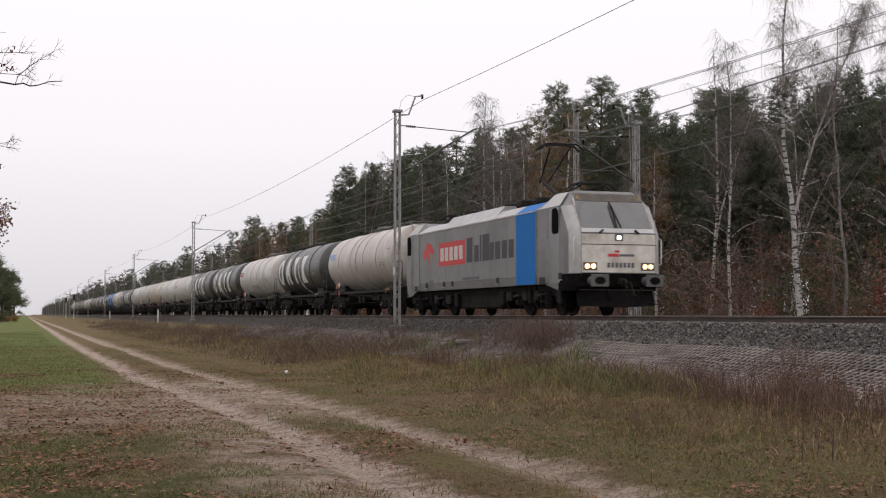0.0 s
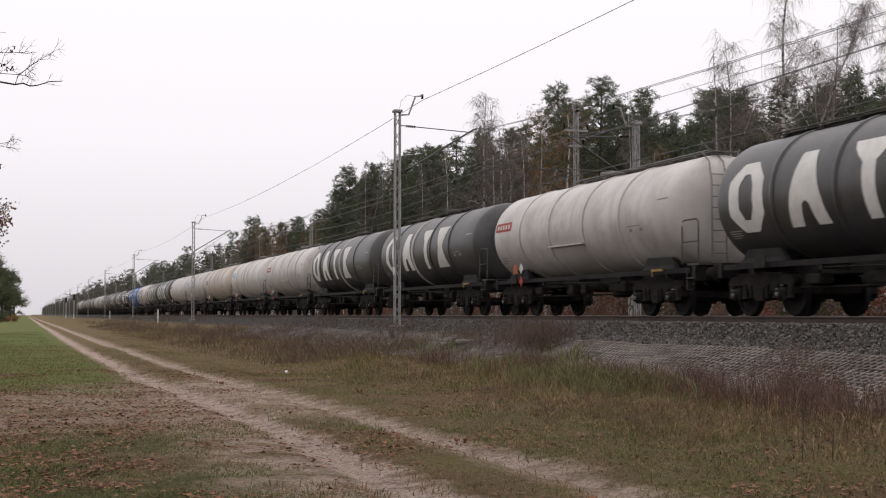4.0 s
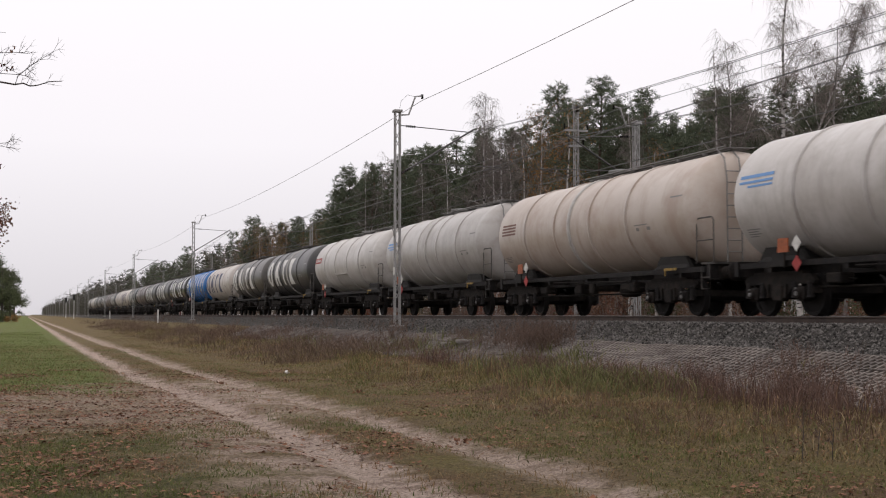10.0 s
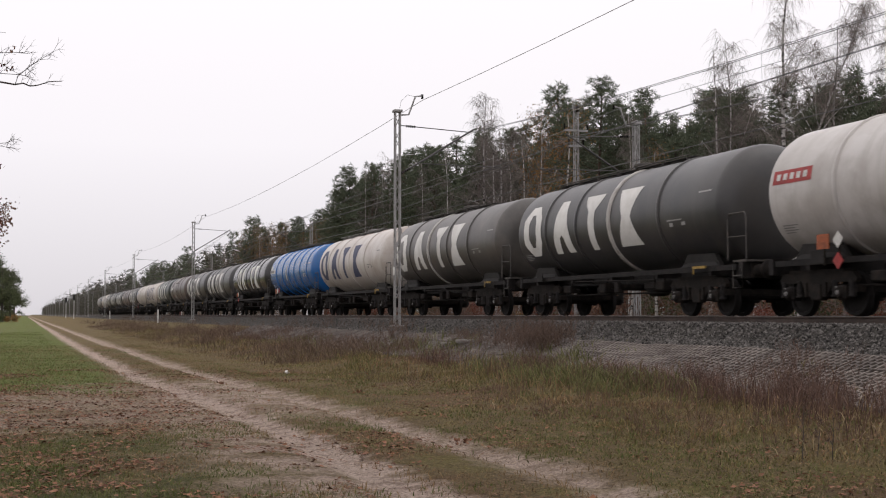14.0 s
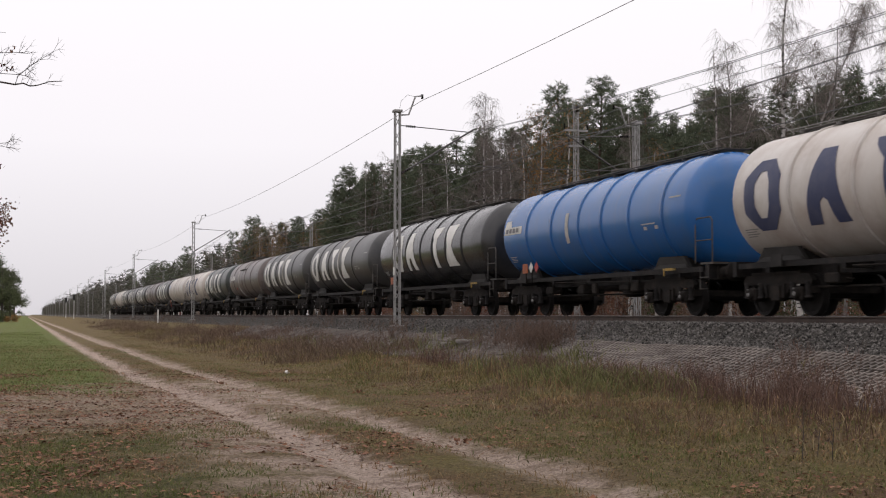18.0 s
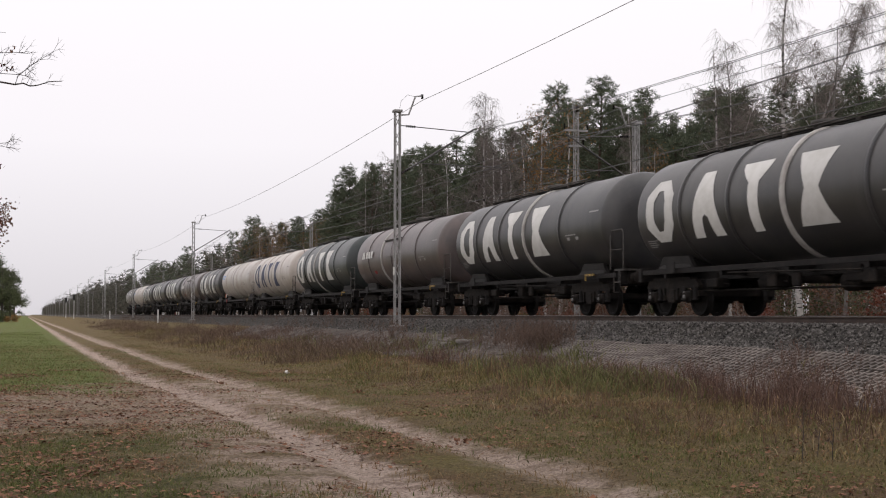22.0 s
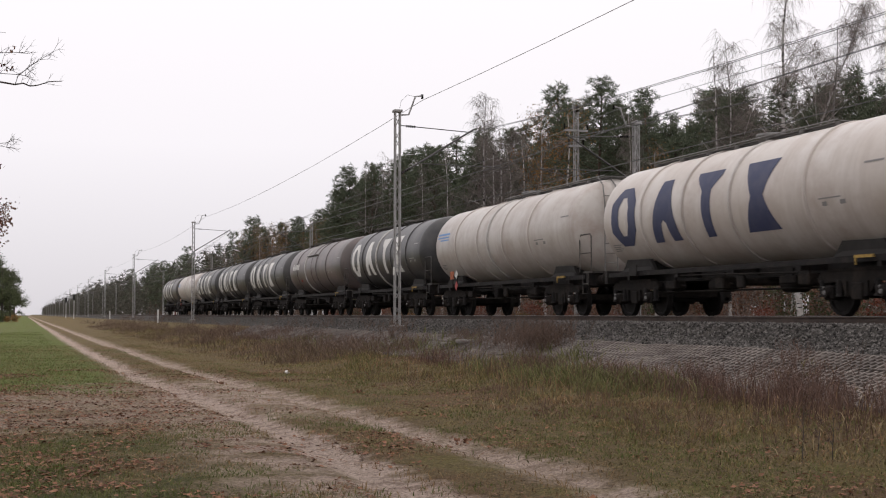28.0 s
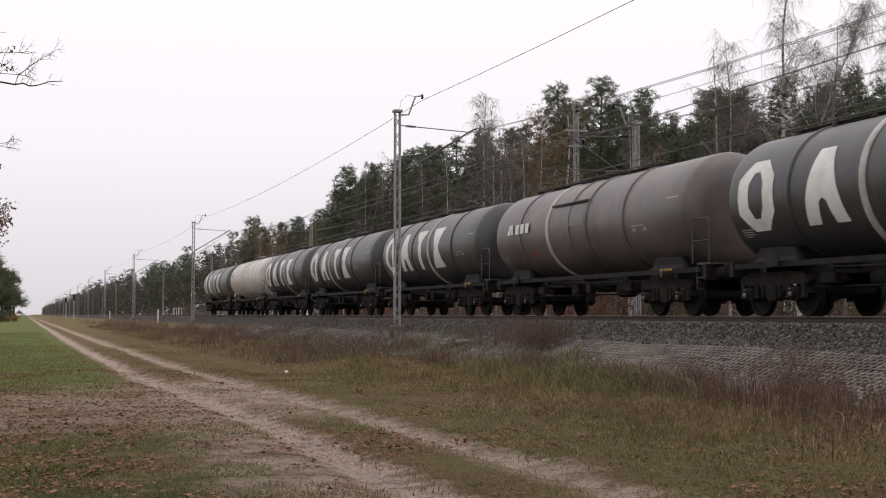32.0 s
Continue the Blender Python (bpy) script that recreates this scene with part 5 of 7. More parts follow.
        part("coupling", kept("coupling", coupling_mesh, BOGIE), BOGIE, ob, "", pose(e, 0, 1.0, 0, 0, ang))
        part("buffer_beam", kept("beam", lambda: Mesh().box((-0.7, 0, 1.05), (0.14, 2.6, 0.42), bevel=0.02), PIT_BLACK), PIT_BLACK, ob, "", pose(e, 0, 0, 0, 0, ang))
        part("snow_plough", kept("plough", lambda: Mesh().loft([[(-0.9, -1.25, 0.75), (-0.75, -1.25, 0.3)], [(-0.5, 0, 0.75), (-0.3, 0, 0.24)], [(-0.9, 1.25, 0.75), (-0.75, 1.25, 0.3)]], closed=False, cap=False).tube([(-0.6, -0.4, 0.95), (-0.45, -0.4, 0.6), (-0.5, -0.35, 0.45)], 0.03, 6), PIT_BLACK), PIT_BLACK, ob, "", pose(e, 0, 0, 0, 0, ang))
    TRAIN.append((ob, LOCO_X))


build_loco()


# ---- trees ----
NEEDLES = leaf_mat("pine_needles", (0.052, 0.065, 0.043), (0.145, 0.163, 0.108), 0.34)
OAK_LEAVES = leaf_mat("rust_leaves", (0.075, 0.036, 0.025), (0.17, 0.08, 0.046), 0.25)
YELLOW_LEAVES = leaf_mat("yellow_leaves", (0.15, 0.078, 0.03), (0.29, 0.16, 0.06), 0.3)
SHRUB_TWIGS = leaf_mat("brown_twigs", (0.1, 0.074, 0.06), (0.22, 0.158, 0.125), 0.0)
DEAD_LEAVES = leaf_mat("dead_leaves", (0.1, 0.06, 0.044), (0.23, 0.13, 0.085), 0.3)
RED_LEAVES = leaf_mat("red_leaves", (0.1, 0.032, 0.024), (0.2, 0.07, 0.045), 0.2)
FAR_CROWNS = leaf_mat("mixed_far_crowns", (0.046, 0.047, 0.038), (0.115, 0.107, 0.086), 0.2)
DARK_GREEN = leaf_mat("juniper_green", (0.045, 0.055, 0.028), (0.1, 0.115, 0.055), 0.25)
PINE_BARK = mat("pine_bark", (0.085, 0.062, 0.05), 0.95, 0, (0.045, 0.035, 0.03), 5, (0.15, 0.085, 0.05), 0.5, 0.6, 25, vary=0.25)
BIRCH_BARK = mat("birch_bark", (0.42, 0.4, 0.38), 0.8, 0, (0.27, 0.25, 0.235), 5, None, 1, 0.2, 30, vary=0.12, streak=((0.035, 0.031, 0.029), 2.4, 0.53, 0.58, (1, 1, 3.2)))
BIRCH_GREY = mat("young_birch_bark", (0.17, 0.155, 0.145), 0.85, 0, (0.08, 0.07, 0.064), 6, vary=0.3)
TWIG = mat("twig_bark", (0.2, 0.168, 0.152), 0.9, 0, (0.125, 0.102, 0.094), 5, vary=0.2)
OAK_BARK = mat("oak_bark", (0.06, 0.05, 0.045), 0.95, 0, (0.035, 0.03, 0.027), 5, bump=0.6, bump_scale=20)


def unit(v):
    return v / np.maximum(np.linalg.norm(v, axis=1, keepdims=True), 1e-9)


def needles(m, spots, n, rng, w=0.075, lift=0.35, flat=0.7):
    """Needle clumps at (x, y, z, radius): narrow blades that point out and up from the middle of each."""
    s = np.repeat(np.array(spots, float), n, axis=0)
    k = len(s)
    r = s[:, 3:4]
    d = rng.normal(0, 1, (k, 3))
    d[:, 2] = d[:, 2] * flat + lift
    d = unit(d)
    side = unit(np.cross(d, rng.normal(0, 1, (k, 3)))) * r * w
    a = s[:, :3] + d * r * rng.uniform(0.0, 0.45, (k, 1))
    b = a + d * r * rng.uniform(0.5, 0.85, (k, 1))
    add_tris(m, a + side, b, a - side)


def add_tris(m, a, b, c):
    k = len(m.v)
    n = len(a)
    m.v.extend(map(tuple, np.stack([a, b, c], 1).reshape(-1, 3).tolist()))
    m.f.extend((k + 3 * i, k + 3 * i + 1, k + 3 * i + 2) for i in range(n))
    m.s.extend([False] * n)


def add_leaves(m, places, size, rng):
    """Flat pointed leaves, turned every way, at the places."""
    c = np.array([tuple(p) for p in places], float)
    k = len(c)
    d1 = unit(rng.normal(0, 1, (k, 3))) * (size * rng.uniform(0.6, 1.3, (k, 1)))
    d2 = unit(np.cross(d1, rng.normal(0, 1, (k, 3)))) * (size * 0.62)
    j = len(m.v)
    m.v.extend(map(tuple, np.stack([c - d1, c + d2, c + d1, c - d2], 1).reshape(-1, 3).tolist()))
    m.f.extend((j + 4 * i, j + 4 * i + 1, j + 4 * i + 2, j + 4 * i + 3) for i in range(k))
    m.s.extend([False] * k)


def add_strands(m, a, d, length, r, rng, droop):
    """Thin hanging twigs: slim three-sided rods that bend down on their way."""
    a, d = np.array([tuple(p) for p in a], float), unit(np.array([tuple(p) for p in d], float))
    n = len(a)
    length = np.asarray(length)[:, None]
    rows, p = [], a
    for i in range(4):
        g = unit(np.cross(d, rng.normal(0, 1, (n, 3))))
        q = np.cross(d, g)
        rr = r * (1 - 0.27 * i)
        rows.append(np.stack([p + g * rr, p + (q * 0.87 - g * 0.5) * rr, p - (q * 0.87 + g * 0.5) * rr], 1))
        d = unit(d + rng.normal(0, 0.16, (n, 3)) + np.array([0, 0, -droop]))
        p = p + d * length / 3
    v = np.stack(rows, 1).reshape(-1, 3)
    k = len(m.v)
    m.v.extend(map(tuple, v.tolist()))
    for i in range(n):
        o = k + 12 * i
        for j in range(3):
            for e in range(3):
                m.f.append((o + 3 * j + e, o + 3 * j + (e + 1) % 3, o + 3 * j + 3 + (e + 1) % 3, o + 3 * j + 3 + e))
    m.s.extend([True] * (9 * n))


def limb(m, a, d, length, r, rnd, n=5, droop=0.0, wander=0.15, sides=5):
    """A limb that bends on its way; returns its points."""
    pts = [Vector(a)]
    d = Vector(d).normalized()
    for i in range(n):
        d = (d + Vector((rnd.gauss(0, wander), rnd.gauss(0, wander), rnd.gauss(0, wander) - droop * (i + 1) / n))).normalized()
        pts.append(pts[-1] + d * length / n)
    m.tube(pts, r, sides, r * 0.25, cap=False)
    return pts


def along(pts, u):
    """The point at a share u of a line of points."""
    n = len(pts) - 1
    q = min(int(u * n), n - 1)
    return pts[q].lerp(pts[q + 1], min(u * n - q, 1.0))


def pine(seed, h, bare, reach, top, n=32, light=False):
    """A Scots pine: whorls of limbs that turn up at their ends and carry clumps of needles. top: 0 pointed, 1 rounded."""
    rnd, rng = random.Random(seed), np.random.default_rng(seed)
    wood, green = Mesh(), Mesh()
    lean = Vector((rnd.gauss(0, 0.02), rnd.gauss(0, 0.02), 0))
    trunk = [Vector((lean.x * z * z / h + 0.1 * math.sin(z * 0.4 + seed), lean.y * z * z / h, z)) for z in [h * i / 9 for i in range(10)]]
    wood.tube(trunk, 0.13 + h * 0.005, 7, 0.03, cap=False)
    spots = []
    z, spin = h * bare, rnd.uniform(0, 6)
    size = 1.7 if light else 1.18
    while z < h * 0.985:
        t = (z - h * bare) / (h * (1 - bare))
        cone = 0.12 + reach * (1 - t) ** 0.75
        dome = 0.25 + reach * math.sin(math.pi * min(0.3 + 0.62 * t, 1.0)) ** 0.8
        wide = (cone * (1 - top) + dome * top) * min(1.0, 0.45 + 2.2 * t)
        for k in range(4 if light else 5):
            if rnd.random() < 0.1:
                continue
            g = spin + k * (1.57 if light else 1.26) + rnd.gauss(0, 0.25)
            ln = max(wide * rnd.uniform(0.5, 1.2), 0.18)
            pts = limb(wood, along(trunk, z / h), (math.cos(g), math.sin(g), 0.12 + 0.75 * t), ln, 0.045 * (1 - 0.7 * t), rnd, 3, -0.14, 0.1, 3)
            step = 0.36 if light else 0.21
            for i in range(max(1, int(ln * 0.78 / step))):
                u = 1.0 - i * step / ln * rnd.uniform(0.75, 1.05)
                if u < 0.2:
                    break
                off = 0.14 + 0.32 * (1 - u) * ln
                p = along(pts, u) + Vector((rnd.gauss(0, off), rnd.gauss(0, off), rnd.gauss(0.06, 0.09)))
                spots.append((*p, rnd.uniform(0.24, 0.42) * size))
        z += (0.62 if light else 0.4) * rnd.uniform(0.7, 1.35) * h / 16
        spin += 0.8
    for i in range(5):
        spots.append((*(along(trunk, 1.0 - 0.012 * i) + Vector((rnd.gauss(0, 0.08), rnd.gauss(0, 0.08), 0.1))), 0.26))
    needles(green, spots, n, rng, 0.068 if light else 0.055)
    for _ in range(10):
        zz = rnd.uniform(0.15, max(bare, 0.3))
        g = rnd.uniform(0, 6.28)
        limb(wood, along(trunk, zz), (math.cos(g), math.sin(g), 0.1), rnd.uniform(0.5, 1.7), 0.018, rnd, 3, 0.05, 0.2, 3)
    return wood, green


def birch(seed, h, lean=(0.0, 0.0), fork=False, dense=1.0, leaf=0, sub=8, r=0.1):
    """A silver birch: a white stem that thins out, steep limbs that arch over, and long weeping twigs."""
    rnd, rng = random.Random(seed), np.random.default_rng(seed)
    stem, fine, leaves = Mesh(), Mesh(), Mesh()
    trunks = [[Vector((lean[0] * z + 0.3 * math.sin(z * 0.37 + seed * 2) + 0.07 * math.sin(z * 1.3 + seed), lean[1] * z + 0.1 * math.sin(z * 0.3 + seed), z)) for z in [h * i / 14 for i in range(15)]]]
    stem.tube(trunks[0], r, 8, 0.012, cap=False)
    if fork:
        base = along(trunks[0], 0.3)
        trunks.append(limb(stem, base, (0.16, 0.1, 1.0), h * 0.55, 0.06, rnd, 8, -0.01, 0.06, 6))
    a, d, ln = [], [], []
    for tr in trunks:
        count = int(h * (2.1 if len(trunks) == 1 else 1.5) * dense)
        for i in range(count):
            t = 0.22 + 0.77 * ((i + rnd.random()) / count) ** 0.85
            g = rnd.uniform(0, 6.28)
            reach = ((1 - t) ** 0.7 * h * 0.23 * rnd.uniform(0.45, 1.2) + 0.3)
            steep = rnd.uniform(1.0, 2.2) if t > 0.35 else rnd.uniform(0.15, 0.9)
            white = t < 0.55 and rnd.random() < 0.5
            pts = limb(stem if white else fine, along(tr, t), (math.cos(g), math.sin(g), steep), reach, 0.01 + 0.024 * (1 - t), rnd, 6, 0.1, 0.13, 4)
            few = 0.35 if t < 0.4 else 1.0
            for _ in range(int((3 + reach * 3.4) * dense * few)):
                u = rnd.uniform(0.25, 1.0)
                p, g2 = along(pts, u), rnd.uniform(0, 6.28)
                q = limb(fine, p, (math.cos(g2), math.sin(g2), rnd.uniform(0.2, 0.9)), rnd.uniform(0.35, 0.8), 0.0075, rnd, 3, 0.35, 0.18, 3)
                for _ in range(sub):
                    g3 = rnd.uniform(0, 6.28)
                    a.append(q[rnd.choice((1, 2, 3))])
                    d.append((math.cos(g3) * 0.5, math.sin(g3) * 0.5, rnd.uniform(-0.5, 0.3)))
                    ln.append(rnd.uniform(0.35, 1.1) * (0.7 + 0.5 * t))
    add_strands(fine, a, d, ln, 0.0062, rng, 0.65)
    if leaf:
        spots = [p + Vector((rnd.gauss(0, 0.3), rnd.gauss(0, 0.3), rnd.gauss(-0.25, 0.35))) for p in a for _ in range(leaf)]
        add_leaves(leaves, spots, 0.05, rng)
    return stem, fine, leaves


PINES, BIRCHES = [], []


def build_tree_kinds():
    """Pines and birches for the edge, and lighter ones for the rows behind."""
    for i, (h, bare, reach, top) in enumerate(((15, 0.25, 2.2, 0.1), (16.5, 0.36, 2.3, 0.75), (14, 0.2, 1.9, 0.0), (17.5, 0.4, 2.5, 0.55), (13, 0.15, 2.0, 0.3))):
        wood, green = pine(10 + i, h, bare, reach * 1.3, top)
        PINES.append((wood.raw("trunk", PINE_BARK), green.raw("crown", NEEDLES), h))
    for i, (h, bare, reach, top) in enumerate(((15, 0.22, 2.3, 0.2), (16.5, 0.32, 2.4, 0.7), (14, 0.18, 2.1, 0.0), (17.5, 0.36, 2.6, 0.5), (12, 0.14, 2.2, 0.4))):
        wood, green = pine(110 + i, h, bare, reach * 1.35, top, 26, True)
        PINES.append((wood.raw("trunk", PINE_BARK), green.raw("crown", NEEDLES), h))
    for i, (h, lean, fork, dense, leaf) in enumerate(((15, (-0.06, 0), False, 0.95, 0), (13.5, (0.03, 0.02), True, 0.7, 0), (16.5, (0.0, 0), True, 1.15, 0), (12, (-0.03, 0), False, 0.8, 3), (10, (0.02, 0), False, 0.7, 4))):
        stem, fine, leaves = birch(30 + i, h, lean, fork, dense, leaf, 8, 0.145 if i == 2 else 0.1)
        BIRCHES.append((stem.raw("trunk", BIRCH_BARK), fine.raw("twigs", TWIG), leaves.raw("leaves", YELLOW_LEAVES) if leaf else None, h))
    for i, (h, leaf) in enumerate(((15, 0), (13.5, 0), (16.5, 0), (12, 6), (10, 9))):
        stem, fine, leaves = birch(60 + i, h, (0.01 * i, 0), False, 0.55, leaf, 3, 0.09)
        BIRCHES.append((stem.raw("trunk", BIRCH_GREY), fine.raw("twigs", TWIG), leaves.raw("leaves", OAK_LEAVES if i == 3 else YELLOW_LEAVES) if leaf else None, h))


def plant(kind, x, y, k, h, turn):
    z = ground_height(x, y) - 0.1
    if kind == "pine":
        wood, green, full = PINES[k % len(PINES)]
        ob = thing("pine_tree", pose(x, y, z, 0, 0, turn), "tall Scots pine with a ragged dark green crown", "tree", "trees of the wood")
        part("trunk", wood, None, ob)
        part("crown", green, None, ob)
    else:
        stem, fine, leaves, full = BIRCHES[k % len(BIRCHES)]
        ob = thing("birch_tree", pose(x, y, z, 0, 0, turn), "bare silver birch with drooping twigs" if not leaves else "slim birch with sparse yellow autumn leaves", "tree", "trees of the wood")
        part("trunk", stem, None, ob)
        part("crown", fine, None, ob, "fine bare twigs")
        if leaves:
            part("leaves", leaves, None, ob, "sparse yellow leaves")
    s = h / full
    ob.scale = (s, s, s)
    return ob


def build_wood():
    build_tree_kinds()
    rnd = random.Random(77)
    # the wood's edge: birches as (along, height, across, number), pines as (along, height, across)
    for x, h, y, k in ((-42.7, 15.6, 28, 2), (-49.6, 13.4, 29.6, 0), (-53.2, 13.6, 30.5, 1), (-39.5, 11.6, 28, 5), (-36.4, 11.5, 28, 0), (-90.8, 17.8, 33, 2), (-121, 16.7, 34, 0), (-89.2, 16.6, 32.5, 1), (-92.6, 16.2, 33.5, 0), (-123.5, 16, 33.5, 1),
                       (-70.9, 13.4, 29.5, 3), (-95.4, 14.1, 31, 1), (-53.8, 8.6, 28, 4), (-68.1, 12.6, 29.5, 4), (-128, 16.4, 33, 1), (-46.6, 9.5, 30.5, 1), (-58.5, 9.5, 29, 1),
                       (-80, 12.5, 31, 0), (-104, 14, 32, 0), (-36.9, 8.8, 29.5, 4), (-62.5, 12.0, 31, 0), (-76.5, 12.6, 30, 1), (-86, 14.5, 32, 1)):
        plant("birch", x, y, k, h, rnd.uniform(-25, 25))
    for x, h, y in ((-139.9, 18.4, 35), (-136.5, 17.4, 36), (-143.2, 17.2, 36), (-147, 16.2, 35), (-150.9, 17, 36), (-128.7, 15.8, 34), (-122, 15.8, 36), (-114, 15.8, 35), (-115.6, 16.5, 37), (-106.3, 16, 36), (-93.9, 16.3, 36), (-87.8, 15.7, 35), (-90.3, 15.4, 37),
                    (-82, 17.3, 35), (-83.9, 16.2, 37), (-73, 16, 34), (-76.6, 15.1, 37), (-69.5, 14.9, 35), (-66, 13.6, 34), (-67.5, 13.5, 36), (-61.9, 13.5, 37), (-60.5, 13.6, 35), (-57.3, 12.9, 34.5), (-63.4, 13.9, 36), (-48.3, 12.6, 35.5), (-46.6, 12.2, 36.5), (-55.9, 13.2, 36), (-58.6, 12.6, 35), (-54, 12.9, 37.5),
                    (-98.5, 15.4, 35), (-101.5, 15.6, 36), (-109.5, 15.4, 35), (-118.5, 16.2, 35), (-125.5, 16.4, 36), (-132, 16.6, 35), (-79, 15.6, 35.5),
                    (-51.6, 11.9, 35), (-52.6, 12.5, 37), (-49.8, 12.2, 36), (-45.4, 11.1, 34), (-168, 15.7, 37), (-179.1, 15.8, 37), (-186.5, 15.5, 36), (-203, 16, 36), (-213.7, 16, 36)):
        plant("pine", x, y, rnd.randrange(5), h * (0.95 if x > -95 else 1.02 if x > -133 else 0.93), rnd.uniform(0, 360))
    for _ in range(16):
        plant("birch", rnd.uniform(-250, -138), rnd.uniform(32, 35.5), rnd.choice((3, 8, 8)), rnd.uniform(11.5, 14.5), rnd.uniform(0, 360))
    # the wood behind, in rows that go back from its edge
    tall = lambda far: 11.0 + max(far - 50, 0) * 0.045 if far < 92 else 13.4

    x = -36.0
    while x > -1000:
        far = -x
        step = 2.6 if far < 110 else 3.4 if far < 220 else 6.5 if far < 420 else 14.0
        rows = ((38, 3), (43, 3), (49, 3), (57, 4)) if far < 200 else ((37, 3),) if far < 420 else ((37, 4),)
        for y, spread in rows:
            kind = "pine" if rnd.random() < (0.84 if far < 120 else 0.74) else "birch"
            px = x - (y - 38) * 1.1
            h = tall(-px * 38 / y) * y / 38 * rnd.uniform(0.86, 1.03) if far < 200 else rnd.uniform(13, 16.3)
            plant(kind, px + rnd.uniform(-1.2, 1.2), y + rnd.uniform(-spread, spread), (rnd.choice((8, 8, 9)) if kind == "birch" and far > 95 else rnd.randrange(5) + 5), min(h, 18), rnd.uniform(0, 360))
        x -= step


build_wood()


def brush(seed, w, h, n, leafy, size=1.0):
    """A bush of thin stems with small dark leaves."""
    rnd = random.Random(seed)
    m = Mesh()
    for _ in range(n):
        g = rnd.uniform(0, 6.28)
        a = Vector((rnd.gauss(0, w * 0.3), rnd.gauss(0, w * 0.3), 0))
        ln = h * rnd.uniform(0.5, 1.1)
        d = Vector((math.cos(g) * 0.35, math.sin(g) * 0.35, 1))
        pts = [a, a + d * ln * 0.5, a + d * ln + Vector((rnd.gauss(0, 0.2), rnd.gauss(0, 0.2), 0))]
        m.tube(pts, 0.018, 3, 0.005, cap=False)
        for _ in range(leafy):
            p = pts[0].lerp(pts[2], rnd.uniform(0.25, 1.0)) + Vector((rnd.gauss(0, 0.25), rnd.gauss(0, 0.25), rnd.gauss(0, 0.2)))
            d1 = Vector((rnd.gauss(0, 1), rnd.gauss(0, 1), rnd.gauss(0, 1))).normalized() * rnd.uniform(0.06, 0.16) * size
            d2 = d1.cross(Vector((rnd.gauss(0, 1), rnd.gauss(0, 1), rnd.gauss(0, 1)))).normalized() * rnd.uniform(0.03, 0.07) * size
            m.add([p - d1, p + d2, p + d1, p - d2], [(0, 1, 2, 3)])
    return m


def twiggy(seed, w, h, stems, forks=5, r=0.004, droop=0.05):
    """A leafless shrub: thin stems that fork into a haze of finer twigs."""
    rnd, rng = random.Random(seed), np.random.default_rng(seed)
    m = Mesh()
    a, d, ln = [], [], []
    for _ in range(stems):
        g = rnd.uniform(0, 6.28)
        pts = limb(m, (rnd.gauss(0, w * 0.28), rnd.gauss(0, w * 0.28), 0), (math.cos(g) * 0.4, math.sin(g) * 0.4, 1), h * rnd.uniform(0.5, 1.05), r * 1.6, rnd, 4, 0.0, 0.12, 3)
        for _ in range(forks):
            g = rnd.uniform(0, 6.28)
            a.append(along(pts, rnd.uniform(0.25, 0.95)))
            d.append((math.cos(g) * 0.8, math.sin(g) * 0.8, rnd.uniform(0.4, 1.3)))
            ln.append(h * rnd.uniform(0.18, 0.45))
    add_strands(m, a, d, ln, r, rng, droop)
    return m


def sapling(seed, h, w, leaf, size=0.06):
    """A young broadleaf: a few thin stems, side twigs and clusters of withered leaves. Returns wood and leaves."""
    rnd, rng = random.Random(seed), np.random.default_rng(seed)
    wood, leaves = Mesh(), Mesh()
    spots = []
    for _ in range(4):
        g = rnd.uniform(0, 6.28)
        pts = limb(wood, (rnd.gauss(0, 0.12 * w), rnd.gauss(0, 0.12 * w), 0), (math.cos(g) * 0.3, math.sin(g) * 0.3, 1), h * rnd.uniform(0.6, 1.0), 0.018, rnd, 6, 0.0, 0.1, 4)
        for _ in range(13):
            g = rnd.uniform(0, 6.28)
            side = limb(wood, along(pts, rnd.uniform(0.12, 1.0)), (math.cos(g), math.sin(g), rnd.uniform(0.1, 0.8)), w * rnd.uniform(0.25, 0.75), 0.007, rnd, 4, 0.03, 0.16, 3)
            for _ in range(leaf):
                spots.append(along(side, rnd.uniform(0.25, 1.0)) + Vector((rnd.gauss(0, 0.13), rnd.gauss(0, 0.13), rnd.gauss(-0.03, 0.12))))
    add_leaves(leaves, spots, size, rng)
    return wood, leaves


def scattered(name, kinds, material, places, label, category):
    """Many small plants joined into one mesh."""
    verts, faces, base = [], [], 0
    for k, x, y, z, s, turn in places:
        src = kinds[k]
        v = np.array(src.v) * s
        c, n_ = math.cos(turn), math.sin(turn)
        out = np.empty_like(v)
        out[:, 0], out[:, 1], out[:, 2] = v[:, 0] * c - v[:, 1] * n_ + x, v[:, 0] * n_ + v[:, 1] * c + y, v[:, 2] + z
        verts.append(out)
        faces.extend(tuple(i + base for i in f) for f in src.f)
        base += len(v)
    me = bpy.data.meshes.new(name)
    me.from_pydata(np.concatenate(verts).tolist(), [], faces)
    me.materials.append(material)
    return tagged(new(name, me), label, category, kind="stuff")


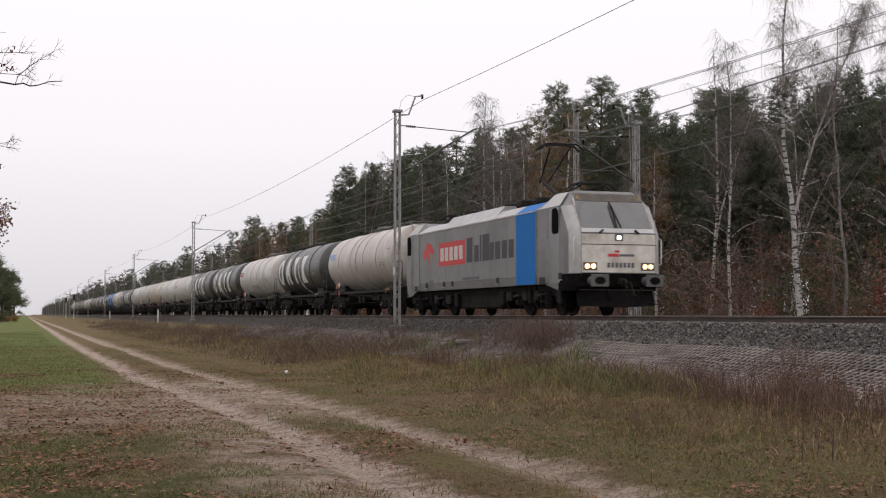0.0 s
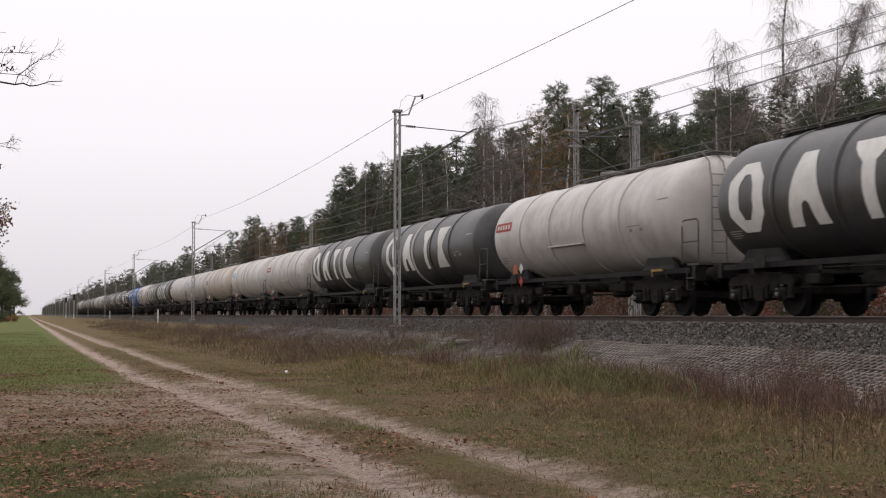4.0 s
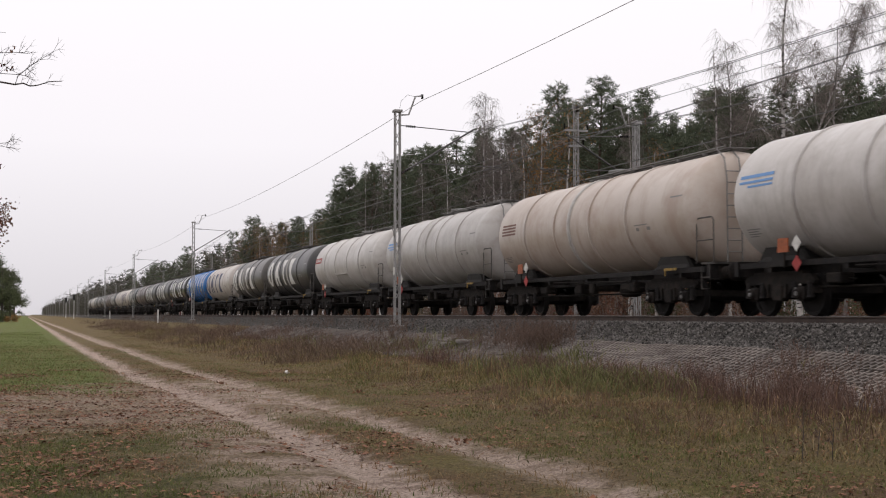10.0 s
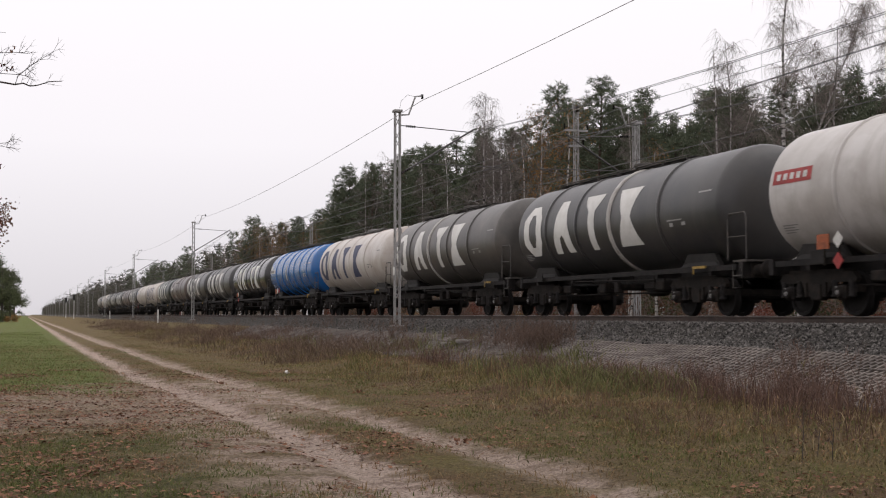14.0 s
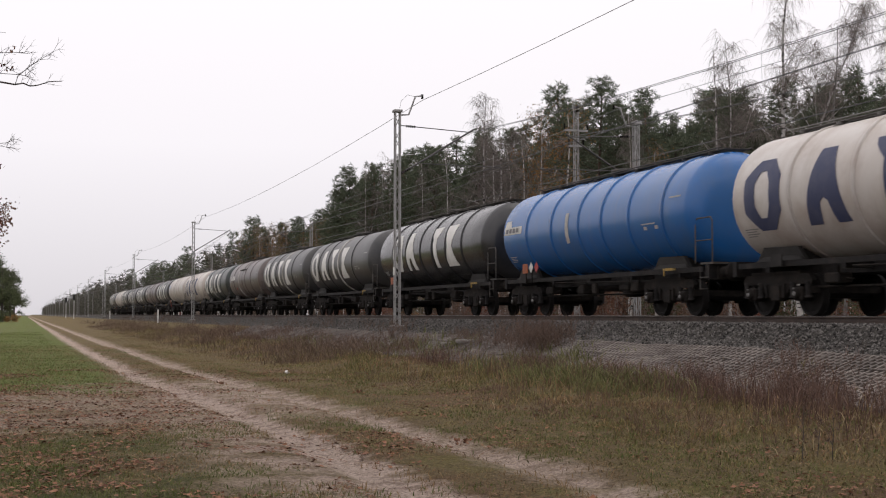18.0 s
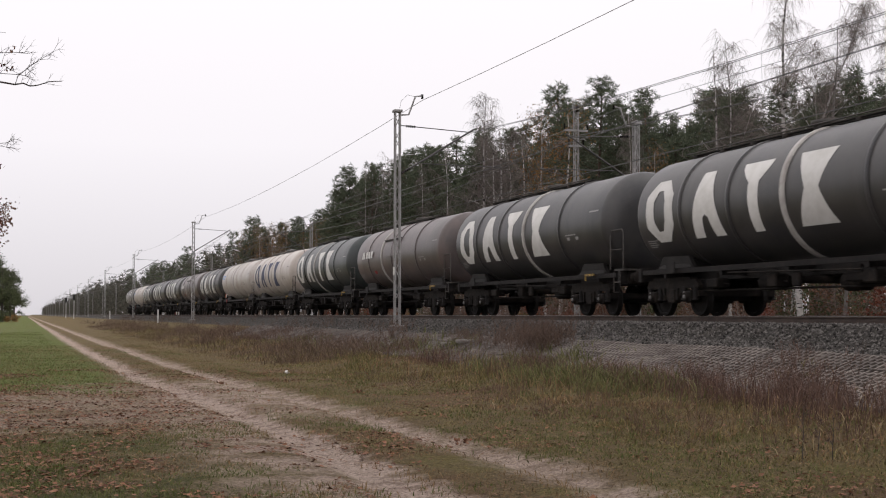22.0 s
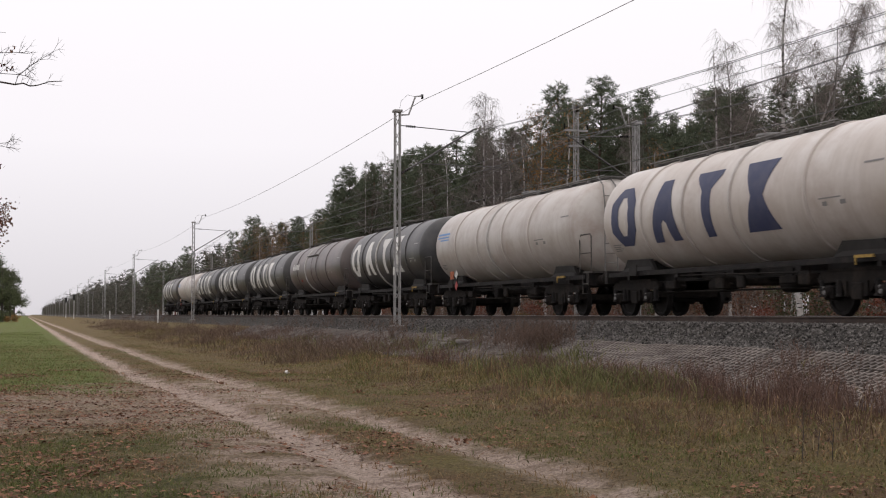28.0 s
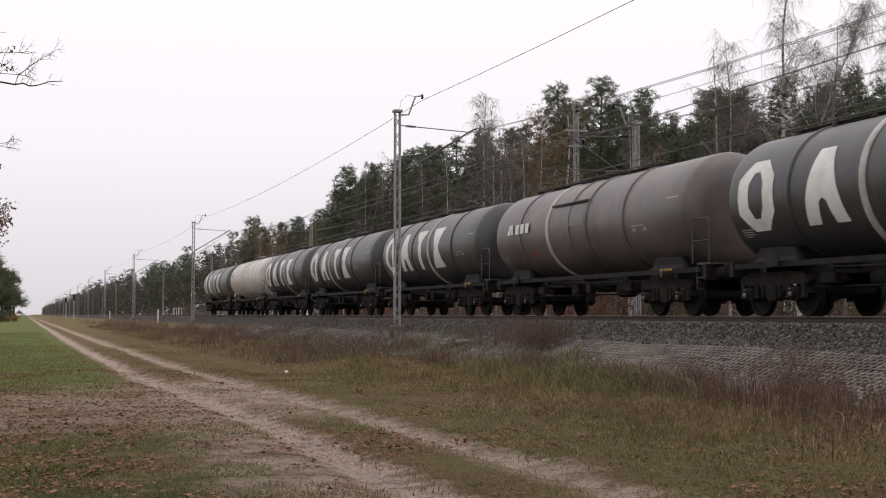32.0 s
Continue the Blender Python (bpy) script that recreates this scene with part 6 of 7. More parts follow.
def build_undergrowth():
    rnd = random.Random(5)
    # young broadleaf trees and bushes under the pines, by the colour of what leaves they have left
    sorts = []
    for i, (h, w, leaf, size, paint, word) in enumerate((
            (4.6, 2.2, 16, 0.06, DEAD_LEAVES, "young oak with withered brown leaves"), (3.4, 2.4, 20, 0.055, DEAD_LEAVES, "spreading bush with withered brown leaves"),
            (5.5, 2.0, 9, 0.055, SHRUB_TWIGS, "thin young tree with few grey-brown leaves"), (2.2, 1.7, 18, 0.055, RED_LEAVES, "low bush with red-brown autumn leaves"),
            (1.5, 1.6, 20, 0.05, YELLOW_LEAVES, "low bush with yellowed leaves"), (3.0, 2.0, 26, 0.05, DARK_GREEN, "dark green young spruce-like bush"), (1.3, 1.7, 24, 0.05, DARK_GREEN, "low dark green bush"))):
        wood, leaves = sapling(200 + i, h, w, leaf, size)
        sorts.append((wood.raw("stems", TWIG), leaves.raw("foliage", paint), word))

    def bush(k, x, y, s):
        wood, leaves, word = sorts[k]
        ob = thing("bush", pose(x, y, ground_height(x, y) - 0.05, 0, 0, rnd.uniform(0, 360)), word + " at the wood's edge", "bush", "bushes of the wood")
        part("stem", wood, None, ob)
        part("foliage", leaves, None, ob)
        ob.scale = (s, s, s)

    x = -30.0
    while x > -130:
        for y, low, high in ((27.5, 0.5, 0.95), (30.0, 0.75, 1.2), (32.5, 0.95, 1.5), (36, 1.2, 1.7)):
            k = rnd.choice((3, 4, 6, 3, 1, 1)) if y < 29 else rnd.choice((0, 1, 2, 3, 5, 0, 1, 2)) if y < 33 else rnd.choice((0, 0, 2, 2, 1, 5))
            if y < 29 and rnd.random() < 0.35:
                continue
            bush(k, x - max(y - 33, 0) * 0.9 + rnd.uniform(-1.2, 1.2), y + rnd.uniform(-1.4, 1.4), rnd.uniform(low, high))
        x -= 1.8 if x > -75 else 3.2 if x > -95 else 5.0
    # leafless twigs between them, and low brown growth on the ground
    kinds = [twiggy(300 + i, 2.6, 3.2, 12, 8, 0.008) for i in range(4)]
    low = [brush(20 + i, 1.0, 1.0, 8, 14, 0.7) for i in range(3)]
    spots, rust = [], []
    x = -30.0
    while x > -330:
        far = -x
        for y, s in (((29.5, 0.8), (35, 1.4)) if far < 110 else ((31, 0.9), (38, 1.6))):
            spots.append((rnd.randrange(4), x - max(y - 33, 0) * 0.9 + rnd.uniform(-0.8, 0.8), y + rnd.uniform(-1.5, 1.5), 0.25, s * rnd.uniform(0.6, 1.2), rnd.uniform(0, 6)))
        for _ in range(3 if far < 110 else 1):
            rust.append((rnd.randrange(3), x + rnd.uniform(-1.5, 1.5), rnd.uniform(25.8, 33), 0.2, rnd.uniform(0.35, 0.9), rnd.uniform(0, 6)))
        x -= 2.0 if far < 110 else 5.5
    scattered("undergrowth", kinds, SHRUB_TWIGS, spots, "tangled brown leafless undergrowth of the wood", "undergrowth")
    scattered("rusty_bushes", low, DEAD_LEAVES, rust, "low rust-brown growth along the wood's edge", "undergrowth")
    # the wood goes on, far down the line
    m = Mesh()
    rng = np.random.default_rng(6)
    clumps = []
    x = -190.0
    while x > -2200:
        for y in ((36, 44) if x > -400 else (30, 38, 46)):
            h = rnd.uniform(9, 15.5)
            for _ in range(17):
                clumps.append((x + rnd.gauss(0, 2.2), y + rnd.gauss(0, 2), h * rnd.random() ** 0.8, rnd.uniform(0.9, 1.6)))
        x -= 5 if x > -900 else 9
    needles(m, clumps, 15, rng, 0.1)
    tagged(new("far_wood", m.raw("far_wood", FAR_CROWNS)), "distant dark pine wood along the railway", "wood", kind="stuff")


build_undergrowth()


# ---- trees beside the dirt road ----
def oak(seed, h, spread, leaf, trunk_r=0.22, low=0.22, size=0.1):
    rnd, rng = random.Random(seed), np.random.default_rng(seed)
    wood, leaves = Mesh(), Mesh()
    wood.tube([(0, 0, 0), (0.1, 0, h * 0.3), (0, 0.1, h * 0.6), (0.1, 0, h)], trunk_r, 8, 0.04, cap=False)
    spots = []
    for i in range(26):
        z = h * rnd.uniform(low, 0.95)
        g = i * 2.4 + rnd.gauss(0, 0.3)
        ln = spread * rnd.uniform(0.6, 1.1) * (1.15 - 0.6 * z / h)
        pts = limb(wood, (0.05, 0.05, z), (math.cos(g), math.sin(g), 0.35), ln, 0.06, rnd, 6, 0.04, 0.2, 5)
        for k in range(9):
            p = pts[rnd.choice((2, 3, 4, 5, 6))]
            g2 = rnd.uniform(0, 6.28)
            sub = limb(wood, p, (math.cos(g2), math.sin(g2), rnd.uniform(-0.1, 0.6)), rnd.uniform(0.5, 1.4), 0.018, rnd, 4, 0.02, 0.25, 4)
            for _ in range(leaf):
                spots.append(sub[rnd.choice((1, 2, 3, 4))] + Vector((rnd.gauss(0, 0.18), rnd.gauss(0, 0.18), rnd.gauss(0, 0.16))))
    add_leaves(leaves, spots, size, rng)
    return wood, leaves


def build_roadside():
    wood, leaves = oak(3, 9.0, 3.0, 26, 0.22, 0.1)
    wm = wood.raw("trunk", OAK_BARK)
    green = leaves.raw("crown", DARK_GREEN)
    high, rusty = oak(8, 6.0, 3.2, 58, 0.16, 0.58, 0.058)
    far = "tall dark leafy tree beside the sandy track"
    for x, y, s, turn, trunk, crown, word in (
            (-43, -2.4, 0.88, 20, high.raw("trunk", OAK_BARK), rusty.raw("crown", OAK_LEAVES), "oak with rust-brown autumn leaves beside the track"),
            (-255, -9.5, 1.6, 70, wm, green, far), (-275, -6.8, 1.55, 200, wm, green, far), (-300, -4.6, 1.35, 300, wm, green, far), (-335, -6.5, 1.8, 10, wm, green, far),
            (-370, -3.8, 1.5, 100, wm, green, far), (-415, -5.0, 1.8, 30, wm, green, far), (-470, -3.5, 1.7, 150, wm, green, far)):
        ob = thing("oak_tree", pose(x, y, ground_height(x, y) - 0.1, 0, 0, turn), word, "tree", "roadside trees")
        part("trunk", trunk, None, ob)
        part("crown", crown, None, ob)
        ob.scale = (s, s, s)
    # an almost bare tree close by: long limbs that reach into the open, each with its side twigs, as (y, z)
    rnd = random.Random(21)
    ob = thing("bare_oak", pose(-17.2, -4.3, 0), "almost bare oak with thin spreading branches", "tree")
    part("trunk", Mesh().tube([(0, 0, -0.1), (0.1, -0.1, 2.5), (0, 0, 5), (0.1, 0.1, 8)], 0.22, 10, 0.08), OAK_BARK, ob)
    few = Mesh()
    spots = []

    def twig(m, line, r, forks):
        pts = [Vector((rnd.gauss(0, 0.05), y + 4.2, z)) for y, z in line]
        m.tube(pts, r, 5, r * 0.35, cap=False)
        for _ in range(forks):
            p = along(pts, rnd.uniform(0.45, 1.0))
            q = limb(m, p, (rnd.gauss(0, 0.4), rnd.uniform(0.1, 1), rnd.uniform(-0.25, 1.0)), rnd.uniform(0.07, 0.26), 0.0035, rnd, 4, 0.0, 0.22, 3)
            for _ in range(2):
                limb(m, q[2], (rnd.gauss(0, 0.4), rnd.uniform(0, 1), rnd.uniform(-0.4, 1.0)), rnd.uniform(0.04, 0.12), 0.0026, rnd, 2, 0.0, 0.2, 3)
        return pts

    for lines in ((((-4.2, 5.4), (-2.2, 4.75), (-0.6, 4.56), (-0.3, 4.57), (-0.06, 4.53), (0.04, 4.54), (0.12, 4.52), (0.22, 4.55), (0.36, 4.6), (0.52, 4.61)), 0.016, 8),
                  (((-0.06, 4.53), (-0.03, 4.64), (0.1, 4.76), (0.24, 4.89), (0.4, 4.97)), 0.008, 12),
                  (((-4.2, 5.2), (-2.0, 4.8), (-0.4, 4.66), (0.0, 4.66), (0.16, 4.63)), 0.008, 9),
                  (((-4.2, 5.8), (-2.0, 5.2), (-0.4, 4.92), (-0.05, 4.95), (0.08, 4.94)), 0.007, 10),
                  (((-0.5, 4.9), (-0.3, 4.82), (-0.1, 4.72), (0.02, 4.68)), 0.005, 6),
                  (((-4.2, 6.2), (-1.5, 5.5), (-0.4, 5.22), (-0.18, 5.2)), 0.006, 2),
                  (((-4.2, 4.4), (-2.0, 3.9), (-0.4, 3.74), (-0.15, 3.79), (-0.05, 3.84)), 0.007, 5),
                  (((-0.5, 3.74), (-0.25, 3.74), (0.0, 3.7)), 0.005, 5)):
        m = Mesh()
        twig(m, *lines)
        part("branch", m.raw("branch", OAK_BARK), None, ob)
    for y, z in ((-0.09, 4.98), (-0.2, 4.78), (-0.13, 4.74), (-0.28, 4.34), (-0.27, 3.5), (-0.24, 3.47)):
        for _ in range(5):
            spots.append((rnd.gauss(0, 0.03), y + 4.2 + rnd.gauss(0, 0.025), z + rnd.gauss(0, 0.025)))
    add_leaves(few, spots, 0.025, np.random.default_rng(4))
    part("leaves", few.raw("leaves", OAK_LEAVES), None, ob, "few brown leaves")


def build_hedge():
    rnd = random.Random(9)
    kinds = [brush(70 + i, 1.3, 2.2, 22, 26) for i in range(3)]
    spots = [(rnd.randrange(3), -235 - 260 * i / 60, -4.6 + rnd.uniform(-4.0, 0.7), -0.05, rnd.uniform(0.5, 1.3), rnd.uniform(0, 6)) for i in range(60)]
    scattered("roadside_bushes", kinds, DARK_GREEN, spots, "dense dark green bushes beside the sandy track", "bush")
    wood, leaves = sapling(240, 1.2, 1.3, 24, 0.07)
    for x, y, s in ((-290, -2.0, 1.3), (-278, -3.4, 1.1)):
        ob = thing("bush", pose(x, y, ground_height(x, y) - 0.05), "small bush with yellow-brown leaves beside the track", "bush", "bushes by the road")
        part("stem", wood.raw("stems", TWIG), None, ob)
        part("foliage", leaves.raw("foliage", YELLOW_LEAVES), None, ob)
        ob.scale = (s, s, s)


build_roadside()
build_hedge()


# ---- grass, weeds and fallen leaves ----
STRAW = leaf_mat("dry_grass", (0.08, 0.051, 0.026), (0.28, 0.187, 0.097), 0.2)
OLIVE = leaf_mat("olive_grass", (0.062, 0.055, 0.022), (0.21, 0.168, 0.072), 0.25)
MATTED = leaf_mat("matted_grass", (0.055, 0.038, 0.02), (0.27, 0.19, 0.1), 0.15)
TUFT = leaf_mat("tuft_green", (0.055, 0.066, 0.022), (0.185, 0.175, 0.075), 0.25)
FRESH = leaf_mat("green_grass", (0.056, 0.07, 0.02), (0.14, 0.145, 0.052), 0.2)
MOWN = leaf_mat("mown_green", (0.085, 0.11, 0.032), (0.18, 0.2, 0.075), 0.2)
RUSSET = leaf_mat("russet_stalks", (0.055, 0.032, 0.025), (0.15, 0.09, 0.068), 0.0)
FALLEN = leaf_mat("fallen_leaves", (0.05, 0.022, 0.013), (0.23, 0.112, 0.066), 0.1)
WEED = leaf_mat("brown_weeds", (0.062, 0.043, 0.032), (0.16, 0.11, 0.075), 0.1)
PALE = leaf_mat("bleached_grass", (0.2, 0.15, 0.085), (0.36, 0.28, 0.17), 0.2)


SHRUB_DARK = leaf_mat("dark_shrub", (0.06, 0.042, 0.034), (0.15, 0.1, 0.075), 0.0)


def patchy(x, y, k, seed):
    return 0.5 + 0.5 * noise.noise((x * k + seed, y * k, seed * 0.7)) * 1.6


def blades(name, material, spots, label, per=6, width=0.008, spread=0.06, lean=0.5, seed=1):
    """Grass: bent blades in clumps at spots of (x, y, height)."""
    rng = np.random.default_rng(seed)
    s = np.array(spots)
    s = np.repeat(s, per, axis=0)
    n = len(s)
    z0 = np.array([ground_height(x, y) for x, y, h in spots]).repeat(per) - 0.02
    base = np.stack([s[:, 0] + rng.normal(0, spread, n), s[:, 1] + rng.normal(0, spread, n), z0], 1)
    h = s[:, 2] * rng.uniform(0.5, 1.15, n)
    g = rng.uniform(0, 2 * np.pi, n)
    d = np.stack([np.cos(g), np.sin(g), np.zeros(n)], 1)
    side = np.stack([-np.sin(g), np.cos(g), np.zeros(n)], 1)
    turn = rng.uniform(0, np.pi, n)
    side = side * np.cos(turn)[:, None] + d * np.sin(turn)[:, None]
    w = (width * rng.uniform(0.6, 1.4, n))[:, None]
    ln = (lean * rng.uniform(0.1, 1.0, n) * h)[:, None]
    up = np.array([0, 0, 1.0])
    mid = base + d * ln * 0.3 + up * (h * 0.6)[:, None]
    tip = base + d * ln + up * (h * rng.uniform(0.8, 1.0, n))[:, None]
    v = np.stack([base - side * w, base + side * w, mid - side * w * 0.8, mid + side * w * 0.8, tip], 1).reshape(-1, 3)
    k = np.arange(n) * 5
    quads = np.stack([k, k + 1, k + 3, k + 2], 1)
    tris = np.stack([k + 2, k + 3, k + 4], 1)
    me = bpy.data.meshes.new(name)
    me.from_pydata(v.tolist(), [], quads.tolist() + tris.tolist())
    me.materials.append(material)
    return tagged(new(name, me), label, "grass", kind="stuff")


def build_meadow():
    rnd = random.Random(8)
    straw, olive, fresh, russet, short, road = [], [], [], [], [], []
    mat_green, mat_straw, thicket, weeds, stalks, tufts = [], [], [], [], [], []
    # tussocks of rough grass between the road and the bank, each of one kind, with matted grass between
    for _ in range(5200):
        cx = -8 - 130 * rnd.random() ** 1.7
        cy = rnd.uniform(5.8, 12.9) + bend(cx)
        edge = smooth_step(5.5, 9.5, cy)
        if rnd.random() > 0.25 + 0.75 * edge:
            continue
        p, q = patchy(cx, cy, 0.45, 3), patchy(cx, cy, 0.3, 9) + rnd.gauss(0, 0.25)
        tall = (0.04 + 0.21 * edge * (0.15 + 1.1 * p * p) * rnd.uniform(0.35, 1.5)) * (1 - 0.3 * smooth_step(10.8, 12, cy))
        kind = olive if q > 0.56 else fresh if q > 0.48 else straw if q > 0.16 else russet
        r = rnd.uniform(0.08, 0.28)
        for _ in range(rnd.randrange(3, 8)):
            kind.append((cx + rnd.gauss(0, r), cy + rnd.gauss(0, r), tall * rnd.uniform(0.6, 1.2) * (1.3 if kind is russet else 1.0)))
    for _ in range(27000):
        x = -8 - 90 * rnd.random() ** 1.6
        y = rnd.uniform(5.7, 12.3) + bend(x)
        q = patchy(x, y, 0.5, 19) + rnd.gauss(0, 0.2)
        if patchy(x, y, 0.9, 23) > 0.25:
            (mat_green if q > 0.5 else mat_straw).append((x, y, rnd.uniform(0.02, 0.06)))
    # tall green and straw tufts at the bank's foot
    for cx, cy, r, n in ((-24.5, 10.7, 1.6, 300), (-21.8, 10.5, 1.3, 190), (-29, 11.2, 0.8, 120), (-30.5, 11.7, 1.2, 130), (-37, 12.2, 1.0, 90), (-41, 12.2, 2.0, 120), (-27.5, 11.9, 1.0, 110), (-57, 11.5, 3, 130)):
        for _ in range(n):
            tufts.append((cx + rnd.gauss(0, r), cy + rnd.gauss(0, 0.5), 0.08 + 0.42 * rnd.random() ** 1.6))
    for _ in range(2600):
        x = -12 - 75 * rnd.random()
        y = rnd.uniform(11.0, 12.9) if x < -33 else rnd.uniform(10.3, 11.6)
        if patchy(x, y, 0.4, 21) > (0.62 if x > -40 else 0.35):
            russet.append((x, y, rnd.uniform(0.25, 0.62)))
    for _ in range(150):
        stalks.append((-11 - 22 * rnd.random(), rnd.uniform(8.5, 11.5), rnd.uniform(0.35, 0.7)))
    # curled reed leaves, bleached, where the meadow is wettest
    reed = []
    for cx, cy, n in ((-14.6, 10.6, 26), (-16.0, 10.9, 18), (-13.0, 9.6, 14), (-12.3, 8.6, 8), (-18.5, 11.0, 12), (-22.8, 10.9, 16), (-26.6, 11.2, 12)):
        for _ in range(n):
            reed.append((cx + rnd.gauss(0, 0.7), cy + rnd.gauss(0, 0.4), rnd.uniform(0.13, 0.36)))
    # short grass beside and between the wheel tracks
    for _ in range(34000):
        x = -8 - 60 * rnd.random() ** 1.5
        y = rnd.uniform(-6, 6.0)
        w = bend(x)
        if rut(y, x) > 0.25 + 0.4 * rnd.random():
            continue
        if 0.6 + w < y < 3.3 + w and -31 < x < -12 and patchy(x, y, 0.5, 5) < 0.72:
            continue
        if -26 < x < -17.5 and y < 2.5 and patchy(x, y, 0.4, 6) < 0.8:
            continue
        if 3.5 + w < y < 5.0 + w and -31 < x < -20 and rnd.random() < 0.75:
            continue
        p = patchy(x, y, 0.6, 4)
        if p < 0.12:
            continue
        (short if (p + rnd.gauss(0, 0.12) > 0.6 or (x > -17.5 and y < 2.2 and p + rnd.gauss(0, 0.12) > 0.38)) else road).append((x, y, rnd.uniform(0.035, 0.09)))
    for _ in range(16000):
        x, y = -8 - 11 * rnd.random(), rnd.uniform(-5, 3.0)
        if rut(y, x) > 0.3 or patchy(x, y, 0.55, 31) < 0.28 + 0.3 * smooth_step(0.5, 3.0, y):
            continue
        (short if patchy(x, y, 0.9, 32) + rnd.gauss(0, 0.15) > 0.45 else road).append((x, y, rnd.uniform(0.025, 0.065)))
    for _ in range(1100):
        x = -12 - 26 * rnd.random()
        y = rnd.uniform(10.4, 11.7)
        if patchy(x, y, 0.6, 51) > 0.42:
            russet.append((x, y, rnd.uniform(0.25, 0.62)))
    # a thicket of dead stalks before the paved foot of the bank, and a haze of them along the far meadow
    for _ in range(900):
        x, y = -11.5 - 17 * rnd.random(), rnd.uniform(10.4, 11.8)
        if -27.5 < x < -19.8 and y < 11.6:
            continue
        if patchy(x, y, 0.7, 57) > 0.38:
            thicket.append((x, y, rnd.uniform(0.25, 0.7) * (0.6 + 0.5 * patchy(x, y, 0.9, 58))))
    for cx, cy, n in ((-14.6, 10.2, 34), (-16.2, 10.6, 46), (-18.3, 10.9, 34), (-19.6, 11.1, 26), (-13.4, 9.6, 14), (-28.5, 11.4, 30)):
        for _ in range(n):
            thicket.append((cx + rnd.gauss(0, 0.55), cy + rnd.gauss(0, 0.25), rnd.uniform(0.3, 0.68)))
    for _ in range(3000):
        x, y = -40 - 130 * rnd.random() ** 1.3, rnd.uniform(7.2, 12.6)
        if patchy(x, y, 0.25, 61) > 0.4:
            weeds.append((x, y, rnd.uniform(0.2, 0.7) * smooth_step(6.0, 9.5, y)))
    for _ in range(5000):
        x, y = -9 - 26 * rnd.random(), rnd.uniform(5.6, 9.0)
        if patchy(x, y, 0.5, 41) > 0.5:
            short.append((x, y, rnd.uniform(0.03, 0.09)))
    # the mown green strip farther on
    green = []
    for _ in range(11000):
        x = -26 - 95 * rnd.random() ** 1.4
        y = rnd.uniform(-9, 2.3 + bend(x))
        if x > -32 and patchy(x, y, 0.3, 14) < (x + 34) / 9:
            continue
        green.append((x, y, rnd.uniform(0.04, 0.1)))
    # straws and bits of stalk that lie about on the bare ground
    litter = []
    for _ in range(9000):
        x, y = -8 - 34 * rnd.random() ** 1.3, rnd.uniform(-5.5, 6.2)
        if rut(y, x) < 0.7 or rnd.random() < 0.2:
            litter.append((x, y, 0.02))
    blades("straw_litter", STRAW, litter, "pale bits of straw and stalk lying on bare sand", 3, 0.004, 0.12, 7.0, 8)
    blades("dark_litter", RUSSET, litter[::2], "dark bits of twig lying on bare sand", 3, 0.005, 0.15, 6.0, 9)
    blades("matted_straw", MATTED, mat_straw, "matted dead grass lying flat in the meadow", 5, 0.0065, 0.12, 3.0, 18)
    blades("matted_green", OLIVE, mat_green, "short matted green grass in the meadow", 5, 0.007, 0.12, 2.2, 19)
    # curled pale blades that stand out of the rest
    blades("pale_blades", PALE, straw[::9], "curled bleached grass blades", 2, 0.007, 0.16, 2.2, 20)
    blades("reed_leaves", PALE, reed, "curled bleached reed leaves before the bank", 2, 0.006, 0.25, 2.4, 28)
    blades("dry_grass", STRAW, straw, "rough dry straw-coloured meadow grass", 5, 0.0065, 0.14, 1.7, 1)
    blades("bent_stalks", STRAW, stalks, "tall bent dead stalks in the meadow", 3, 0.005, 0.12, 0.7, 21)
    blades("olive_grass", OLIVE, olive, "rough olive-green meadow grass", 5, 0.0075, 0.14, 1.6, 2)
    blades("green_tufts", TUFT, tufts, "tall green grass tufts at the foot of the bank", 7, 0.009, 0.14, 1.2, 3)
    blades("green_blades", FRESH, fresh, "green grass among the dry meadow grass", 5, 0.007, 0.13, 1.6, 26)
    blades("russet_weeds", RUSSET, russet, "thin russet-brown dead weed stalks", 4, 0.0035, 0.14, 0.7, 4)
    blades("dead_stalks", RUSSET, thicket, "thicket of russet dead stalks before the bank", 4, 0.0042, 0.2, 0.9, 24)
    blades("brown_weeds", WEED, weeds, "brown dead weeds along the far meadow", 6, 0.008, 0.3, 1.5, 25)
    blades("short_grass", FRESH, short, "short green grass with fallen leaves in it", 6, 0.0048, 0.1, 1.1, 5)
    blades("worn_grass", STRAW, road, "short worn dry grass beside the wheel tracks", 4, 0.0045, 0.11, 1.5, 6)
    blades("mown_grass", MOWN, green, "short bright green mown grass strip", 5, 0.011, 0.14, 1.0, 7)


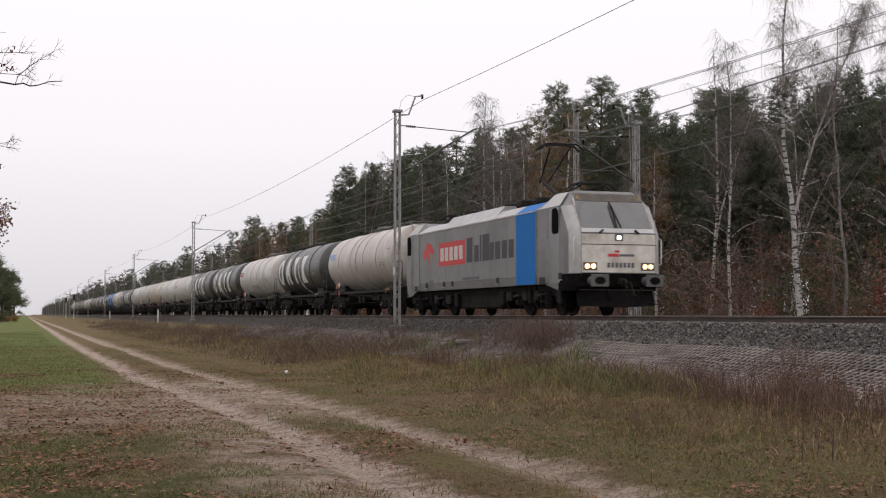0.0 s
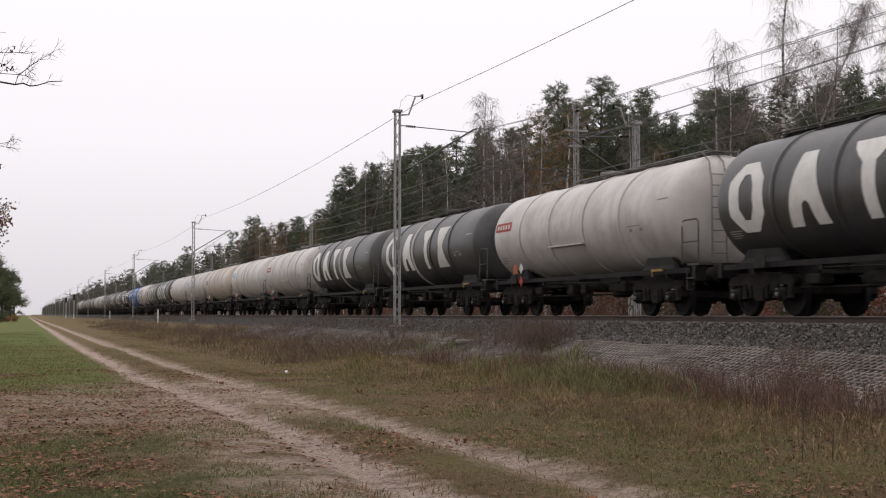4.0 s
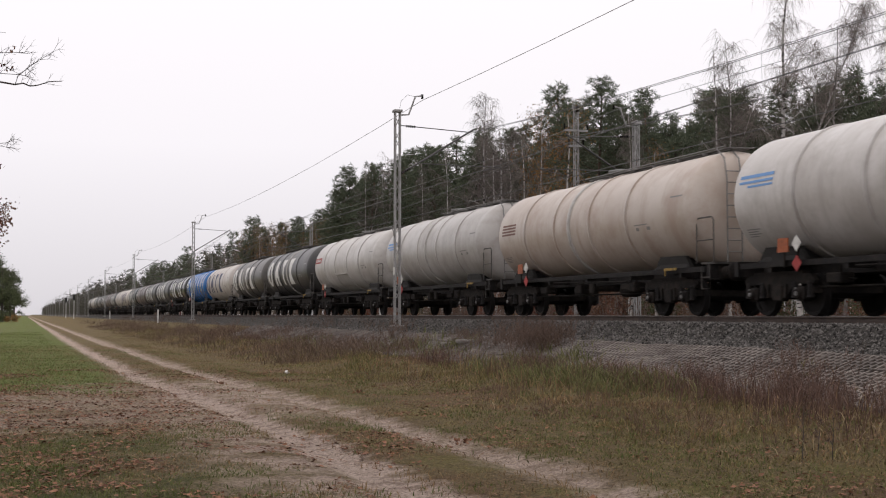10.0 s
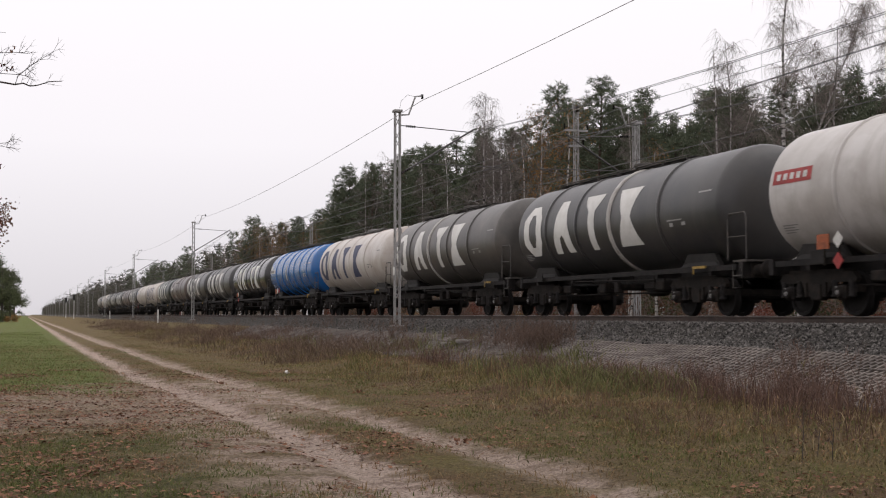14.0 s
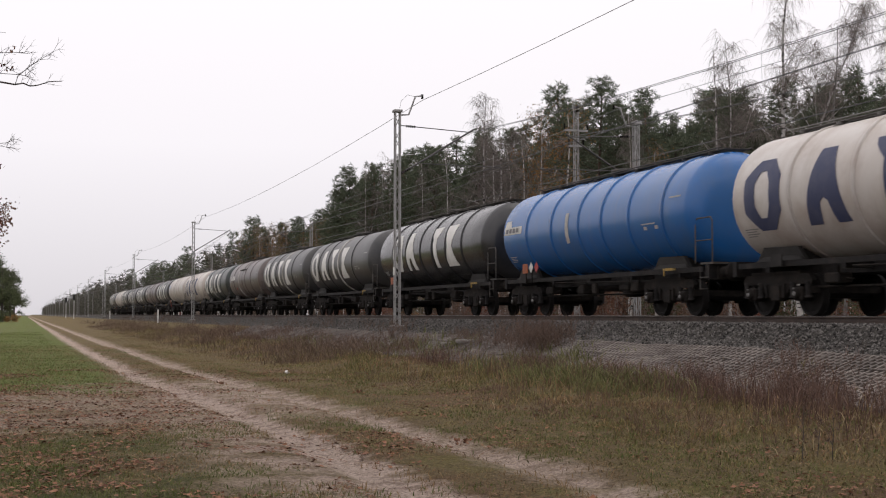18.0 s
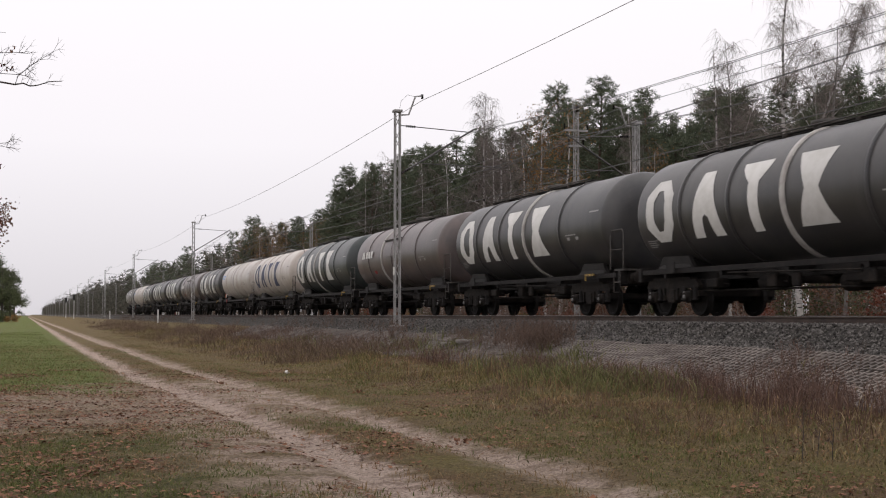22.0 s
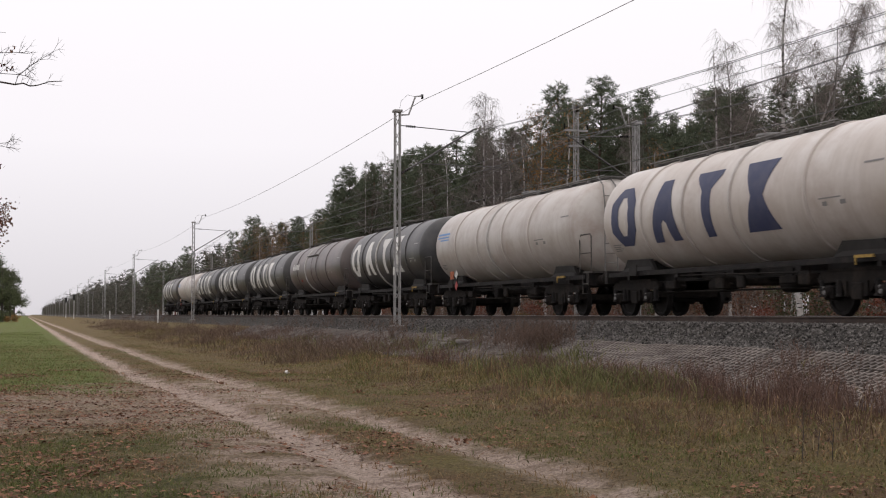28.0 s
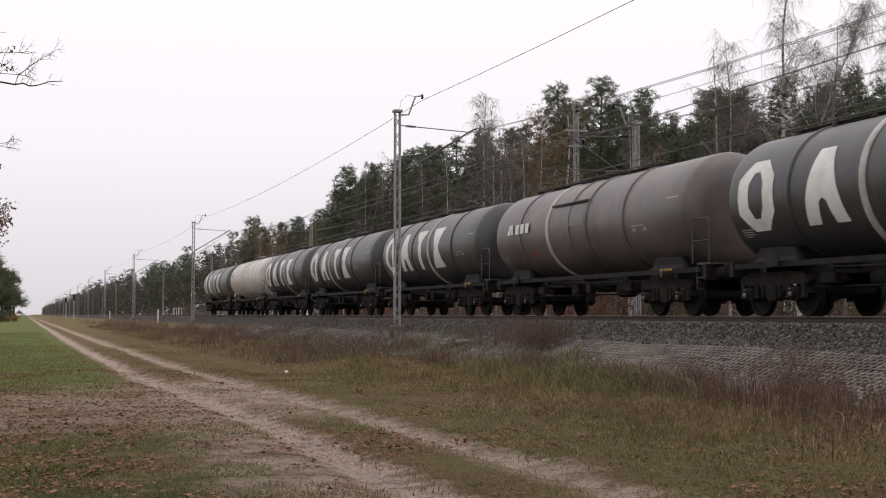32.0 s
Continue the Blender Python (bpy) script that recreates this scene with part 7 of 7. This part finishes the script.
def build_leaves():
    rnd = random.Random(15)
    m = Mesh()
    count = 0
    while count < 150000:
        x, y = -8 - 30 * rnd.random() ** 1.2, rnd.uniform(-6, 11.5)
        p = patchy(x, y, 0.45, 12)
        chance = 0.9 * smooth_step(0.45, 0.85, p) if y < 3 else 0.45 * smooth_step(0.45, 0.8, p)
        if y > 6.3:
            chance = 0.3 * smooth_step(0.3, 0.9, patchy(x, y, 0.8, 13)) * (1 - 0.6 * smooth_step(8, 11, y))
        if x > -19 and y < 3.0:
            chance = 0.8 * smooth_step(0.4, 0.75, 0.6 * patchy(x, y, 1.2, 14) + 0.4 * p)
        if -31 < x < -18 and y < 2.9:
            chance = 0.2 + 0.65 * smooth_step(0.35, 0.75, patchy(x * 1.6, y * 0.5, 1.0, 16))
        if rut(y, x) > 0.6:
            chance *= 0.35
        count += 1
        if rnd.random() > chance:
            continue
        z = ground_height(x, y) + rnd.uniform(0.004, 0.03)
        r = rnd.uniform(0.01, 0.028)
        g = rnd.uniform(0, 6.28)
        a, b = Vector((math.cos(g), math.sin(g), rnd.gauss(0, 0.14))) * r * 1.4, Vector((-math.sin(g), math.cos(g), rnd.gauss(0, 0.16))) * r
        c = Vector((x, y, z))
        m.add([c - a, c + b, c + a, c - b + Vector((0, 0, r * rnd.uniform(0, 0.7)))], [(0, 1, 2), (0, 2, 3)])
    tagged(new("fallen_leaves", m.raw("fallen_leaves", FALLEN)), "scattered brown fallen oak leaves on the ground", "leaves", kind="stuff")


def build_bank_plants():
    rnd = random.Random(33)
    near = [twiggy(50 + i, 1.1, 1.0, 14, 8, 0.0045) for i in range(3)]
    far = [twiggy(56 + i, 1.4, 1.0, 7, 5, 0.008) for i in range(3)]
    dark, russet, farther, small = [], [], [], []
    spot = lambda x, y, s: (rnd.randrange(3), x, y, ground_height(x, y) - 0.04, s, rnd.uniform(0, 6))
    # the dark shrub before the ballast, and smaller ones along the paved foot of the bank
    for _ in range(26):
        dark.append(spot(-32.2 + rnd.gauss(0, 1.5), 12.9 + rnd.gauss(0, 0.28), rnd.uniform(0.6, 1.0)))
    for _ in range(14):
        dark.append(spot(-37.5 + rnd.gauss(0, 2.2), 13.0 + rnd.gauss(0, 0.3), rnd.uniform(0.3, 0.6)))
    for cx, cy, n, hi in ((-17.6, 11.7, 9, 0.8), (-20.3, 11.3, 7, 0.6), (-14.2, 11.3, 8, 0.8), (-24.5, 11.5, 6, 0.55), (-27.8, 11.6, 8, 0.7), (-16.2, 10.9, 6, 0.6), (-22.0, 11.9, 4, 0.6), (-15.0, 12.4, 4, 0.7), (-18.9, 12.5, 4, 0.6)):
        for _ in range(n):
            russet.append(spot(cx + rnd.gauss(0, 0.6), cy + rnd.gauss(0, 0.25), rnd.uniform(0.35, hi)))
    for _ in range(170):
        farther.append(spot(-44 - 160 * rnd.random() ** 1.2, rnd.uniform(11.2, 14.2), rnd.uniform(0.35, 0.8)))
    for _ in range(100):
        farther.append(spot(-46 - 190 * rnd.random() ** 1.3, rnd.uniform(8.6, 12.4), rnd.uniform(0.25, 0.8)))
    for _ in range(90):
        x, y = -10.5 - 22 * rnd.random(), rnd.uniform(7.4, 10.6)
        if patchy(x, y, 0.5, 71) > 0.45:
            small.append(spot(x, y, rnd.uniform(0.2, 0.42)))
    scattered("meadow_weeds", [twiggy(80 + i, 1.6, 1.0, 9, 7, 0.006) for i in range(3)], RUSSET, small, "small dead brown weeds among the grass", "weeds")
    scattered("bank_shrubs", near, SHRUB_DARK, dark, "dark leafless shrubs before the ballast", "shrub")
    scattered("russet_shrubs", near, RUSSET, russet, "russet leafless shrubs at the foot of the bank", "shrub")
    scattered("far_shrubs", far, SHRUB_DARK, farther, "low dark leafless shrubs along the railway bank", "shrub")
    # single dead weeds with seed heads that stand out of the grass
    for x, y, h in ((-11.9, 7.9, 0.6), (-11.7, 8.15, 0.52), (-12.2, 8.3, 0.42), (-31.0, 11.2, 0.75), (-34.0, 11.6, 0.7), (-29.6, 11.7, 0.8)):
        ob = thing("dead_weed", pose(x, y, ground_height(x, y) - 0.02, 0, 0, rnd.uniform(0, 360)), "dead dark weed stalk with dry seed heads", "weed", "dead weeds")
        stem, heads = Mesh(), Mesh()
        pts = limb(stem, (0, 0, 0), (rnd.gauss(0, 0.1), rnd.gauss(0, 0.1), 1), h, 0.006, rnd, 6, 0.0, 0.06, 5)
        tips = [pts[-1]]
        for i in range(7):
            g = rnd.uniform(0, 6.28)
            tips.append(limb(stem, along(pts, rnd.uniform(0.4, 0.95)), (math.cos(g), math.sin(g), 1.2), h * rnd.uniform(0.1, 0.22), 0.003, rnd, 3, 0.0, 0.1, 4)[-1])
        needles(heads, [(*p, 0.035) for p in tips], 14, np.random.default_rng(3), 0.2)
        part("stalk", stem.raw("stalk", OAK_BARK), None, ob)
        part("seed_heads", heads.raw("seed_heads", SHRUB_DARK), None, ob)


build_meadow()
build_leaves()
build_bank_plants()


def build_bits():
    rnd = random.Random(3)
    m = Mesh()
    for i in range(3):
        m.box((rnd.gauss(0, 0.03), rnd.gauss(0, 0.03), 0.04 + 0.02 * i), (0.09, 0.06, 0.008), rnd.uniform(0, 3), rnd.gauss(0, 0.4), rnd.gauss(0, 0.4))
    solid("paper_scrap", m, SIGN_WHITE, "crumpled white scrap of paper in the grass", "litter", m=pose(-32.1, 6.3, ground_height(-32.1, 6.3) + 0.05))
    for x, y in ((-15.7, 5.35), (-25.2, 6.4), (-29.5, 4.3)):
        m = Mesh()
        for _ in range(26):
            c = Vector((rnd.gauss(0, 0.06), rnd.gauss(0, 0.06), rnd.uniform(0.0, 0.07)))
            a = Vector((rnd.gauss(0, 1), rnd.gauss(0, 1), rnd.gauss(0, 1))).normalized() * 0.03
            b = a.cross(Vector((rnd.gauss(0, 1), rnd.gauss(0, 1), 1))).normalized() * 0.02
            m.add([c - a, c + b, c + a, c - b], [(0, 1, 2, 3)])
        ob = new("leaf_heap", m.raw("leaf_heap", FALLEN))
        ob.matrix_world = pose(x, y, ground_height(x, y))
        tagged(ob, "small heap of curled brown leaves by the track", "leaves", "leaf heaps")


build_bits()


# ---- stones and slabs of the bank ----
def island_stone():
    """Ballast: each stone has its own grey."""
    return leaf_mat("ballast_stones", (0.02, 0.018, 0.0165), (0.165, 0.153, 0.142), 0.0)


def build_ballast():
    rng = np.random.default_rng(12)
    octa = np.array([(1, 0, 0), (-1, 0, 0), (0, 1, 0), (0, -1, 0), (0, 0, 1), (0, 0, -1)], float)
    tri = np.array([(0, 2, 4), (2, 1, 4), (1, 3, 4), (3, 0, 4), (2, 0, 5), (1, 2, 5), (3, 1, 5), (0, 3, 5)])
    n = 34000
    x = -13 - 62 * rng.random(n) ** 1.2
    y = rng.uniform(13.22, 15.35, n)
    z = np.array([ground_height(a, b) for a, b in zip(x, y)])
    size = rng.uniform(0.017, 0.038, n)[:, None, None]
    v = octa[None] * rng.uniform(0.6, 1.25, (n, 6, 1)) + rng.normal(0, 0.18, (n, 6, 3))
    g = rng.uniform(0, 6.28, n)
    rot = np.zeros((n, 3, 3))
    rot[:, 0, 0], rot[:, 0, 1], rot[:, 1, 0], rot[:, 1, 1], rot[:, 2, 2] = np.cos(g), -np.sin(g), np.sin(g), np.cos(g), 1
    v = np.einsum("nij,nkj->nki", rot, v) * size + np.stack([x, y, z + rng.uniform(-0.01, 0.03, n)], 1)[:, None, :]
    faces = (np.arange(n)[:, None, None] * 6 + tri[None]).reshape(-1, 3)
    me = bpy.data.meshes.new("ballast")
    me.from_pydata(v.reshape(-1, 3).tolist(), [], faces.tolist())
    me.materials.append(island_stone())
    tagged(new("ballast", me), "loose grey crushed-stone railway ballast", "ballast", kind="stuff")


def slab_mesh():
    """An openwork concrete slab: ribs round rows of holes."""
    m = Mesh()
    for i in range(6):
        m.box((-0.44 + 0.176 * i, 0, 0), (0.06, 0.6, 0.1))
    for j in range(5):
        m.box((0, -0.27 + 0.135 * j, -0.004), (0.9, 0.045, 0.09))
    return m


def build_slabs():
    bed = tagged(new("bank_paving"), "openwork concrete slabs paving the foot of the bank", "paving", kind="structure")
    data = slab_mesh().data("slab", SLAB)
    rnd = random.Random(2)
    for r in range(4):
        for i in range(70 if r else 40):
            y = 11.5 + 0.5 * r
            x = -12.5 - 0.93 * i - (0.45 if r % 2 else 0)
            tilt = math.atan2(ground_height(x, y + 0.25) - ground_height(x, y - 0.25), 0.5)
            ob = new("slab", data)
            ob.parent = bed
            ob.matrix_basis = pose(x + rnd.gauss(0, 0.012), y, ground_height(x, y) + 0.03 + rnd.gauss(0, 0.008), math.degrees(tilt) + rnd.gauss(0, 1.2), rnd.gauss(0, 0.8), rnd.gauss(0, 0.8))


build_ballast()
build_slabs()


# ---- what moves ----
def run(t):
    """How far the slowing train has come after t seconds."""
    return 13.547 * t - 0.10487 * t * t + 0.0006116 * t ** 3 + 2.7 * (1 - math.exp(-t / 4))


def motions():
    for ob, x in TRAIN:
        walk(ob, [(t, pose(x + run(t), TRACK, RAIL)) for t in [0.5 * i for i in range(65)]])
    # all wheels have one size and so roll alike: one track of keys serves them all
    first = WHEELSETS[0]
    walk(first, [(i / FPS, pose(0, 0, 0, 0, math.degrees(run(i / FPS) / WHEEL_R), 0)) for i in range(961)])
    for w in WHEELSETS[1:]:
        w.rotation_mode = "QUATERNION"
        keys = w.animation_data_create()
        keys.action = first.animation_data.action
        keys.action_slot = first.animation_data.action_slot


motions()
